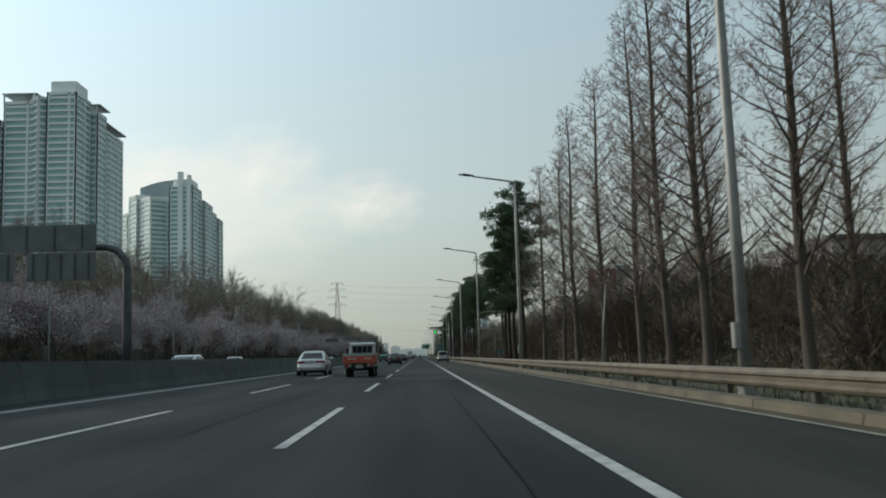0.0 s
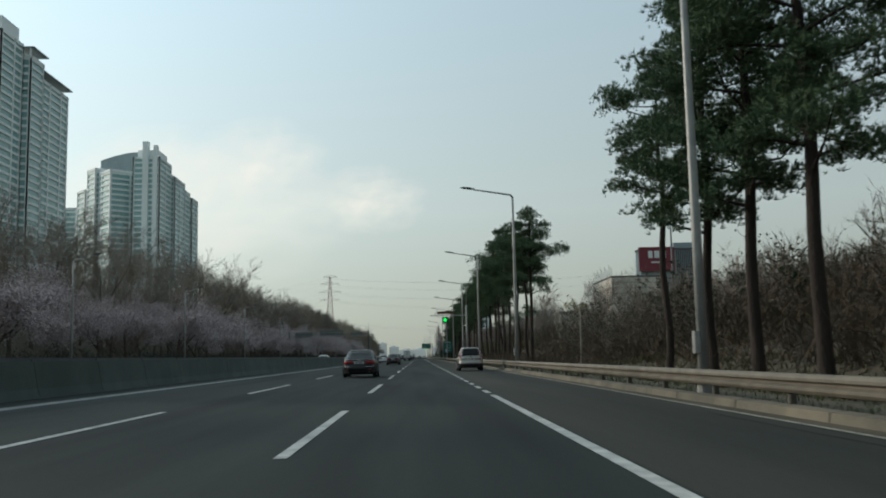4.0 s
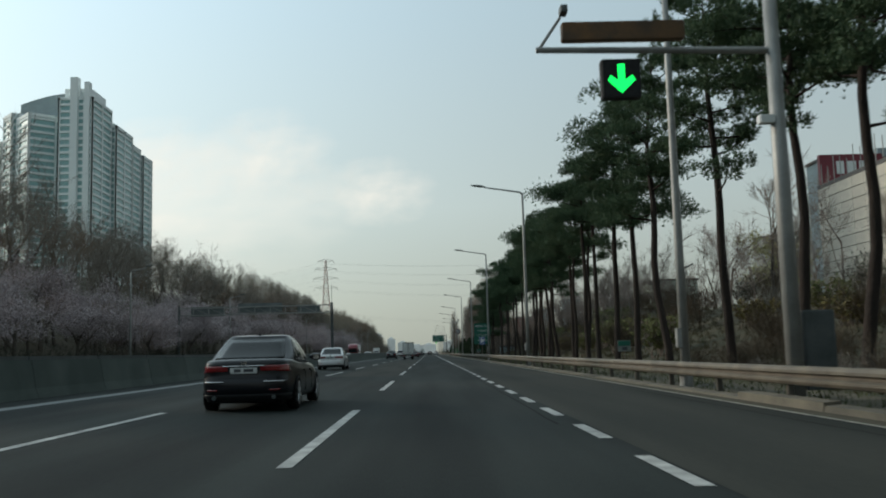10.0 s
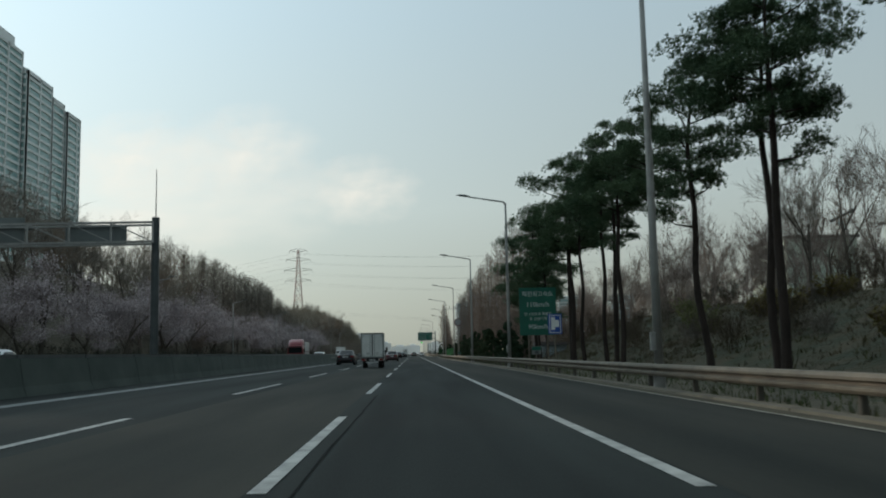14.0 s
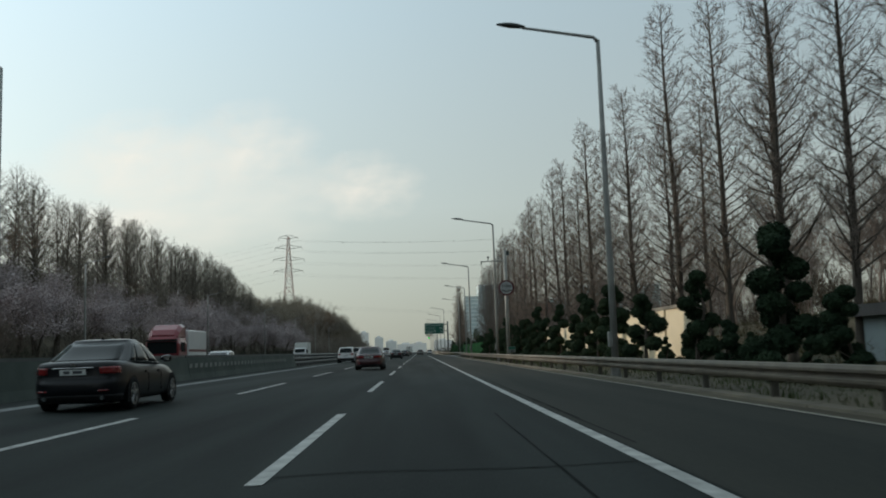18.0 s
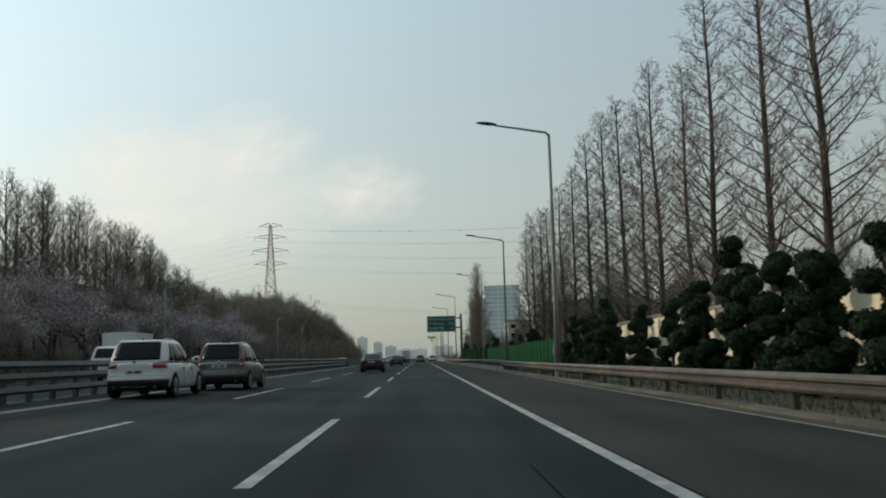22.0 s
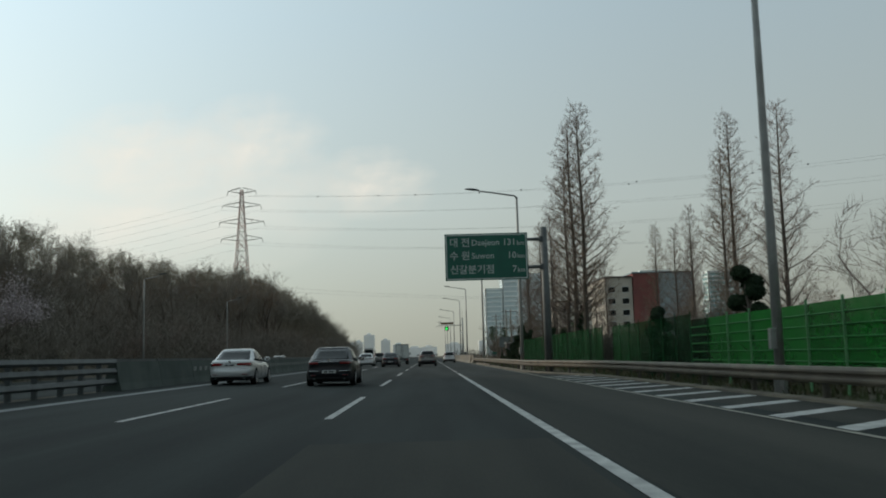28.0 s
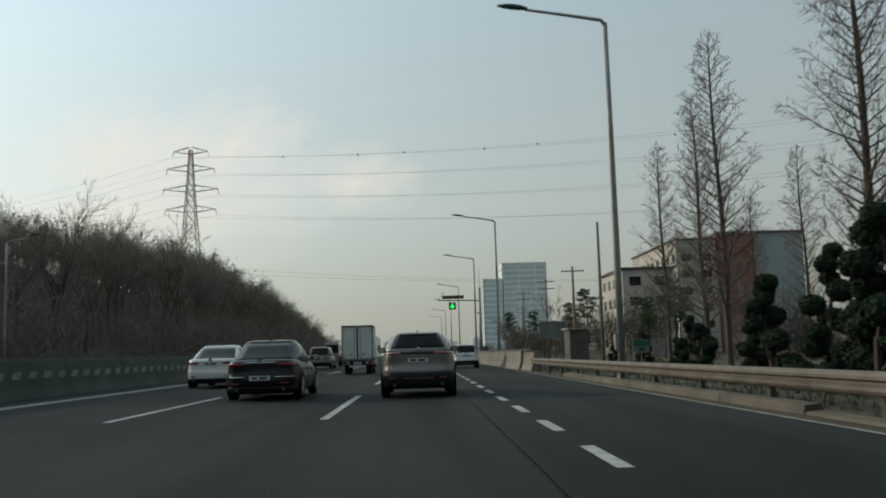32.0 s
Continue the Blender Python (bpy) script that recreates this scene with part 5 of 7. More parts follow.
many("near_woodland", [light_tree(290 + k, 9) for k in range(5)], [p for p in [(R2.uniform(19, 44), R2.uniform(165, 470), R2.uniform(0.55, 1.0)) for _ in range(330)] if clear_view(p)] + [(R2.uniform(16, 24), R2.uniform(95, 170), R2.uniform(0.35, 0.6)) for _ in range(40)] + [(R2.uniform(26, 60), R2.uniform(640, 900), R2.uniform(0.5, 0.8)) for _ in range(60)] + [(R2.uniform(16, 27), R2.uniform(462, 545), R2.uniform(0.6, 0.95)) for _ in range(70)], TWIG, "dense leafless brown woodland behind the roadside pines", "trees")
many("woodland", [light_tree(90 + k, 13) for k in range(6)], [w for w in wood if w[1] < 590], TWIG_GREY, "dense leafless grey-brown woodland on the hillside", "trees")


def light_scrub(seed, H):
    r = random.Random(seed)
    g = Geo()
    for _ in range(120):
        a = r.uniform(0, 6.28)
        d = Vector((math.cos(a) * r.uniform(0, 1.3), math.sin(a) * r.uniform(0, 1.3), r.uniform(0.2, 1))).normalized()
        h = r.uniform(-0.1, 0.8)
        p = Vector((r.gauss(0, 0.8 * (1.1 - h)), r.gauss(0, 0.8 * (1.1 - h)), h * H))
        g.spike(p, d * H * r.uniform(0.12, 0.32), ortho(d, r.uniform(0, 6.28)) * 0.014)
    return g


many("scrub", [light_scrub(120 + k, 3.5) for k in range(5)], [(R2.uniform(-72, -35), R2.uniform(5, 990), R2.uniform(0.7, 1.6)) for _ in range(1700)] + [(R2.uniform(-44, -34.5), R2.uniform(570, 980), R2.uniform(1.5, 2.6)) for _ in range(520)], TWIG_GREY, "dense brown scrub under the hillside trees", "undergrowth")
many("bank_scrub", [light_scrub(130 + k, 2.4) for k in range(5)], [(R2.uniform(12, 34), R2.uniform(-10, 172), R2.uniform(0.7, 2.0)) for _ in range(1300)] +
     [(R2.uniform(12, 34), R2.uniform(175, 660), R2.uniform(0.3, 0.9)) for _ in range(800)] + [(R2.uniform(8.5, 60), R2.uniform(640, 900), R2.uniform(0.6, 1.5)) for _ in range(260)] + [(R2.uniform(11, 30), R2.uniform(300, 425), R2.uniform(0.2, 0.5)) for _ in range(420)], SCRUB, "rust-brown dry scrub on the bank", "undergrowth")

cherries = [cherry(81, 8.5), cherry(82, 8), cherry(83, 9)]
spots = []
y = 22.0
while y < 585:
    spots.append((-34.8 + R2.uniform(-1.5, 1.5), y, R2.uniform(0.8, 1.4)))
    if R2.random() < (0.75 if y < 320 else 0.4):
        spots.append((-38.8 + R2.uniform(-1.5, 1.5), y + R2.uniform(1, 4), R2.uniform(0.85, 1.3)))
    y += R2.uniform(4.6, 7.5) * (1 if y < 320 else 1.3)
spots += [(20, 66, 0.95), (23, 73, 1.0), (19, 80, 0.8), (25, 58, 0.9), (30, 470, 0.8)]
mixed(cherries, spots)


def tuft(seed):
    r = random.Random(seed)
    g = Geo()
    for _ in range(12):
        a, h = r.uniform(0, 6.28), r.uniform(0.12, 0.42)
        p = Vector((r.gauss(0, 0.16), r.gauss(0, 0.16), -0.05))
        g.spike(p, Vector((math.cos(a) * h * 0.7, math.sin(a) * h * 0.7, h)), Vector((math.sin(a), -math.cos(a), 0)) * 0.028)
    return g


def bank_spots():
    out = []
    for _ in range(9500):
        y = R2.uniform(150, 430)
        out.append((R2.uniform(8.8, 26), y, R2.uniform(0.5, 1.3) * (0.5 + abs(noise.noise(Vector((out[-1][0] if out else 0, y * 0.3, 5)))) * 1.3)))
    return out + [(R2.uniform(8.6, 15), R2.uniform(-10, 150), R2.uniform(0.5, 1.4)) for _ in range(2600)] + [(R2.uniform(8.6, 15), R2.uniform(430, 640), R2.uniform(0.5, 1.2)) for _ in range(1800)]


many("dry_tufts", [tuft(400 + k) for k in range(6)], bank_spots(), LITTER, "dry brown and green grass tufts on the bank", "grass")

HEDGE = surface("dark_hedge", (0.030, 0.036, 0.026), (0.062, 0.058, 0.042), 0.95, scale=0.3, fine=3, bump=0)
many("hedge", [light_scrub(140 + k, 2.6) for k in range(5)], [(-32.9 + R2.uniform(-0.5, 0.4), 15 + 0.62 * k + R2.uniform(-0.4, 0.4), R2.uniform(0.75, 1.2)) for k in range(930)], HEDGE, "dark tangled hedge below the cherry trees", "hedge")

many("fence_planting", [light_scrub(150 + k, 2.4) for k in range(5)], [(R2.uniform(10.6, 13.5), R2.uniform(534, 602), R2.uniform(0.65, 1.1)) for _ in range(420)], HEDGE, "dark tangled shrubs behind the green net fence", "undergrowth")


# ---- buildings ----
def wing(parent, x0, y0, x1, y1, z0, z1, storey=2.9, bay=3.6, pier=TOWER_WHITE, name="wing", glazing=None):
    """A block of flats: glazed core, projecting floor bands, upright piers, parapet."""
    core = part(name, Geo().box(x0 + 0.5, y0 + 0.5, z0, x1 - 0.5, y1 - 0.5, z1 - 0.6), glazing or TOWER_GLASS, parent)
    bands, piers = Geo(), Geo()
    z = z0
    while z < z1 - 1:
        bands.box(x0 + 0.1, y0 + 0.1, z, x1 - 0.1, y1 - 0.1, z + 1.0)
        z += storey
    bands.box(x0, y0, z1 - 1.3, x1, y1, z1)
    for ax in (0, 1):
        a0, a1 = (x0, x1) if ax == 0 else (y0, y1)
        n = max(1, round((a1 - a0) / bay))
        for k in range(n + 1):
            c = a0 + (a1 - a0) * k / n
            if k % 3 and k != n:
                continue
            w = 0.45
            c = min(max(c, a0 + w), a1 - w)
            if ax == 0:
                for yy in (y0, y1 - 0.5):
                    piers.box(c - w, yy, z0, c + w, yy + 0.5, z1 - 0.2)
            else:
                for xx in (x0, x1 - 0.5):
                    piers.box(xx, c - w, z0, xx + 0.5, c + w, z1 - 0.2)
    tagged(part("floor_band", bands, TOWER_WHITE, core), kind="stuff")
    tagged(part("pier", piers, pier, core), kind="stuff")
    return core


def crown_fin(parent, x0, y0, x1, y1, z0, z1):
    part("roof_screen", Geo().box(x0, y0, z0, x1, y1, z1), TOWER_WHITE, parent)


def turned_wing(parent, cx, cy, w, d, z, angle):
    """A wing set at an angle to the road."""
    c = wing(parent, -w / 2, -d / 2, w / 2, d / 2, 0, z)
    c.matrix_basis = pose(cx, cy, 0, 0, 0, angle)
    return c


tw = thing("apartment_tower", "tall pale glass and white apartment tower with stepped top", "apartment building", "towers beyond the wood")
for x0, y0, x1, y1, z in ((-161, 392, -148, 410, 122), (-181, 395, -167, 412, 119), (-206, 392, -181, 410, 110), (-153, 410, -145, 422, 118), (-157, 422, -147, 452, 113.5)):
    wing(tw, x0, y0, x1, y1, 0, z)
turned_wing(tw, -164, 396, 8, 8, 120, 45)
crown_fin(tw, -160, 394, -149, 408, 122, 127.3)
for x0, y0, x1, y1, z in ((-182, 394, -166.5, 412, 122), (-154, 409, -144, 423, 120.5), (-158, 421.5, -146, 453, 116)):
    part("roof_canopy", Geo().box(x0 + 0.6, y0, z, x1 + 0.3, y1, z + 0.4), TOWER_GREY, tw)
    for xp in (x0 + 1, x1 - 1.6):
        part("canopy_post", Geo().box(xp, y0 + 0.5, z - 4, xp + 0.6, y0 + 1.1, z), TOWER_WHITE, tw)

t2 = thing("apartment_tower", "stepped white and glass apartment tower with a curved roof screen", "apartment building", "towers beyond the wood")
turned_wing(t2, -162, 562, 15, 15, 104, 42)
turned_wing(t2, -174, 570, 11, 11, 107, 42)
turned_wing(t2, -183, 580, 11, 11, 97, 42)
for x0, y0, x1, y1, z in ((-152, 555, -137.5, 578, 111), (-147, 578, -135.5, 600, 104.5), (-144, 600, -135.5, 612, 101), (-143, 612, -134.3, 626, 98.5), (-205, 590, -188, 606, 90)):
    wing(t2, x0, y0, x1, y1, 0, z)
crown_fin(t2, -146.5, 553.5, -143.5, 557, 0, 119)
crown_fin(t2, -140.8, 553.8, -138.8, 557, 0, 117)
part("roof_block", Geo().box(-150, 557, 111, -139, 574, 115), TOWER_WHITE, t2)
g = Geo()
rings = []
for k in range(9):
    a = k / 8
    zz = 113 + 4.5 * math.sin(a * 2.2)
    rings.append([(-175 + 29 * a, 572, zz - 12), (-175 + 29 * a, 572, zz), (-175 + 29 * a, 580, zz), (-175 + 29 * a, 580, zz - 12)])
part("roof_screen", g.loft(rings, True), TOWER_GREY, t2)
g = Geo()
part("roof_screen", g.loft([[(-146 + 10 * k / 6, 579, 104 + 2.5 * math.sin(0.4 + 2.3 * k / 6)), (-146 + 10 * k / 6, 590, 104 + 2.5 * math.sin(0.4 + 2.3 * k / 6)), (-146 + 10 * k / 6, 590, 102), (-146 + 10 * k / 6, 579, 102)] for k in range(7)], True), TOWER_WHITE, t2)

t3 = thing("apartment_tower", "lower grey apartment block beyond the towers", "apartment building", "towers beyond the wood")
wing(t3, -232, 640, -205, 660, 0, 74)
wing(t3, -262, 655, -236, 675, 0, 66)


def house(name, x0, y0, x1, y1, z0, z1, body, roofm, label, windows=True, group="", category="building"):
    ob = thing(name, label, category, group)
    part("wall", Geo().box(x0, y0, z0, x1, y1, z1), body, ob)
    part("roof", Geo().box(x0 - 0.3, y0 - 0.3, z1, x1 + 0.3, y1 + 0.3, z1 + 0.35), roofm, ob)
    if windows:
        z = z0 + 1.2
        while z < z1 - 1.6:
            n = max(1, int((x1 - x0) / 3.2))
            for k in range(n):
                c = x0 + (x1 - x0) * (k + 0.5) / n
                wi = part("window", Geo().box(c - 0.85, y0 - 0.06, z, c + 0.85, y0 + 0.1, z + 1.4), CAR_GLASS, ob)
                part("window_sill", Geo().box(c - 0.95, y0 - 0.04, z - 0.1, c + 0.95, y0 + 0.06, z), SIGN_WHITE, wi)
                part("window_head", Geo().box(c - 0.95, y0 - 0.04, z + 1.4, c + 0.95, y0 + 0.06, z + 1.5), SIGN_WHITE, wi)
            n = max(1, int((y1 - y0) / 3.4))
            for k in range(n):
                c = y0 + (y1 - y0) * (k + 0.5) / n
                part("window", Geo().box(x0 - 0.06, c - 0.85, z, x0 + 0.1, c + 0.85, z + 1.4), CAR_GLASS, ob)
            z += 3.0
    return ob


# stone-clad store
st = thing("stone_store", "windowless store clad in pale stone blocks with rods along its roof", "building")
st.matrix_basis = pose(1.6, 3.6, 0.4)
part("wall", Geo().box(37.05, 251.05, 2, 47.2, 270, 15.6), CONCRETE_GREEN, st)
pm = Geo().box(0, 0.02, 0.02, -0.07, 2.35, 1.0).mesh("stone_block", STONE)
pf = Geo().box(0.02, 0, 0.02, 2.53, -0.07, 1.0).mesh("stone_block", STONE)
for j in range(13):
    for k in range(8):
        ob = new("stone_block", pm)
        ob.parent, ob.location = st, (37.04, 251 + k * 2.38, 2 + j * 1.05)
    for k in range(4):
        ob = new("stone_block", pf)
        ob.parent, ob.location = st, (37 + k * 2.56, 251.04, 2 + j * 1.05)
part("parapet", Geo().box(36.95, 250.95, 15.65, 47.4, 251.4, 16.0).box(36.95, 251.4, 15.65, 37.4, 270, 16.0), ROOF, st)
for k in range(14):
    part("rail_rod", Geo().tube((37.3, 252 + k * 1.35, 16), (37.3, 252 + k * 1.35, 17.6 + 0.5 * (k % 3)), 0.05, 0.04, 4), POLE, st)

sb = thing("outlet_building", "dark grey building with a red corner sign above the store roof", "building")
part("wall", Geo().box(62.2, 325.2, 3, 78.2, 330.5, 29.4), TOWER_GREY, sb)
part("parapet", Geo().box(62.0, 325.0, 29.42, 78.4, 325.5, 29.9).box(62.0, 325.5, 29.42, 62.5, 330.5, 29.9), ROOF, sb)
for k in range(11):
    part("cladding_rib", Geo().box(72.4 + 0.52 * k, 325.02, 12, 72.62 + 0.52 * k, 325.17, 29.3), ROOF, sb)
rb = part("roof_sign", Geo().box(61.6, 324.2, 23.4, 71.6, 325.0, 30.2), SIGN_RED, sb, "red corner sign with a pale emblem")
for x0, x1 in ((64.2, 65.4), (65.9, 67.3), (67.8, 69.2)):
    part("emblem_bar", Geo().box(x0, 324.08, 27.1, x1, 324.18, 29.1), SIGN_WHITE, rb)
part("emblem_line", Geo().box(65.0, 324.08, 25.7, 69.0, 324.18, 26.1), SIGN_WHITE, rb)
part("stair_head", Geo().box(72.2, 326.6, 29.42, 77.6, 330.3, 31.6), TOWER_GREY, sb)

house("brick_house", 29, 62, 41, 74, 1.5, 8.2, HOUSE_GREY, ROOF, "grey two-storey house with a dark flat roof behind bushes")
house("village_house", 31, 48, 38, 56, 1.2, 5.2, BRICK_RED, ROOF, "low house with red-orange wall behind bushes")
house("pale_house", 42, 88, 56, 102, 1, 9.5, HOUSE_PALE, ROOF, "pale two-storey house behind trees")
house("ochre_house", 38, 132, 46, 141, 2, 9.6, surface("ochre", (0.42, 0.25, 0.10), (0.3, 0.18, 0.08), 0.85, scale=0.4, fine=6), ROOF, "ochre rendered house behind trees")
house("dark_block", 52, 150, 66, 164, 2, 12.5, TOWER_GREY, ROOF, "dark grey office block behind trees")
mk = house("market_hall", -9, 0, 9, 24, 2.0, 24.6, surface("dull_grey_green_render", (0.25, 0.27, 0.25), (0.19, 0.205, 0.19), 0.9, scale=0.3, fine=4, bump=0.1), ROOF, "grey market hall with white roof lettering above the wooded bank", False)
mk.matrix_basis = pose(92, 371, 0, 0, 0, 24)
for k, x in enumerate((-9.06, -4.5, 0.0, 4.5, 9.06)):
    part("pilaster", Geo().box(x - 0.3, -0.25, 2.0, x + 0.3, -0.07, 24.6), SIGN_WHITE if k % 2 else TOWER_GREY, mk)
word("MARKET", 2.6, SIGN_LETTER, mk, pose(-9.35, 18.5, 22.6, 90, 0, -90), "LEFT", "roof_lettering", 0.08)
house("green_block", 46.5, 372, 55.6, 384, 3.0, 14.5, surface("pale_green_render", (0.50, 0.55, 0.46), (0.40, 0.45, 0.37), 0.85, scale=0.3, fine=6, bump=0.1), ROOF, "pale green rendered block behind bare trees", False)
rw = thing("stone_retaining_wall", "short pale retaining wall on the bank", "wall")
part("wall", Geo().box(21.5, 282, 2.0, 24.2, 282.5, 5.0), HOUSE_PALE, rw)
part("coping", Geo().box(21.4, 281.9, 5.0, 24.3, 282.6, 5.15), CONCRETE, rw)
house("hill_building", 50, 392, 66, 410, 1.5, 7.5, HOUSE_PALE, ROOF, "low pale building behind bare trees")
house("long_hall", 27, 512, 40, 560, -0.2, 4.0, TOWER_GREY, SIGN_WHITE, "long low hall with a white roof edge behind the green fence")
house("shed", 13.2, 357, 15.8, 361, 0.0, 1.7, TOWER_GREY, ROOF, "small dark shed at the foot of the bank", False)
house("pale_block", 46, 742, 53.2, 775, 0, 20.0, HOUSE_PALE, ROOF, "pale end of an apartment slab behind trees", True, category="apartment building")
house("red_block", 53.4, 741.5, 60, 775, 0, 21.0, BRICK_RED, TOWER_GREY, "red apartment slab behind bare trees", False, category="apartment building")
house("grey_block", 60.2, 742, 69, 775, 0, 21.0, TOWER_GREY, ROOF, "grey-green apartment slab behind bare trees", False, category="apartment building")
house("yard_wall", 25.5, 690, 29.5, 691, 0, 2.4, HOUSE_GREY, CONCRETE, "pale yard wall beside the junipers", False, category="wall")
house("white_block", 30, 715, 37.5, 730, 0, 12.6, HOUSE_PALE, ROOF, "pale four-storey building behind bare trees")
gt = thing("glass_office", "large glass office block in the haze", "office building")
wing(gt, 48, 1262, 66, 1290, 0, 56, 4.0, 4.0, TOWER_WHITE, glazing=HAZED_GLASS)
wing(gt, 62, 1255, 95, 1292, 0, 67, 4.0, 4.0, TOWER_WHITE, glazing=HAZED_GLASS)
for x0, y0, w, h in ((104, 1050, 16, 40), (126, 1040, 18, 48), (150, 1080, 20, 44), (185, 1100, 22, 52)):
    ob = thing("apartment_block", "pale distant apartment block", "apartment building", "distant blocks")
    wing(ob, x0, y0, x0 + w, y0 + 14, 0, h, 3.0, 4.5)
for x0, y0, w, h in ((-150, 2600, 30, 105), (-112, 2620, 26, 80), (-85, 2640, 34, 60), (-200, 2700, 30, 70), (-60, 2800, 60, 45), (-165, 2500, 24, 72), (-20, 2900, 50, 50), (40, 2800, 60, 60), (120, 2700, 50, 70), (-260, 2600, 40, 55)):
    ob = thing("apartment_block", "pale grey high-rise on the horizon, haze put into its colour", "apartment building", "horizon blocks")
    h *= 0.5
    # whitened body and roof block stand in for haze at this distance
    part("tower_body", Geo().box(x0, y0, 0, x0 + w * 0.8, y0 + 20, h), HAZED_PALE, ob)
    part("roof_block", Geo().box(x0 + w * 0.2, y0 + 4, h, x0 + w * 0.55, y0 + 15, h + 4), HAZED_PALE, ob)


def tent(x, y, w, h, turn):
    ob = thing("canopy_tent", "pale canvas canopy tent behind the net fence", "tent", "canopy tents", at=pose(x, y, grade(x, y), 0, 0, turn))
    eave = h * 0.68
    part("roof", Geo().loft([[(-w, -w, eave), (w, -w, eave), (w, w, eave), (-w, w, eave)], [(-w * 0.5, -w * 0.5, h * 0.82), (w * 0.5, -w * 0.5, h * 0.82), (w * 0.5, w * 0.5, h * 0.82), (-w * 0.5, w * 0.5, h * 0.82)],
                             [(-0.06, -0.06, h), (0.06, -0.06, h), (0.06, 0.06, h), (-0.06, 0.06, h)]], True), PLATE, ob)
    part("valance", Geo().box(-w, -w - 0.01, eave - 0.25, w, -w + 0.01, eave).box(-w - 0.01, -w, eave - 0.25, -w + 0.01, w, eave), PLATE, ob)
    for sx in (-0.97, 0.97):
        for sy in (-0.97, 0.97):
            part("pole", Geo().path([(sx * w, sy * w, -0.1), (sx * w, sy * w, eave)], [0.03, 0.03], 6), POLE, ob)


for x, y, w, h, turn in ((15.6, 566.5, 1.5, 2.5, 8), (16.4, 588.0, 1.6, 2.4, -6), (15.2, 597.5, 1.4, 2.2, 12)):
    tent(x, y, w, h, turn)

BH = 16.4 - grade(52, 368)
bl = thing("bank_floodlight", "tall floodlight mast with a slanting head behind the bare trees", "lamp", at=pose(52, 368, grade(52, 368)))
part("pole", Geo().path([(2.4, 0, -0.2), (1.2, 0, BH * 0.6), (0.2, 0, BH)], [0.16, 0.13, 0.1], 8), DARK_STEEL, bl, smooth=True)
part("lamp_arm", Geo().path([(-1.5, 0, BH - 0.4), (1.7, 0, BH + 1.1)], [0.2, 0.16], 8), DARK_STEEL, bl)
part("lamp_box", Geo().cbox((-0.3, -0.2, BH - 0.9), (0.8, 0.5, 0.9), 0.06), SIGN_LETTER, bl)

# bus shelter and utility poles by the end of the walk
sh = thing("roadside_cabin", "dark roadside cabin with a flat roof", "cabin")
part("wall", Geo().box(13.4, 664, -0.1, 15.1, 667, 2.9), ROOF, sh)
part("roof", Geo().box(13.2, 663.7, 2.9, 15.3, 667.3, 3.06), POLE, sh)
part("door", Geo().box(13.75, 663.96, 0.0, 14.65, 664.0, 2.1), DARK_STEEL, sh)
bb = thing("billboard", "grey blank roadside board on two posts", "billboard")
part("board", Geo().cbox((15.7, 690, 3.5), (3.2, 0.15, 2.0), 0.03), SIGN_BACK, bb)
for x in (14.6, 16.8):
    part("post", Geo().box(x - 0.08, 690.1, 0, x + 0.08, 690.25, 3.2), DARK_STEEL, bb)


def utility_pole(x, y, H, arms=2, thick=0.17):
    ob = thing("utility_pole", "concrete utility pole with crossarms" if arms else "plain slender roadside pole with no arms", "utility pole", "utility poles", at=pose(x, y, grade(x, y)))
    part("pole", Geo().path([(0, 0, -0.2), (0, 0, H * 0.5), (0, 0, H)], [thick, thick * 0.82, thick * 0.6], 8), CONCRETE, ob, smooth=True)
    for k in range(arms):
        z = H - 0.5 - 0.9 * k
        part("crossarm", Geo().box(-1.1, -0.05, z, 1.1, 0.05, z + 0.1), DARK_STEEL, ob)
        for x in (-1.0, -0.4, 0.4, 1.0):
            part("insulator", Geo().path([(x, 0, z + 0.1), (x, 0, z + 0.3)], [0.05, 0.03], 6), SIGN_WHITE, ob)


for x, y, H, a in ((16.5, 700, 10.5, 2), (16, 722, 10.5, 2), (15.5, 659.5, 12.2, 0), (14.6, 668, 9.0, 1), (20, 760, 10, 2)):
    utility_pole(x, y, H, a)
utility_pole(11.6, 84, 5.0, 0, 0.08)
utility_pole(11.6, 140.6, 4.3, 0, 0.085)
FL = 28.3 - grade(51.2, 255.1)
fl = thing("floodlight_mast", "dark slender mast with a slanting floodlight head", "lamp", at=pose(51.2, 255.1, grade(51.2, 255.1)))
part("pole", Geo().path([(0, 0, -0.2), (0, 0, FL * 0.5), (0, 0, FL)], [0.24, 0.2, 0.14], 8), DARK_STEEL, fl, smooth=True)
part("crossarm", Geo().path([(-0.6, 0, FL - 0.25), (2.9, 0, FL + 0.35)], [0.11, 0.11], 6), DARK_STEEL, fl)
for k in range(3):
    part("floodlight", Geo().cbox((0.5 + 0.95 * k, -0.2, FL + 0.06 + 0.16 * k), (0.6, 0.36, 0.34), 0.04), DARK_STEEL, fl)

gp = thing("stay_pole", "thin pale leaning stay pole beside the bushes", "pole", at=pose(10.0, 50.4, grade(10, 50.4)))
part("pole", Geo().path([(0, 0, -0.2), (0.2, -0.4, 2.5), (0.36, -0.8, 5.0)], [0.05, 0.045, 0.04], 8), POLE, gp, smooth=True)
dl = thing("delineator", "small red reflective delineator on a concrete foot beside the rail", "delineator", at=pose(7.2, 472.3, 0))
part("foot", Geo().cbox((0, 0, 0.05), (0.5, 0.4, 0.3), 0.03), CONCRETE, dl)
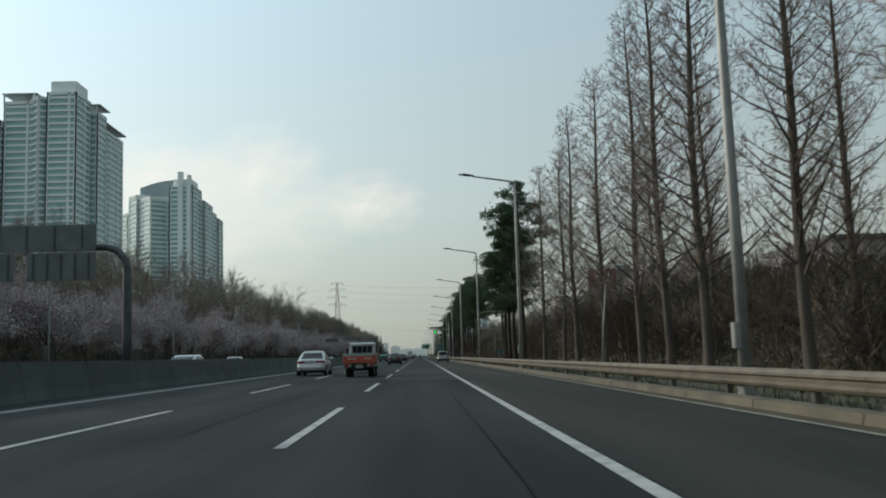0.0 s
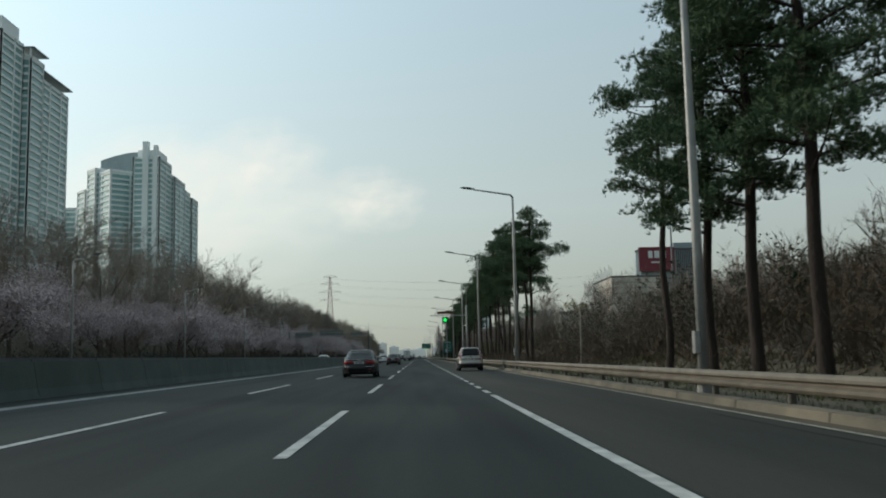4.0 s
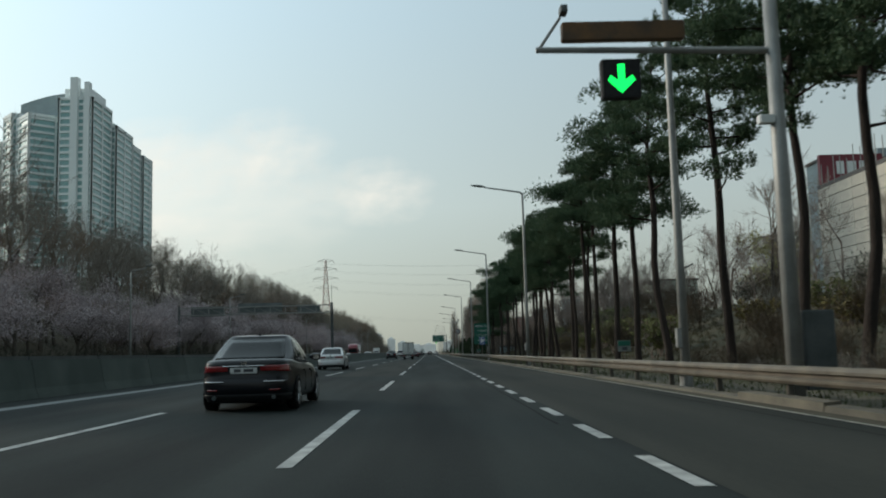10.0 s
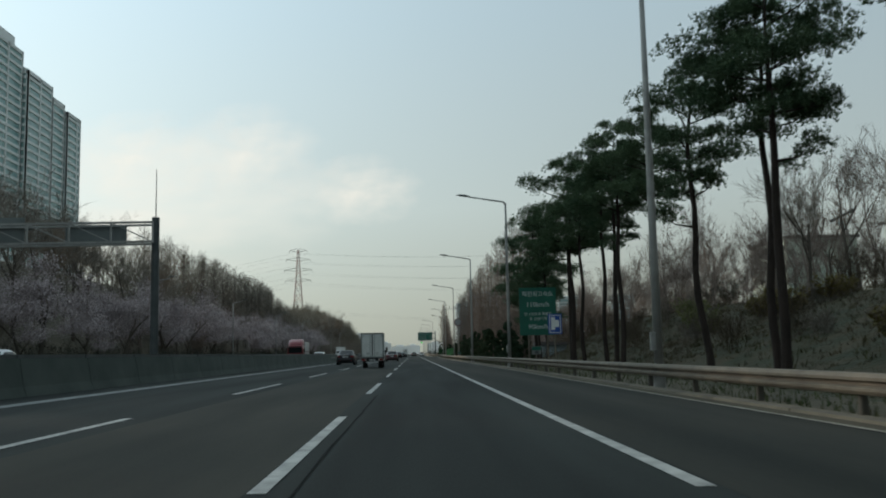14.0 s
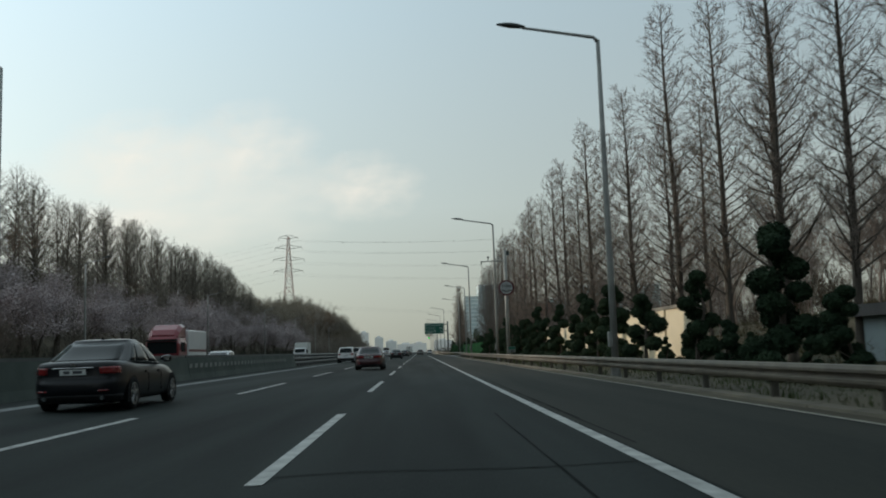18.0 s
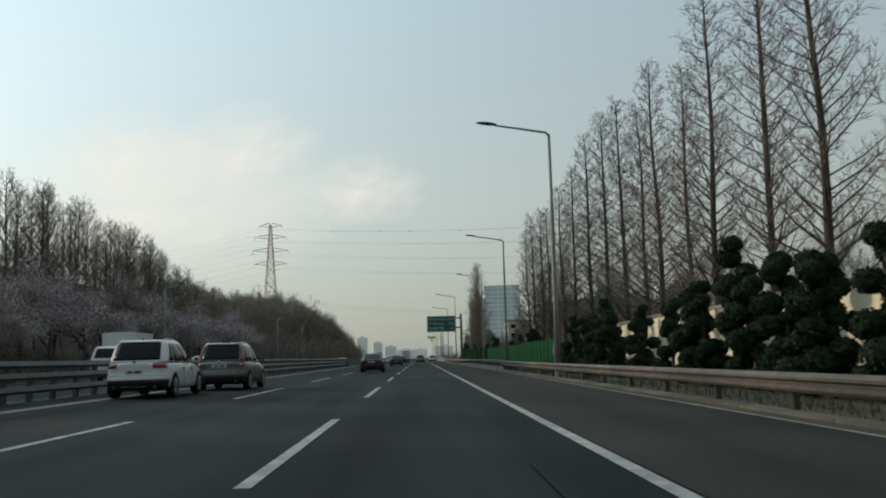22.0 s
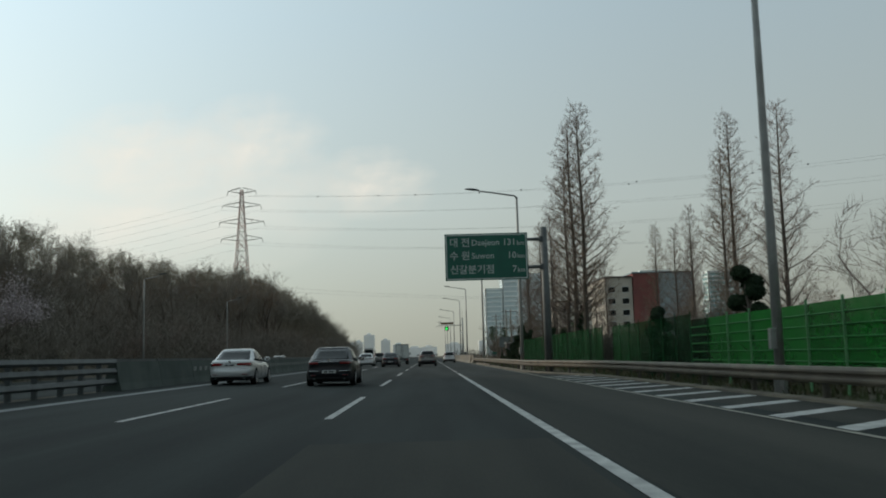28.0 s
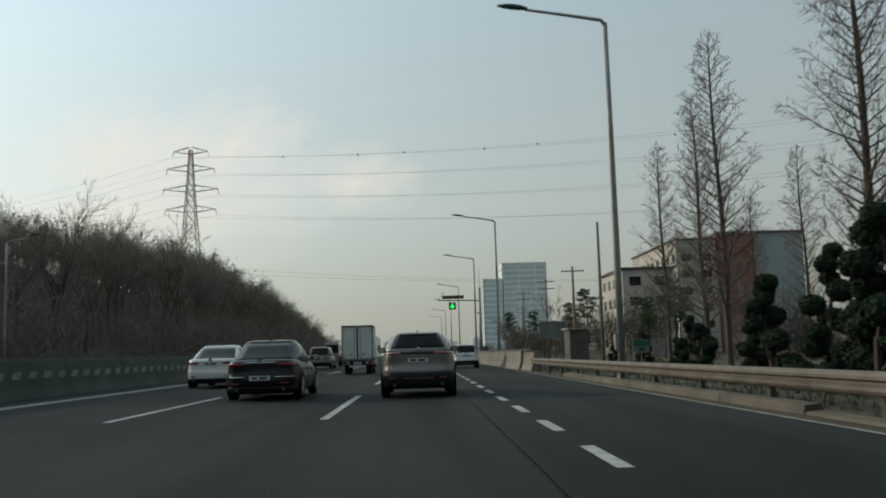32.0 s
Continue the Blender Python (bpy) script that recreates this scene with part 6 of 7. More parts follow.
part("post", Geo().path([(0, 0, 0.1), (0, 0, 0.55)], [0.05, 0.045], 8), SIGN_WHITE, dl)
part("reflector", Geo().path([(0, 0, 0.3), (0, 0, 0.5)], [0.065, 0.06], 10), TAIL_RED, dl)

# ---- pylons and power lines ----


ARMS = ((0.985, 6.0), (0.885, 8.3), (0.77, 9.6), (0.655, 8.8), (0.36, 8.4))


def pylon(x, y, H, base, lines=True):
    ob = thing("power_pylon", "red and white steel lattice power pylon on a wooded hill", "pylon", "pylons", at=pose(x, y, base))
    half = lambda z: 4.2 * (1 - z / H) ** 1.15 + 0.55
    levels = [0, 8, 15, 21, 27, 32, 37, 41.5, 45.5, 49.5, 53, 57, 60.5, 64]
    levels = [v * H / 64 for v in levels]
    for sx, sy in ((1, 1), (1, -1), (-1, 1), (-1, -1)):
        part("leg", Geo().path([(sx * half(z), sy * half(z), z) for z in levels], [0.18] * len(levels), 4), PYLON_RED, ob)
    for k in range(len(levels) - 1):
        a, b = levels[k], levels[k + 1]
        ha, hb2 = half(a), half(b)
        g = Geo()
        for s in (1, -1):
            g.tube((-ha, s * ha, a), (hb2, s * hb2, b), 0.12, 0.12, 3)
            g.tube((ha, s * ha, a), (-hb2, s * hb2, b), 0.12, 0.12, 3)
            g.tube((s * ha, -ha, a), (s * hb2, hb2, b), 0.12, 0.12, 3)
            g.tube((s * ha, ha, a), (s * hb2, -hb2, b), 0.12, 0.12, 3)
            g.tube((-hb2, s * hb2, b), (hb2, s * hb2, b), 0.12, 0.12, 3)
        tagged(part("bracing", g, PYLON_WHITE if k % 2 else PYLON_RED, ob), kind="stuff")
    for f, w in ARMS:
        z = f * H
        g = Geo()
        for s in (-1, 1):
            for yy in (-0.5, 0.5):
                g.tube((s * half(z), yy, z + 1.9), (s * w, 0, z + 0.5), 0.17, 0.13, 4)
                g.tube((s * half(z), yy, z - 0.5), (s * w, 0, z + 0.4), 0.17, 0.13, 4)
            for k in (0.35, 0.7):
                xx = s * (half(z) + (w - half(z)) * k)
                g.tube((xx, 0, z - 0.3 + 0.5 * k), (xx, 0, z + 1.8 - 1.1 * k), 0.1, 0.1, 3)
            g.tube((s * w, 0, z + 0.4), (s * (w + 0.4), 0, z - 1.5), 0.16, 0.12, 4)
        tagged(part("crossarm", g, PYLON_WHITE, ob), kind="stuff")
    return ob


PX, PY, PH, PB = -80.8, 902.0, 64.0, 12.0
pylon(PX, PY, PH, PB)
pylon(250, 773, 74, grade(250, 773))
pylon(-330, 1000, 62, grade(-330, 1000))
wires = thing("power_lines", "sagging high-voltage cables across the motorway", "power lines")
balls = []
for f, w in ARMS:
    for s in (-1, 1):
        for far, drop in (((250 + s * w, 773, f * 74 - 1.6), 9.0), ((-330 + s * w, 1000, grade(-330, 1000) + f * 62 - 1.6), 7.0)):
            a = Vector((PX + s * w, PY, PB + f * PH - 1.6))
            b = Vector(far)
            pts = [a.lerp(b, k / 24) - Vector((0, 0, 4 * drop * (k / 24) * (1 - k / 24))) for k in range(25)]
            part("cable", Geo().path(pts, [0.028] * 25, 4), WIRE, wires)
            if f > 0.95 and far[0] > 0:
                balls += [pts[k] for k in ((3, 6, 9, 12, 16) if s < 0 else (4, 7, 11, 14, 18))]
for p in balls:
    g = Geo()
    ico_core(g, p, 0.36, rnd, 1.0)
    part("marker_ball", g, DARK_STEEL, wires)


# ---- clouds, far off ----
def cloud_material():
    m = bpy.data.materials.new("cloud")
    m.use_nodes = True
    n, l = m.node_tree.nodes, m.node_tree.links
    n.clear()
    out, mix, tr, em = n.new("ShaderNodeOutputMaterial"), n.new("ShaderNodeMixShader"), n.new("ShaderNodeBsdfTransparent"), n.new("ShaderNodeEmission")
    em.inputs["Color"].default_value, em.inputs["Strength"].default_value = (1.0, 0.93, 0.81, 1), 0.93
    tc, nz, gr, mp = n.new("ShaderNodeTexCoord"), n.new("ShaderNodeTexNoise"), n.new("ShaderNodeTexGradient"), n.new("ShaderNodeMapping")
    gr.gradient_type = "SPHERICAL"
    mp.inputs["Scale"].default_value = (1 / 100, 1 / 100, 1 / 100)
    l.new(tc.outputs["Object"], mp.inputs[0])
    l.new(mp.outputs[0], gr.inputs[0])
    nz.inputs["Scale"].default_value, nz.inputs["Detail"].default_value = 3.2, 5
    l.new(mp.outputs[0], nz.inputs["Vector"])
    mu, ra = n.new("ShaderNodeMath"), n.new("ShaderNodeMapRange")
    mu.operation = "MULTIPLY"
    l.new(gr.outputs["Fac"], mu.inputs[0])
    l.new(nz.outputs["Fac"], mu.inputs[1])
    ra.inputs["From Min"].default_value, ra.inputs["From Max"].default_value, ra.inputs["To Max"].default_value = 0.10, 0.66, 0.70
    l.new(mu.outputs[0], ra.inputs[0])
    l.new(ra.outputs[0], mix.inputs[0])
    l.new(tr.outputs[0], mix.inputs[1])
    l.new(em.outputs[0], mix.inputs[2])
    l.new(mix.outputs[0], out.inputs[0])
    return m


CLOUD = cloud_material()
for x, y, z, sx, sz in ((-1330, 4600, 985, 5.4, 2.9), (-800, 4625, 1000, 4.8, 3.2), (-260, 4640, 800, 4.2, 2.4), (-1300, 4660, 720, 13.0, 5.0)):
    g = Geo()
    g.v = [(100 * math.cos(6.28318 * k / 40), 0, 100 * math.sin(6.28318 * k / 40)) for k in range(40)]
    g.f = [tuple(range(40))]
    ob = tagged(part("cloud_backdrop", g, CLOUD), "faint pale morning cloud", "cloud", kind="structure")
    ob.matrix_basis = pose(x, y, z) @ Matrix.Diagonal((sx, 1, sz, 1))
    ob.visible_shadow = False


# ---- vehicles ----
def wheel(parent, x, y, R=0.33, W=0.21, rim=ALLOY, spokes=5, side=1):
    """A wheel standing on the ground, its outer face towards side."""
    tyre = part("wheel", Geo().loft([[(x + side * dx, y + math.cos(6.28318 * k / 28) * rr, R + math.sin(6.28318 * k / 28) * rr) for k in range(28)]
                                     for dx, rr in ((-W, R * 0.7), (-W, R * 0.93), (-W * 0.85, R), (-W * 0.15, R), (0, R * 0.94), (0.005, R * 0.74), (-0.02, R * 0.66), (-0.06, R * 0.62))], False), RUBBER, parent, smooth=True)
    g = Geo()
    n = 28
    g.loft([[(x + side * dx, y + math.cos(6.28318 * k / n) * rr, R + math.sin(6.28318 * k / n) * rr) for k in range(n)]
            for dx, rr in ((-0.012, R * 0.72), (0.004, R * 0.7), (0.0, R * 0.64), (-0.05, R * 0.62), (-0.06, 0.02))])
    for s in range(spokes):
        a = 6.28318 * s / spokes + 0.3
        ca, sa = math.cos(a), math.sin(a)
        w0, w1 = R * 0.13, R * 0.08
        ring = []
        for rr, w in ((R * 0.1, w0), (R * 0.68, w1)):
            cy, cz = y + ca * rr, R + sa * rr
            ring.append([(x + side * -0.03, cy - sa * w, cz + ca * w), (x + side * 0.006, cy - sa * w * 0.7, cz + ca * w * 0.7),
                         (x + side * 0.006, cy + sa * w * 0.7, cz - ca * w * 0.7), (x + side * -0.03, cy + sa * w, cz - ca * w)])
        g.loft(ring, True)
    g.tube((x - side * 0.03, y, R), (x + side * 0.012, y, R), R * 0.17, R * 0.12, 12, True)
    part("rim", g, rim, tyre)
    return tyre


def arch(parent, x, y, R, side, material=BLACK):
    """The dark wheel housing, a shallow half-round recess lip."""
    n = 16
    outer = [(x + side * 0.004, y + math.cos(math.pi * k / n) * R * 1.14, R + math.sin(math.pi * k / n) * R * 1.14) for k in range(n + 1)]
    outer = [(x + side * 0.004, y + R * 1.14, R * 0.45)] + outer + [(x + side * 0.004, y - R * 1.14, R * 0.45)]
    g = Geo()
    g.v = [(x + side * 0.004, y, R * 0.9)] + outer
    g.f = [(0, k, k + 1) for k in range(1, len(outer))]
    return part("wheel_arch", g, material, parent)


def plate(parent, y, z, material=PLATE, w=0.52, h=0.11):
    p = part("number_plate", Geo().cbox((0, y, z), (w, 0.015, h), 0.006), material, parent, "pale number plate with dark bars")
    g = Geo()
    for x0, x1 in ((-0.40, -0.12), (0.0, 0.4)):
        g.box(x0 * w * 0.9, y - 0.012, z - h * 0.28, x1 * w * 0.9, y - 0.0085, z + h * 0.28)
    part("plate_bar", g, INK if material is PLATE else SIGN_WHITE, p)


def patch(quad, thick=0.006):
    """A thin panel through four corner points, subdivided and set proud along its normal."""
    a, b, c, d = [Vector(p) for p in quad]
    n = (b - a).cross(d - a).normalized() * thick
    g = Geo()
    return g.loft([[a, b, c, d], [a + n, b + n, c + n, d + n]], True)


def squircle(a, n=6.0):
    return max(0.0, 1 - abs(a) ** n) ** (1 / n)


XF = (-0.88, -0.8, -0.65, -0.4, -0.13, 0.13, 0.4, 0.65, 0.8, 0.88)
YF = (-0.88, -0.82, -0.74, -0.64, -0.5, -0.34, -0.16, 0.0, 0.16, 0.34, 0.5, 0.64, 0.74, 0.82, 0.88)


def plan_ring(w, ya, yb):
    """A rounded outline in plan, from the tail's left corner round anticlockwise."""
    yc, ly = (ya + yb) / 2, (yb - ya) / 2
    return [(a * w, yc - ly * squircle(a)) for a in XF] + [(w * squircle(b), yc + ly * b) for b in YF] + \
           [(a * w, yc + ly * squircle(a)) for a in reversed(XF)] + [(-w * squircle(b), yc + ly * b) for b in reversed(YF)]


def curve(table, v):
    """Linear interpolation in a short table of pairs."""
    for (a, p), (b, q) in zip(table, table[1:]):
        if v <= b:
            return p + (q - p) * max(0, (v - a) / (b - a))
    return table[-1][1]


def shell(fn, nu, nv, name, material, parent, out=0.008, depth=0.02, label=""):
    """A thin curved panel over a surface fn(u, v, grow), with turned-in edges."""
    g = Geo()
    g.v = [tuple(fn(i / nu, j / nv, out)) for j in range(nv + 1) for i in range(nu + 1)]
    g.f = [(j * (nu + 1) + i, j * (nu + 1) + i + 1, (j + 1) * (nu + 1) + i + 1, (j + 1) * (nu + 1) + i) for j in range(nv) for i in range(nu)]
    rim = [(i, 0) for i in range(nu)] + [(nu, j) for j in range(nv)] + [(nu - i, nv) for i in range(nu)] + [(0, nv - j) for j in range(nv)]
    k = len(g.v)
    g.v += [tuple(fn(i / nu, j / nv, -depth)) for i, j in rim]
    for m, (i, j) in enumerate(rim):
        m2 = (m + 1) % len(rim)
        i2, j2 = rim[m2]
        g.f.append((j * (nu + 1) + i, k + m, k + m2, j2 * (nu + 1) + i2))
    return part(name, g, material, parent, label, True)


def car(label, paint, kind="sedan", L=4.85, W=1.84, H=1.47, R=0.33, lit=False, tail="wide", name=None, clad=False, plate_m=PLATE, roof_rails=False, tail_z=None, lift=0.0, taper=None,
        bumper_top=None, accents=False, plate_z=None):
    """A car whose tail stands at y = 0 and whose nose points along y."""
    ob = thing(name or ("suv" if kind == "suv" else "sedan"), label, "car", "traffic")
    w, suv = W / 2, kind == "suv"
    low = 0.27 if suv else 0.22
    deck = (1.04 if suv else 1.02) + lift
    belt = (1.02 if suv else 0.94) + lift * 0.7
    tail_z = tail_z or (0.95 if suv else 0.84)
    tops = ((0, deck), (0.9, deck - 0.01), (1.5, belt + 0.02), (L - 1.7, belt - 0.02), (L - 1.1, belt - 0.06), (L - 0.3, 0.74 if not suv else 0.92), (L, 0.66 if not suv else 0.84))
    rear = ((0.0, 0.15), (0.1, 0.055), (0.25, 0.0), (0.42, 0.0), (0.5, 0.012), (0.56, 0.045), (0.75, 0.055), (0.9, 0.05), (0.96, 0.075), (1.0, 0.14))
    wide = ((0.0, 0.93), (0.1, 0.972), (0.3, 0.995), (0.5, 1.0), (0.75, 0.985), (0.9, 0.955), (0.97, 0.93), (1.0, 0.89))
    nose = ((0.0, 0.2), (0.2, 0.03), (0.5, 0.0), (0.75, 0.1), (1.0, 0.5))
    dims = lambda f, grow: (w * curve(wide, f) + grow, curve(rear, f) - grow, L - curve(nose, f) + grow)

    def level(f, grow=0.0):
        return [(x, y, low + f * (curve(tops, y) - low)) for x, y in plan_ring(*dims(f, grow))]

    def skin(t, z, grow):
        """A point of the lower body: t from pi/2 at the tail's middle to 0 and below 0 past the side's middle; the sign of t picks no side."""
        f = (z - low) / (deck - low)
        ww, ya, yb = dims(f, grow)
        ly = (yb - ya) / 2
        return Vector((ww * math.cos(t) ** (1 / 3), (ya + yb) / 2 - ly * math.sin(t) ** (1 / 3), z))

    fs = (0.0, 0.05, 0.1, 0.17, 0.25, 0.34, 0.42, 0.5, 0.56, 0.65, 0.75, 0.84, 0.9, 0.95, 0.98, 1.0)
    g = Geo().loft([[(x * 0.8, L / 2 + (y - L / 2) * 0.95, low - 0.03) for x, y, z in level(0)]] + [level(f) for f in fs] +
                   [[(x * s, L / 2 + (y - L / 2) * (0.5 + 0.5 * s), z + d) for x, y, z in level(1.0)] for s, d in ((0.93, 0.008), (0.75, 0.016), (0.4, 0.024))], True)
    body = part("body", g, paint, ob, smooth=True)

    # cabin above the belt
    yb0, yt0, yt1, yb1 = (0.13, 0.54, L - 2.4, L - 1.25) if suv else (0.50, 1.50, L - 2.45, L - 1.35)
    zt, zb, zr = H - 0.055, belt - 0.03, deck - 0.02
    wt, wb = w * (taper or (0.77 if suv else 0.70)), w * 0.925

    def cab_dims(f, grow):
        turn_in = max(0.0, (f - 0.90) / 0.10) ** 2
        return wb + (wt - wb) * f ** 1.5 + grow - 0.03 * turn_in, yb0 + (yt0 - yb0) * f ** (1.25 if suv else 1.1) - grow + 0.04 * turn_in, yb1 + (yt1 - yb1) * f ** 1.15 + grow - 0.04 * turn_in

    def cab_z(f, y):
        base = zr + (zb - zr) * min(max((y - yb0) / (yb1 - yb0), 0), 1)
        crown = (0.05 if suv else 0.075) * (1 - ((y - (yt0 + yt1) / 2) / (yt1 - yt0)) ** 2) - (0.02 if suv else 0.03)
        return base + (zt + crown - base) * f

    def cab_level(f):
        return [(x, y, cab_z(f, y)) for x, y in plan_ring(*cab_dims(f, 0))]

    top = cab_level(1.0)
    cy = (yt0 + yt1) / 2
    part("cabin", Geo().loft([cab_level(f) for f in (0, 0.12, 0.25, 0.4, 0.55, 0.7, 0.82, 0.92, 1.0)] +
                             [[(x * s, cy + (y - cy) * s, z + d) for x, y, z in top] for s, d in ((0.975, 0.02), (0.93, 0.034), (0.8, 0.045), (0.5, 0.054), (0.2, 0.056))], True), paint, ob, smooth=True)

    def on_end(a, f, grow, end=-1):
        ww, ya, yb = cab_dims(f, grow)
        y = (ya + yb) / 2 + end * (yb - ya) / 2 * squircle(a)
        return Vector((a * ww, y, cab_z(f, y) + grow * 0.4))

    def on_side(s, b, f, grow):
        ww, ya, yb = cab_dims(f, grow)
        y = (ya + yb) / 2 + (yb - ya) / 2 * b
        return Vector((s * ww * squircle(b), y, cab_z(f, y) + grow * 0.3))

    lo, hi = (0.14 if not lift else 0.2, 0.93) if suv else (0.07, 0.95)
    edge = 0.83 if suv else 0.86
    shell(lambda u, v, gr: on_end((2 * u - 1) * (edge - 0.05 * (1 - v)), lo + (hi - lo) * v, gr), 10, 6, "rear_window", CAR_GLASS, ob, 0.006)
    shell(lambda u, v, gr: on_end((1 - 2 * u) * 0.86, 0.06 + 0.88 * v, gr, 1), 8, 5, "windscreen", CAR_GLASS, ob, 0.006)
    cuts = ((-0.74, -0.42, 0.13), (-0.38, 0.16, 0.0), (0.20, 0.80, -0.10)) if suv else ((-0.72, -0.50, 0.10), (-0.46, 0.14, 0.0), (0.18, 0.80, -0.06))
    for s in (-1, 1):
        for k, (a, b, lean) in enumerate(cuts):
            a1, b1 = (a + lean, b) if k == 0 else ((a, b) if k == 1 else (a, b + lean))
            shell(lambda u, v, gr: on_side(s, (a + (a1 - a) * v) * (1 - u) + (b + (b1 - b) * v) * u if s > 0 else (a + (a1 - a) * v) * u + (b + (b1 - b) * v) * (1 - u), 0.09 + 0.80 * v, gr), 6, 5,
                  "side_window", CAR_GLASS, ob, 0.006)
        g = Geo()
        pts = [on_side(s, b, 0.05, 0.012) for b in (-0.78, -0.5, -0.2, 0.1, 0.4, 0.7, 0.82)]
        part("belt_trim", g.path(pts, [0.011] * len(pts), 4), CHROME if not clad else BLACK, ob)
        for yy in (0.42 * L, 0.62 * L):
            part("door_seam", Geo().box(min(s * w * 0.97, s * w * 1.0015), yy - 0.005, low + 0.12, max(s * w * 0.97, s * w * 1.0015), yy + 0.005, belt - 0.2), BLACK, body)
        for yy in (0.40 * L - 0.06, 0.585 * L):
            part("door_handle", Geo().cbox((s * (w * 0.99 + 0.012), yy, belt - 0.17), (0.035, 0.2, 0.035), 0.01), CHROME if suv else paint, body)
        m = part("mirror", Geo().loft([[(s * (w * 0.93 + xx), yb1 - 0.32 + dy * k, belt + 0.1 + dz * k) for dy, dz in ((-0.07, -0.06), (-0.07, 0.06), (0.0, 0.085), (0.07, 0.05), (0.07, -0.05), (0.0, -0.08))]
                                      for xx, k in ((0.0, 0.4), (0.06, 0.7), (0.09, 1.0), (0.2, 1.0), (0.25, 0.75))], True), BLACK if clad else paint, ob)
        part("mirror_glass", Geo().box(s * (w * 0.93 + 0.155) - 0.06, yb1 - 0.396, belt + 0.05, s * (w * 0.93 + 0.155) + 0.06, yb1 - 0.391, belt + 0.15), CHROME, m)
        for yy in (0.205 * L, L - 0.19 * L):
            arch(ob, s * w * 0.992, yy, R, s)
            wheel(ob, s * (w * 0.995 + 0.014), yy, R, 0.22, ALLOY, 5 if not suv else 10, s)
        if clad:
            part("sill_cladding", Geo().cbox((s * (w * 0.98), L * 0.5, low + 0.05), (0.06, L * 0.42, 0.17), 0.02), BLACK, ob)
        red = TAIL_LIT if lit else TAIL_RED
        flip = lambda p: Vector((s * p.x, p.y, p.z))
        turn = (lambda u: u) if s > 0 else (lambda u: 1 - u)
        if tail == "tall":
            part_a = shell(lambda u, v, gr: flip(skin(1.05 - (0.25 + 0.1 * v) * 1.6 * turn(u) + 0.1 * (1 - v), deck - 0.16 + 0.14 * v, gr)), 6, 3, "tail_light", red, ob, 0.014)

            def column(u, v, gr):
                f = 0.02 + 0.9 * v
                a, b = on_end(0.85 + 0.02 * v, f, gr), on_side(1, -0.84 + 0.06 * (1 - v), f, gr)
                return flip(a.lerp(b, turn(u)) + Vector((gr, -gr, 0)) * 0.8)
            shell(column, 4, 6, "light_column", red, part_a, 0.012)
            shell(lambda u, v, gr: flip(skin(1.08 - 0.2 * turn(u), deck - 0.15 + 0.07 * v, gr)), 3, 2, "reverse_lens", LAMP_CLEAR, part_a, 0.02)
        elif tail == "slim":
            shell(lambda u, v, gr: flip(skin(1.47 - 0.78 * turn(u), tail_z - 0.045 + 0.09 * v - 0.02 * (1 - turn(u)) * (v - 0.5), gr)), 10, 3, "tail_light", red, ob, 0.010)
        elif tail == "wide":
            shell(lambda u, v, gr: flip(skin(1.53 - 0.86 * turn(u), tail_z - 0.07 + 0.03 * (1 - turn(u)) + (0.14 - 0.04 * (1 - turn(u))) * v, gr)), 10, 4, "tail_light", red, ob, 0.012)
        else:
            shell(lambda u, v, gr: flip(skin(1.38 - 0.72 * turn(u), tail_z - 0.07 + 0.14 * v, gr)), 8, 4, "tail_light", red, ob, 0.012)
        part("exhaust", Geo().path([(s * w * 0.62, 0.03, low + 0.07), (s * w * 0.62, 0.25, low + 0.07)], [0.042, 0.042], 10), DARK_STEEL, ob)
        shell(lambda u, v, gr: flip(skin(1.40 - 0.28 * turn(u), (0.49 if suv else 0.42) + 0.03 * v, gr)), 4, 1, "reflector", TAIL_RED, ob, 0.016)
        part("headlight", Geo().cbox((s * w * 0.62, L - 0.3, 0.66), (0.36, 0.22, 0.13), 0.03), LAMP_CLEAR, ob)
        if accents:
            shell(lambda u, v, gr: flip(skin(1.50 - 0.62 * turn(u), 0.585 + 0.02 * v, gr)), 8, 1, "bumper_trim", CHROME, ob, 0.012)
        if roof_rails:
            pts = [on_side(s, b, 1.0, -0.06) + Vector((0, 0, d)) for b, d in ((-0.8, 0.03), (-0.7, 0.075), (-0.2, 0.08), (0.3, 0.08), (0.7, 0.07), (0.8, 0.02))]
            part("roof_rail", Geo().path(pts, [0.018] * 6, 6), ALLOY, ob)
    # dark lower bumper, boot seam, plate, antenna
    bt = bumper_top or (0.56 if suv else 0.36)
    wrap = lambda u, z, gr: (lambda t, s: Vector((s * skin(t, z, gr).x, skin(t, z, gr).y, z)))(0.55 + (1.5707 - 0.55) * (1 - abs(2 * u - 1)), 1 if u > 0.5 else -1)
    shell(lambda u, v, gr: wrap(u, low - 0.01 + (bt - low) * v, gr), 24, 4, "lower_bumper", BLACK, ob, 0.008)
    shell(lambda u, v, gr: wrap(0.24 + 0.52 * u, 0.664 + 0.008 * v, gr), 16, 1, "boot_seam", BLACK, ob, 0.003)
    if tail == "slim" and suv:
        shell(lambda u, v, gr: wrap(0.44 + 0.12 * u, tail_z - 0.04 + 0.08 * v, gr), 8, 2, "light_bar", BLACK, ob, 0.008)
    else:
        shell(lambda u, v, gr: wrap(0.455 + 0.09 * u, tail_z + (0.045 if not suv else 0.035) + 0.022 * v, gr), 8, 1, "trunk_trim", CHROME, ob, 0.014)
    part("emblem", Geo().cbox((0, 0.045, tail_z + 0.11), (0.11, 0.03, 0.07), 0.01), CHROME, ob)
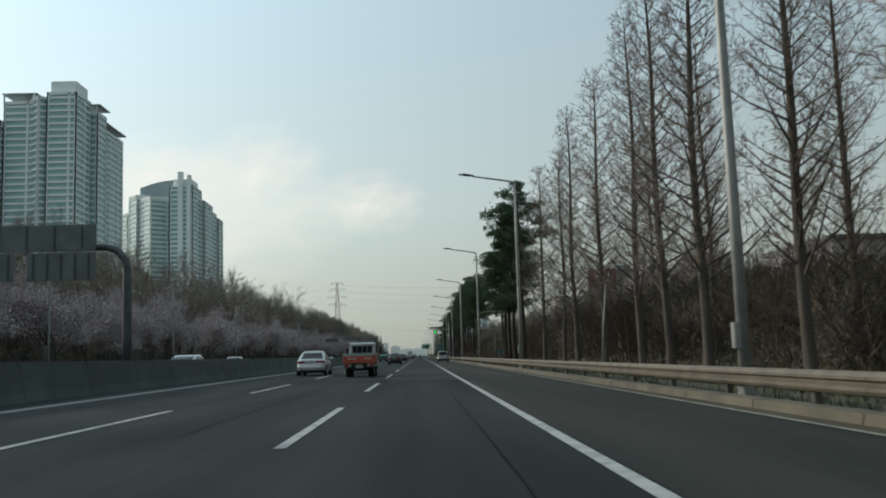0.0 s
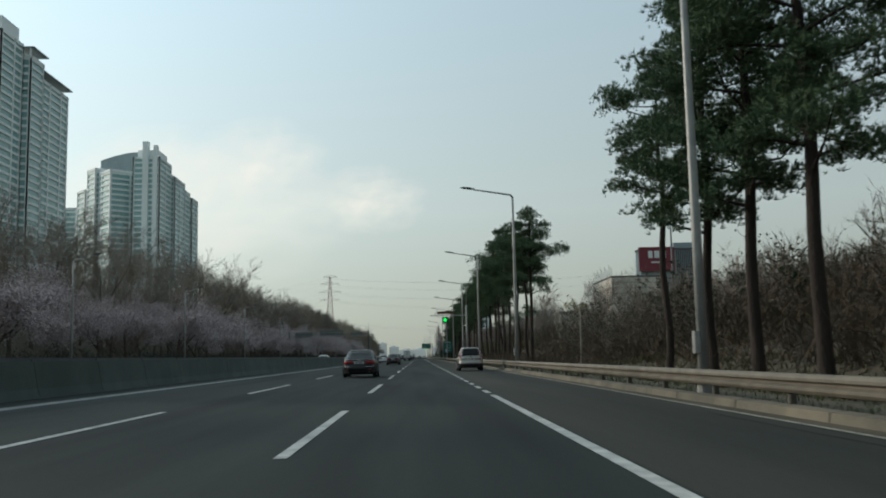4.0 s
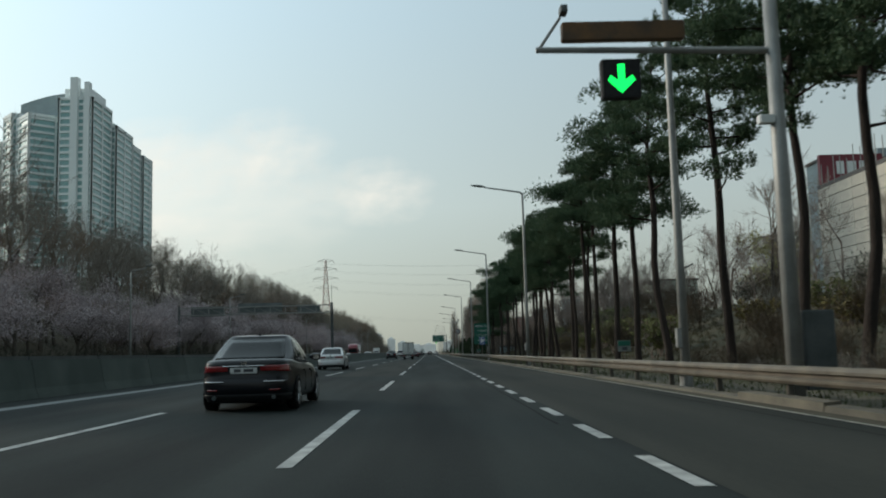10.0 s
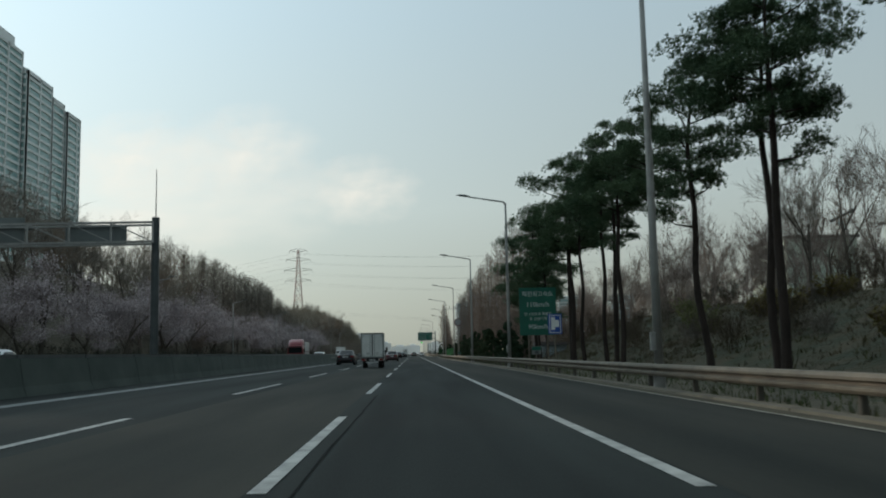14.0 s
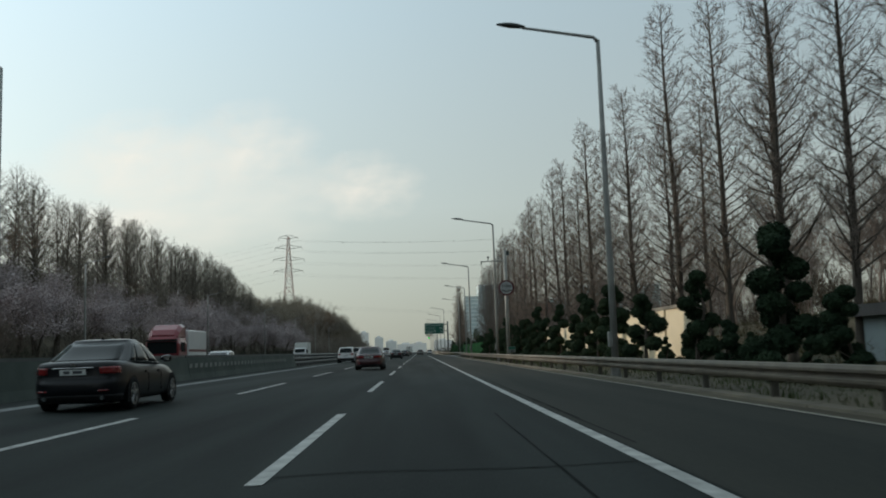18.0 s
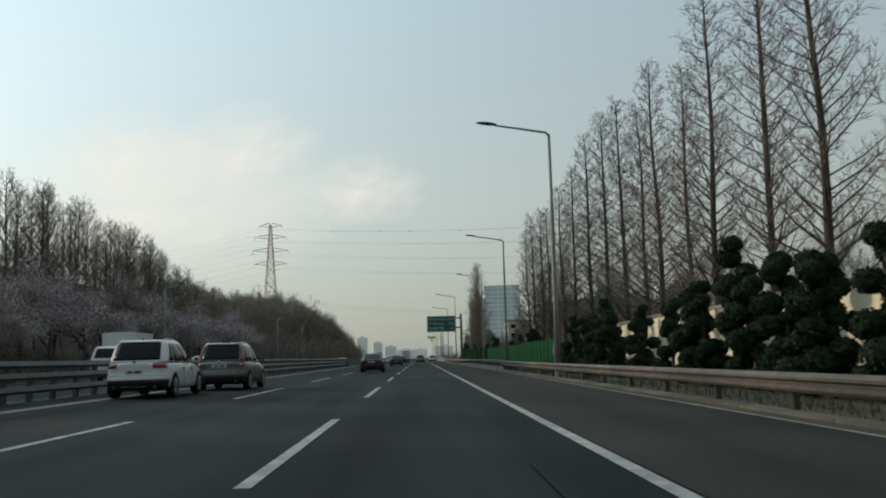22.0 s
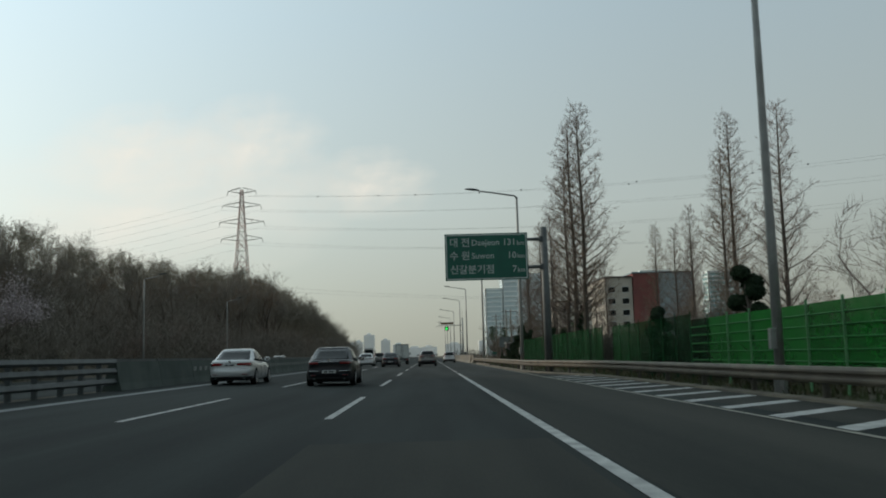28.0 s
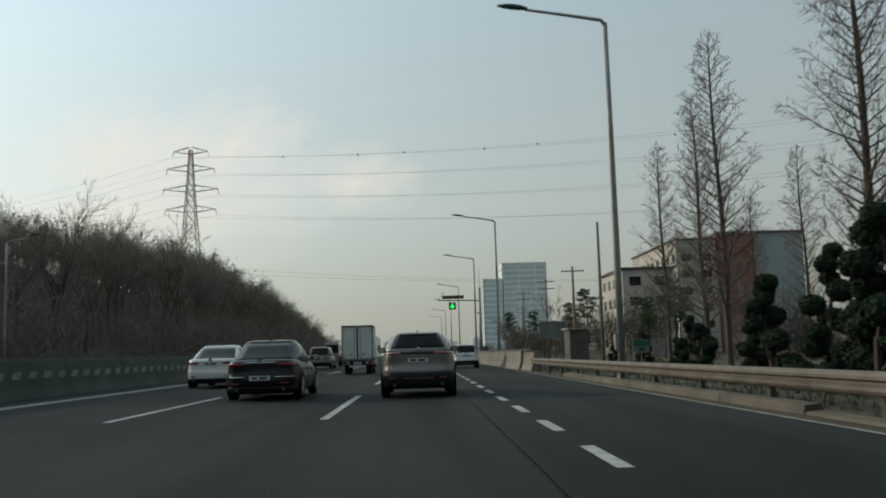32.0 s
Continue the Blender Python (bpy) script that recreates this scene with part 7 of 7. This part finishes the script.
    plate(ob, 0.038 if not plate_z else 0.0, plate_z or tail_z - (0.03 if not suv else (0.07 if tail == "tall" else 0.18)), plate_m)
    ant = on_end(0, 1, 0)
    part("antenna", Geo().loft([[(-0.022, ant.y + 0.2, H - 0.02), (0.022, ant.y + 0.2, H - 0.02), (0.022, ant.y + 0.4, H - 0.02), (-0.022, ant.y + 0.4, H - 0.02)],
                               [(-0.006, ant.y + 0.2, H + 0.075), (0.006, ant.y + 0.2, H + 0.075), (0.006, ant.y + 0.25, H + 0.075), (-0.006, ant.y + 0.25, H + 0.075)]], True), BLACK, ob)
    if suv:
        shell(lambda u, v, gr: on_end((2 * u - 1) * 0.84, 0.985, 0.0) + Vector((0, -0.07 + 0.2 * v, 0.005 + 0.03 * v + gr)), 10, 2, "spoiler", paint, ob, 0.012, 0.015)
        a, b = on_end(0.02, lo + 0.03, 0.02), on_end(0.5, lo + 0.1, 0.02)
        part("wiper", Geo().tube(a, b, 0.012, 0.008, 4), BLACK, ob)
    part("underbody", Geo().box(-w * 0.75, 0.35, low - 0.05, w * 0.75, L - 0.35, low + 0.05), BLACK, ob)
    return ob


def stand(ob, x, y, turn=0.0):
    ob.matrix_basis = pose(x, y, grade(x, y), 0, 0, turn)
    return ob


def truck_wheels(ob, w, rear_y, front_y, R=0.33, twin=True):
    for s in (-1, 1):
        wheel(ob, s * w, rear_y, R, 0.36 if twin else 0.2, TRUCK_FRAME, 6, s)
        wheel(ob, s * w, front_y, R, 0.2, TRUCK_FRAME, 6, s)


def truck_cab(ob, paint, y0, y1, w, top, base=0.55):
    """A cab-over: sides, raked windscreen, rear window, side windows, mirrors."""
    prof = [(y0, base), (y1 - 0.02, base), (y1, base + 0.55), (y1 - 0.06, base + 0.75), (y1 - 0.42, top - 0.1), (y1 - 0.6, top), (y0 + 0.1, top), (y0, top - 0.1)]
    rings = []
    for x, k in ((-w, 0.96), (-w * 0.97, 1.0), (w * 0.97, 1.0), (w, 0.96)):
        cy, cz = (y0 + y1) / 2, (base + top) / 2
        rings.append([(x * (0.80 if z > top - 0.05 else (0.90 if z > base + 0.9 else 1.0)), cy + (y - cy) * k, cz + (z - cz) * k) for y, z in prof])
    c = part("cab", Geo().loft(rings, True), paint, ob)
    part("rear_window", Geo().box(-w * 0.68, y0 - 0.012, top - 0.62, w * 0.68, y0, top - 0.2), CAR_GLASS, c)
    part("windscreen", patch([(w * 0.8, y1 - 0.1, base + 0.83), (-w * 0.8, y1 - 0.1, base + 0.83), (-w * 0.74, y1 - 0.42, top - 0.14), (w * 0.74, y1 - 0.42, top - 0.14)], 0.03), CAR_GLASS, c)
    for s in (-1, 1):
        xx = s * w * 0.945
        q = [(xx, y0 + 0.35, base + 0.78), (xx, y1 - 0.25, base + 0.78), (xx, y1 - 0.5, top - 0.16), (xx, y0 + 0.35, top - 0.16)]
        part("side_window", patch(q if s < 0 else q[::-1], -0.03 if s < 0 else -0.03), CAR_GLASS, c)
        part("door_seam", Geo().box(min(s * w * 0.97, s * w * 1.004), y0 + 0.27, base + 0.1, max(s * w * 0.97, s * w * 1.004), y0 + 0.285, base + 0.78), BLACK, c)
        m = part("mirror", Geo().cbox((s * (w + 0.16), y1 - 0.12, base + 0.95), (0.16, 0.1, 0.32), 0.03), BLACK, ob)
        part("mirror_arm", Geo().tube((s * w * 0.9, y1 - 0.2, base + 0.82), (s * (w + 0.14), y1 - 0.12, base + 0.85), 0.02, 0.02, 5), BLACK, m)
        part("headlight", Geo().cbox((s * w * 0.72, y1, base + 0.2), (0.3, 0.06, 0.18), 0.02), LAMP_CLEAR, ob)
    part("front_bumper", Geo().cbox((0, y1 - 0.05, base - 0.05), (w * 1.96, 0.2, 0.28), 0.04), BLACK, ob)
    return c


def rear_lamps(ob, w, y, z):
    for s in (-1, 1):
        part("lamp_surround", Geo().cbox((s * w * 0.76, y + 0.012, z), (0.42, 0.05, 0.2), 0.03), TRUCK_FRAME, ob)
        l = part("tail_light", Geo().cbox((s * w * 0.76, y, z), (0.36, 0.06, 0.14), 0.03), TAIL_RED, ob)
        part("reverse_lens", Geo().tube((s * w * 0.6, y - 0.02, z), (s * w * 0.6, y - 0.036, z), 0.05, 0.05, 12, True), LAMP_CLEAR, l)


def box_truck():
    ob = thing("box_truck", "small box truck with white rear doors and dark frame edges", "truck", "traffic")
    w = 0.88
    z0, z1 = 0.86, 2.72
    body = part("cargo_box", Geo().box(-w, 0.03, z0, w, 3.1, z1), TRUCK_WHITE, ob)
    fr = Geo()
    for a in ((-w - 0.015, 0, z0 - 0.03, -w + 0.055, 0.06, z1 + 0.03), (w - 0.055, 0, z0 - 0.03, w + 0.015, 0.06, z1 + 0.03), (-w, 0, z1 - 0.05, w, 0.06, z1 + 0.03), (-w, 0, z0 - 0.05, w, 0.06, z0 + 0.04)):
        fr.box(*a)
    part("door_frame", fr, TRUCK_FRAME, body)
    part("roof_edge", Geo().box(-w - 0.02, 0.06, z1 - 0.02, -w + 0.04, 3.1, z1 + 0.03).box(w - 0.04, 0.06, z1 - 0.02, w + 0.02, 3.1, z1 + 0.03).box(-w - 0.02, -0.02, z1 + 0.03, w + 0.02, 0.1, z1 + 0.06), BLACK, body)
    for s in (-1, 1):
        d = part("rear_door", Geo().cbox((s * w * 0.485, 0.012, (z0 + z1) / 2), (w * 0.86, 0.035, z1 - z0 - 0.14), 0.01), TRUCK_WHITE, ob)
        for x in (0.17,):
            part("lock_rod", Geo().tube((s * x, -0.022, z0 + 0.05), (s * x, -0.022, z1 - 0.06), 0.014, 0.014, 6), TRUCK_FRAME, d)
            for z in (z0 + 0.1, (z0 + z1) / 2, z1 - 0.1):
                part("rod_bracket", Geo().cbox((s * x, -0.02, z), (0.06, 0.04, 0.05), 0.008), TRUCK_FRAME, d)
        part("lock_handle", Geo().cbox((s * 0.36, -0.03, z0 + 0.32), (0.26, 0.03, 0.035), 0.008).cbox((s * 0.36, -0.035, z0 + 0.28), (0.05, 0.04, 0.14), 0.008), TRUCK_FRAME, d)
        for z in (z0 + 0.16, z1 - 0.2):
            part("hinge", Geo().cbox((s * (w - 0.09), -0.02, z), (0.2, 0.03, 0.045), 0.008), TRUCK_FRAME, d)
    part("door_gasket", Geo().box(-0.035, -0.012, z0 + 0.05, 0.035, 0.0, z1 - 0.06), BLACK, ob)
    part("side_trim", Geo().box(w, 0.1, z0 + 0.0, w + 0.012, 3.05, z0 + 0.1), TRUCK_FRAME, body)
    part("chassis", Geo().box(-0.4, 0.1, 0.5, 0.4, 4.9, 0.78).box(-w + 0.05, 0.05, 0.76, w - 0.05, 3.1, 0.86), BLACK, ob)
    part("rear_bumper", Geo().cbox((0, 0.07, 0.67), (1.78, 0.1, 0.26), 0.02), BLACK, ob)
    part("guard_bar", Geo().cbox((0, 0.0, 0.47), (0.95, 0.06, 0.08), 0.015), PLATE, ob)
    rear_lamps(ob, w, 0.02, 0.66)
    plate(ob, -0.005, 0.63, PLATE, 0.44, 0.13)
    truck_cab(ob, P_WHITE, 3.3, 4.95, 0.84, 1.98)
    truck_wheels(ob, 0.80, 1.05, 4.0, 0.32)
    for s in (-1, 1):
        part("mudflap", Geo().box(s * 0.62 - 0.17, 0.62, 0.2, s * 0.62 + 0.17, 0.635, 0.6), RUBBER, ob)
    return ob


def pickup(label, paint, bed, panel, load=None, name="pickup_truck", plate_m=PLATE_GREEN, guard_rack=True, band=None):
    ob = thing(name, label, "truck", "traffic")
    w = 0.86
    part("bed_floor", Geo().box(-w, 0.05, 0.74, w, 2.85, 0.82), BLACK, ob)
    t = part("tailgate", Geo().cbox((0, 0.03, 0.99), (2 * w, 0.05, 0.38), 0.012), panel, ob)
    for k in range(5):
        part("tailgate_rib", Geo().box(-w + 0.05 + k * 0.41, -0.006, 0.84, -w + 0.09 + k * 0.41, 0.004, 1.14), bed, t)
    for s in (-1, 1):
        part("gate_latch", Geo().cbox((s * w * 0.92, -0.01, 1.1), (0.06, 0.04, 0.1), 0.01), BLACK, t)
        part("side_board", Geo().cbox((s * w, 1.45, 0.99), (0.05, 2.8, 0.38), 0.012), bed, ob)
    part("rear_bumper", Geo().cbox((0, 0.1, 0.64), (1.7, 0.1, 0.22), 0.02), BLACK, ob)
    part("under_guard", Geo().cbox((0, 0.22, 0.46), (0.8, 0.08, 0.14), 0.02), BLACK, ob)
    for s in (-1, 1):
        part("mudguard", Geo().path([(s * 0.66, 1.1 + 0.46 * math.cos(a), 0.33 + 0.42 * math.sin(a)) for a in (0.15, 0.7, 1.2, 1.57, 1.95, 2.45, 3.0)], [0.17] * 7, 6), BLACK, ob)
    if band:
        part("upper_rail", Geo().cbox((0, 0.03, 1.25), (2 * w, 0.06, 0.16), 0.015), band, ob)
        for s in (-1, 1):
            part("upper_rail", Geo().cbox((s * w, 1.45, 1.25), (0.06, 2.8, 0.16), 0.015), band, ob)
        part("tailgate_lettering_bar", Geo().box(-0.62, -0.002, 1.0, -0.18, 0.006, 1.06).box(0.3, -0.002, 1.0, 0.66, 0.006, 1.06), SIGN_LETTER, t)
    rear_lamps(ob, w, 0.04, 0.66)
    plate(ob, 0.03, 0.6, plate_m, 0.36, 0.16)
    part("chassis", Geo().box(-0.4, 0.2, 0.5, 0.4, 4.8, 0.74), BLACK, ob)
    truck_cab(ob, paint, 3.0, 4.8, 0.84, 1.97)
    if guard_rack:
        g = Geo()
        for k in range(5):
            g.tube((-0.6 + 0.3 * k, 2.93, 1.15), (-0.6 + 0.3 * k, 2.93, 1.86), 0.018, 0.018, 6)
        g.tube((-0.72, 2.93, 1.84), (0.72, 2.93, 1.84), 0.022, 0.022, 6).tube((-0.72, 2.93, 1.3), (0.72, 2.93, 1.3), 0.022, 0.022, 6)
        part("cab_guard", g, TRUCK_FRAME if not load else BLACK, ob)
    if load:
        g = Geo()
        rr = random.Random(5)
        n, m2 = 10, 12
        g.v = [(-w * 0.95 + 1.9 * w * i / n, 0.1 + 2.6 * j / m2, 1.13 + (0.26 + 0.07 * rr.random()) * math.sin(math.pi * i / n) ** 0.5 * math.sin(math.pi * min(1, j / m2)) ** 0.5) for j in range(m2 + 1) for i in range(n + 1)]
        g.f = [(j * (n + 1) + i, j * (n + 1) + i + 1, (j + 1) * (n + 1) + i + 1, (j + 1) * (n + 1) + i) for j in range(m2) for i in range(n)]
        part("tarpaulin", g, load, ob, "green tarpaulin over the load", True)
        part("tarpaulin_flap", Geo().loft([[(-w * 0.97, -0.012, 1.14), (w * 0.97, -0.012, 1.14), (w * 0.97, 0.14, 1.2), (-w * 0.97, 0.14, 1.2)], [(-w * 0.96, -0.016, 1.06), (w * 0.9, -0.016, 1.08), (w * 0.9, 0.0, 1.08), (-w * 0.96, 0.0, 1.06)]], True), load, ob)
        part("crate", Geo().cbox((0.05, 2.62, 1.36), (1.35, 0.4, 0.36), 0.02), PLATE, ob, "pale crate behind the cab")
    truck_wheels(ob, 0.80, 1.1, 3.9, 0.31)
    return ob


def coach(label, paint, lower, L=11.5):
    ob = thing("coach", label, "bus", "opposite traffic")
    w = 1.22
    ring = lambda y, k: [(x * w * k, y, z) for x, z in ((-1, 0.4), (-1, 1.0), (-0.99, 2.2), (-0.94, 3.1), (-0.8, 3.3), (0.8, 3.3), (0.94, 3.1), (0.99, 2.2), (1, 1.0), (1, 0.4))]
    part("body", Geo().loft([ring(0, 0.95), ring(0.15, 1), ring(L - 0.2, 1), ring(L, 0.93)], True), lower, ob)
    part("roof_band", Geo().loft([[(x * w * 1.004, y, z) for x, z in ((-0.955, 2.95), (-0.81, 3.31), (0.81, 3.31), (0.955, 2.95))] for y in (0.1, L - 0.1)], True), paint, ob)
    part("front_panel", Geo().loft([[(x * w * 1.006, y, z) for x, z in ((-1, 0.45), (-1, 1.0), (-0.99, 2.2), (-0.945, 3.1), (-0.8, 3.315), (0.8, 3.315), (0.945, 3.1), (0.99, 2.2), (1, 1.0), (1, 0.45))] for y in (L - 4.2, L - 0.25)], True), paint, ob)
    for s in (-1, 1):
        for k in range(6):
            y0 = 0.6 + k * (L - 1.2) / 6
            part("side_window", Geo().box(s * w * 0.985 - 0.03, y0, 1.75, s * w * 0.985 + 0.03, y0 + (L - 1.2) / 6 - 0.12, 2.75), CAR_GLASS, ob)
        for yy in (2.6, L - 2.6):
            wheel(ob, s * w, yy, 0.5, 0.3, ALLOY, 8, s)
    part("windscreen", Geo().box(-w * 0.85, L - 0.02, 1.3, w * 0.85, L + 0.03, 2.9), CAR_GLASS, ob)
    part("rear_window", Geo().box(-w * 0.8, -0.03, 2.0, w * 0.8, 0.02, 2.9), CAR_GLASS, ob)
    return ob


def cargo_truck(label, paint, L=7.8):
    """A forward-control truck: rounded cab with a roof deflector, plain box body with a stripe."""
    ob = thing("cargo_truck", label, "truck", "opposite traffic")
    w = 1.2
    ring = lambda y, k, top: [(x * w * k, y, z) for x, z in ((-0.96, 0.45), (-1, 1.0), (-0.98, 2.1), (-0.90, top - 0.25), (-0.70, top), (0.70, top), (0.90, top - 0.25), (0.98, 2.1), (1, 1.0), (0.96, 0.45))]
    part("cab", Geo().loft([ring(L - 2.1, 1, 2.75), ring(L - 0.5, 1, 2.75), ring(L - 0.12, 0.97, 2.6), ring(L, 0.92, 2.45)], True), paint, ob)
    hood = lambda y, top, k: [(x * w * k, y, z) for x, z in ((-0.92, 2.56), (-0.90, top - 0.22), (-0.68, top), (0.68, top), (0.90, top - 0.22), (0.92, 2.56))]
    part("roof_deflector", Geo().loft([hood(L - 2.05, 3.5, 1.0), hood(L - 1.3, 3.45, 1.0), hood(L - 0.6, 3.1, 0.97), hood(L - 0.25, 2.75, 0.92)], True), paint, ob)
    part("windscreen", Geo().box(-w * 0.84, L - 0.06, 1.45, w * 0.84, L + 0.012, 2.25), CAR_GLASS, ob)
    part("visor", Geo().box(-w * 0.86, L - 0.1, 2.30, w * 0.86, L + 0.16, 2.42), BLACK, ob)
    part("bumper", Geo().cbox((0, L, 0.62), (2.3, 0.24, 0.36), 0.05), BLACK, ob)
    for s in (-1, 1):
        part("side_window", Geo().box(s * w * 0.985 - 0.03, L - 1.5, 1.55, s * w * 0.985 + 0.03, L - 0.55, 2.2), CAR_GLASS, ob)
        part("mirror", Geo().cbox((s * 1.36, L - 0.05, 1.9), (0.16, 0.1, 0.5), 0.03), BLACK, ob)
        part("headlight", Geo().cbox((s * 0.88, L + 0.02, 0.95), (0.4, 0.1, 0.2), 0.03), SIGN_WHITE, ob)
        for yy in (1.5, L - 1.2):
            wheel(ob, s * 1.12, yy, 0.42, 0.26, ALLOY, 6, s)
        part("stripe", Geo().box(s * 1.225 - 0.008, 0.1, 1.55, s * 1.225 + 0.008, L - 2.5, 1.72), paint, ob)
    part("cargo_box", Geo().cbox((0, (L - 2.4) / 2, 2.0), (2.44, L - 2.4, 2.2), 0.04), P_WHITE, ob)
    part("chassis", Geo().cbox((0, L / 2 - 0.6, 0.72), (0.9, L - 1.6, 0.3), 0.03), BLACK, ob)
    return ob


# first stretch
stand(car("white saloon car driving in the outer lane", P_SILVERWHITE, L=4.75, W=1.83), -6.7, 55.6)
stand(pickup("white drop-side pickup truck with an orange tailgate", P_SILVERWHITE, ORANGE, ORANGE, None, plate_m=PLATE, band=SIDE_BAND), -3.4, 50.6)
stand(car("black executive saloon with its tail lights glowing red", P_BLACK, L=4.9, W=1.86, H=1.49, lit=True, accents=True), -3.55, 124.6)
stand(car("silver compact suv with tall red lights and dark cladding", P_SILVER, "suv", L=4.53, W=1.82, H=1.68, R=0.34, tail="tall", clad=True, taper=0.70), 3.5, 140.4)
stand(pickup("dark blue pickup truck with a green tarpaulin over its bed", P_NAVY, P_NAVY, P_NAVY, TARP), -7.65, 186.2)
stand(car("white saloon car far ahead", P_WHITE, L=4.6, W=1.8), -7.0, 247.0)
stand(car("black saloon with chrome window trim in the second lane", P_BLACK, L=4.9, W=1.86, H=1.48, accents=True), -4.2, 63.2)
stand(car("black saloon with red tail lights in the second lane", P_BLACK, L=4.9, W=1.86, H=1.49, accents=True), -3.95, 203.5)
# middle stretch
stand(box_truck(), -3.75, 333.2)
stand(car("black saloon with a long low roofline", P_BLACK, L=4.86, W=1.86, H=1.46, tail="corner"), -7.3, 352.0)
stand(car("dark red saloon in the second lane", car_paint("paint_wine", (0.045, 0.012, 0.016)), L=4.7, W=1.82), -3.6, 392.0)
stand(car("white mid-size suv in the far lane", P_WHITE, "suv", L=4.7, W=1.88, H=1.69, R=0.35, tail="corner", roof_rails=True), -8.4, 433.0)
stand(car("grey-green suv with roof rails", P_GREY, "suv", L=4.6, W=1.85, H=1.7, R=0.34, tail="tall", clad=True, roof_rails=True), -7.4, 439.5)
stand(car("dark saloon car close in the second lane", P_BLACK, L=4.9, W=1.86, H=1.47), -4.1, 479.8)
# last stretch
stand(car("black executive saloon with slim tail lights", P_BLACK, L=4.95, W=1.88, H=1.49, tail="slim", tail_z=0.9, accents=True, plate_z=0.57), -3.8, 543.2)
stand(car("silver-white saloon with a sloping roofline", P_SILVERWHITE, L=4.85, W=1.85, H=1.46, tail="wide"), -8.1, 545.4)
stand(car("beige suv with slim red tail lights and dark lower bumper", P_BEIGE, "suv", L=4.8, W=1.93, H=1.66, R=0.37, tail="slim", clad=True, lift=0.15, taper=0.64, tail_z=1.13, bumper_top=0.66), -0.15, 605.0)
stand(car("black executive saloon with a chrome trim line", P_BLACK, L=4.99, W=1.88, H=1.5, tail="slim", tail_z=0.9, accents=True, plate_z=0.57), -4.1, 604.8)
stand(car("white saloon with wide tail lights", P_WHITE, L=4.85, W=1.85, H=1.46, tail="slim", tail_z=0.88), -7.35, 613.6)
stand(car("white compact suv in the nearside lane", P_WHITE, "suv", L=4.3, W=1.8, H=1.66, tail="tall"), 3.1, 646.0)
stand(car("dark grey suv in the outer lane", P_GREY, "suv", L=4.6, W=1.85, H=1.69, tail="tall"), -7.9, 652.0)
stand(car("dark hatchback far ahead", P_BLACK, L=4.3, W=1.78), -7.4, 672.0)
last_truck = box_truck()
last_truck["label"] = "small white box truck ahead of the beige suv"
stand(last_truck, -3.7, 634.0)
# the far carriageway
stand(cargo_truck("white box truck with a rounded red cab beyond the median", car_paint("paint_dull_red", (0.20, 0.025, 0.035))), -18.0, 404.3, 180)
stand(coach("white coach beyond the median", P_WHITE, P_SILVERWHITE, 10), -15.0, 745, 180)
tr = box_truck()
tr["label"] = "white box truck beyond the median"
stand(tr, -16, 458, 180)
for x, y, p in ((-14.8, 60, P_WHITE), (-18.2, 92, P_SILVER), (-14.6, 214, P_WHITE), (-17.5, 300, P_SILVERWHITE), (-14.8, 402, P_WHITE), (-18, 620, P_SILVER)):
    stand(car("light-coloured car beyond the median", p, "suv" if y in (60, 402) else "sedan"), x, y, 180)
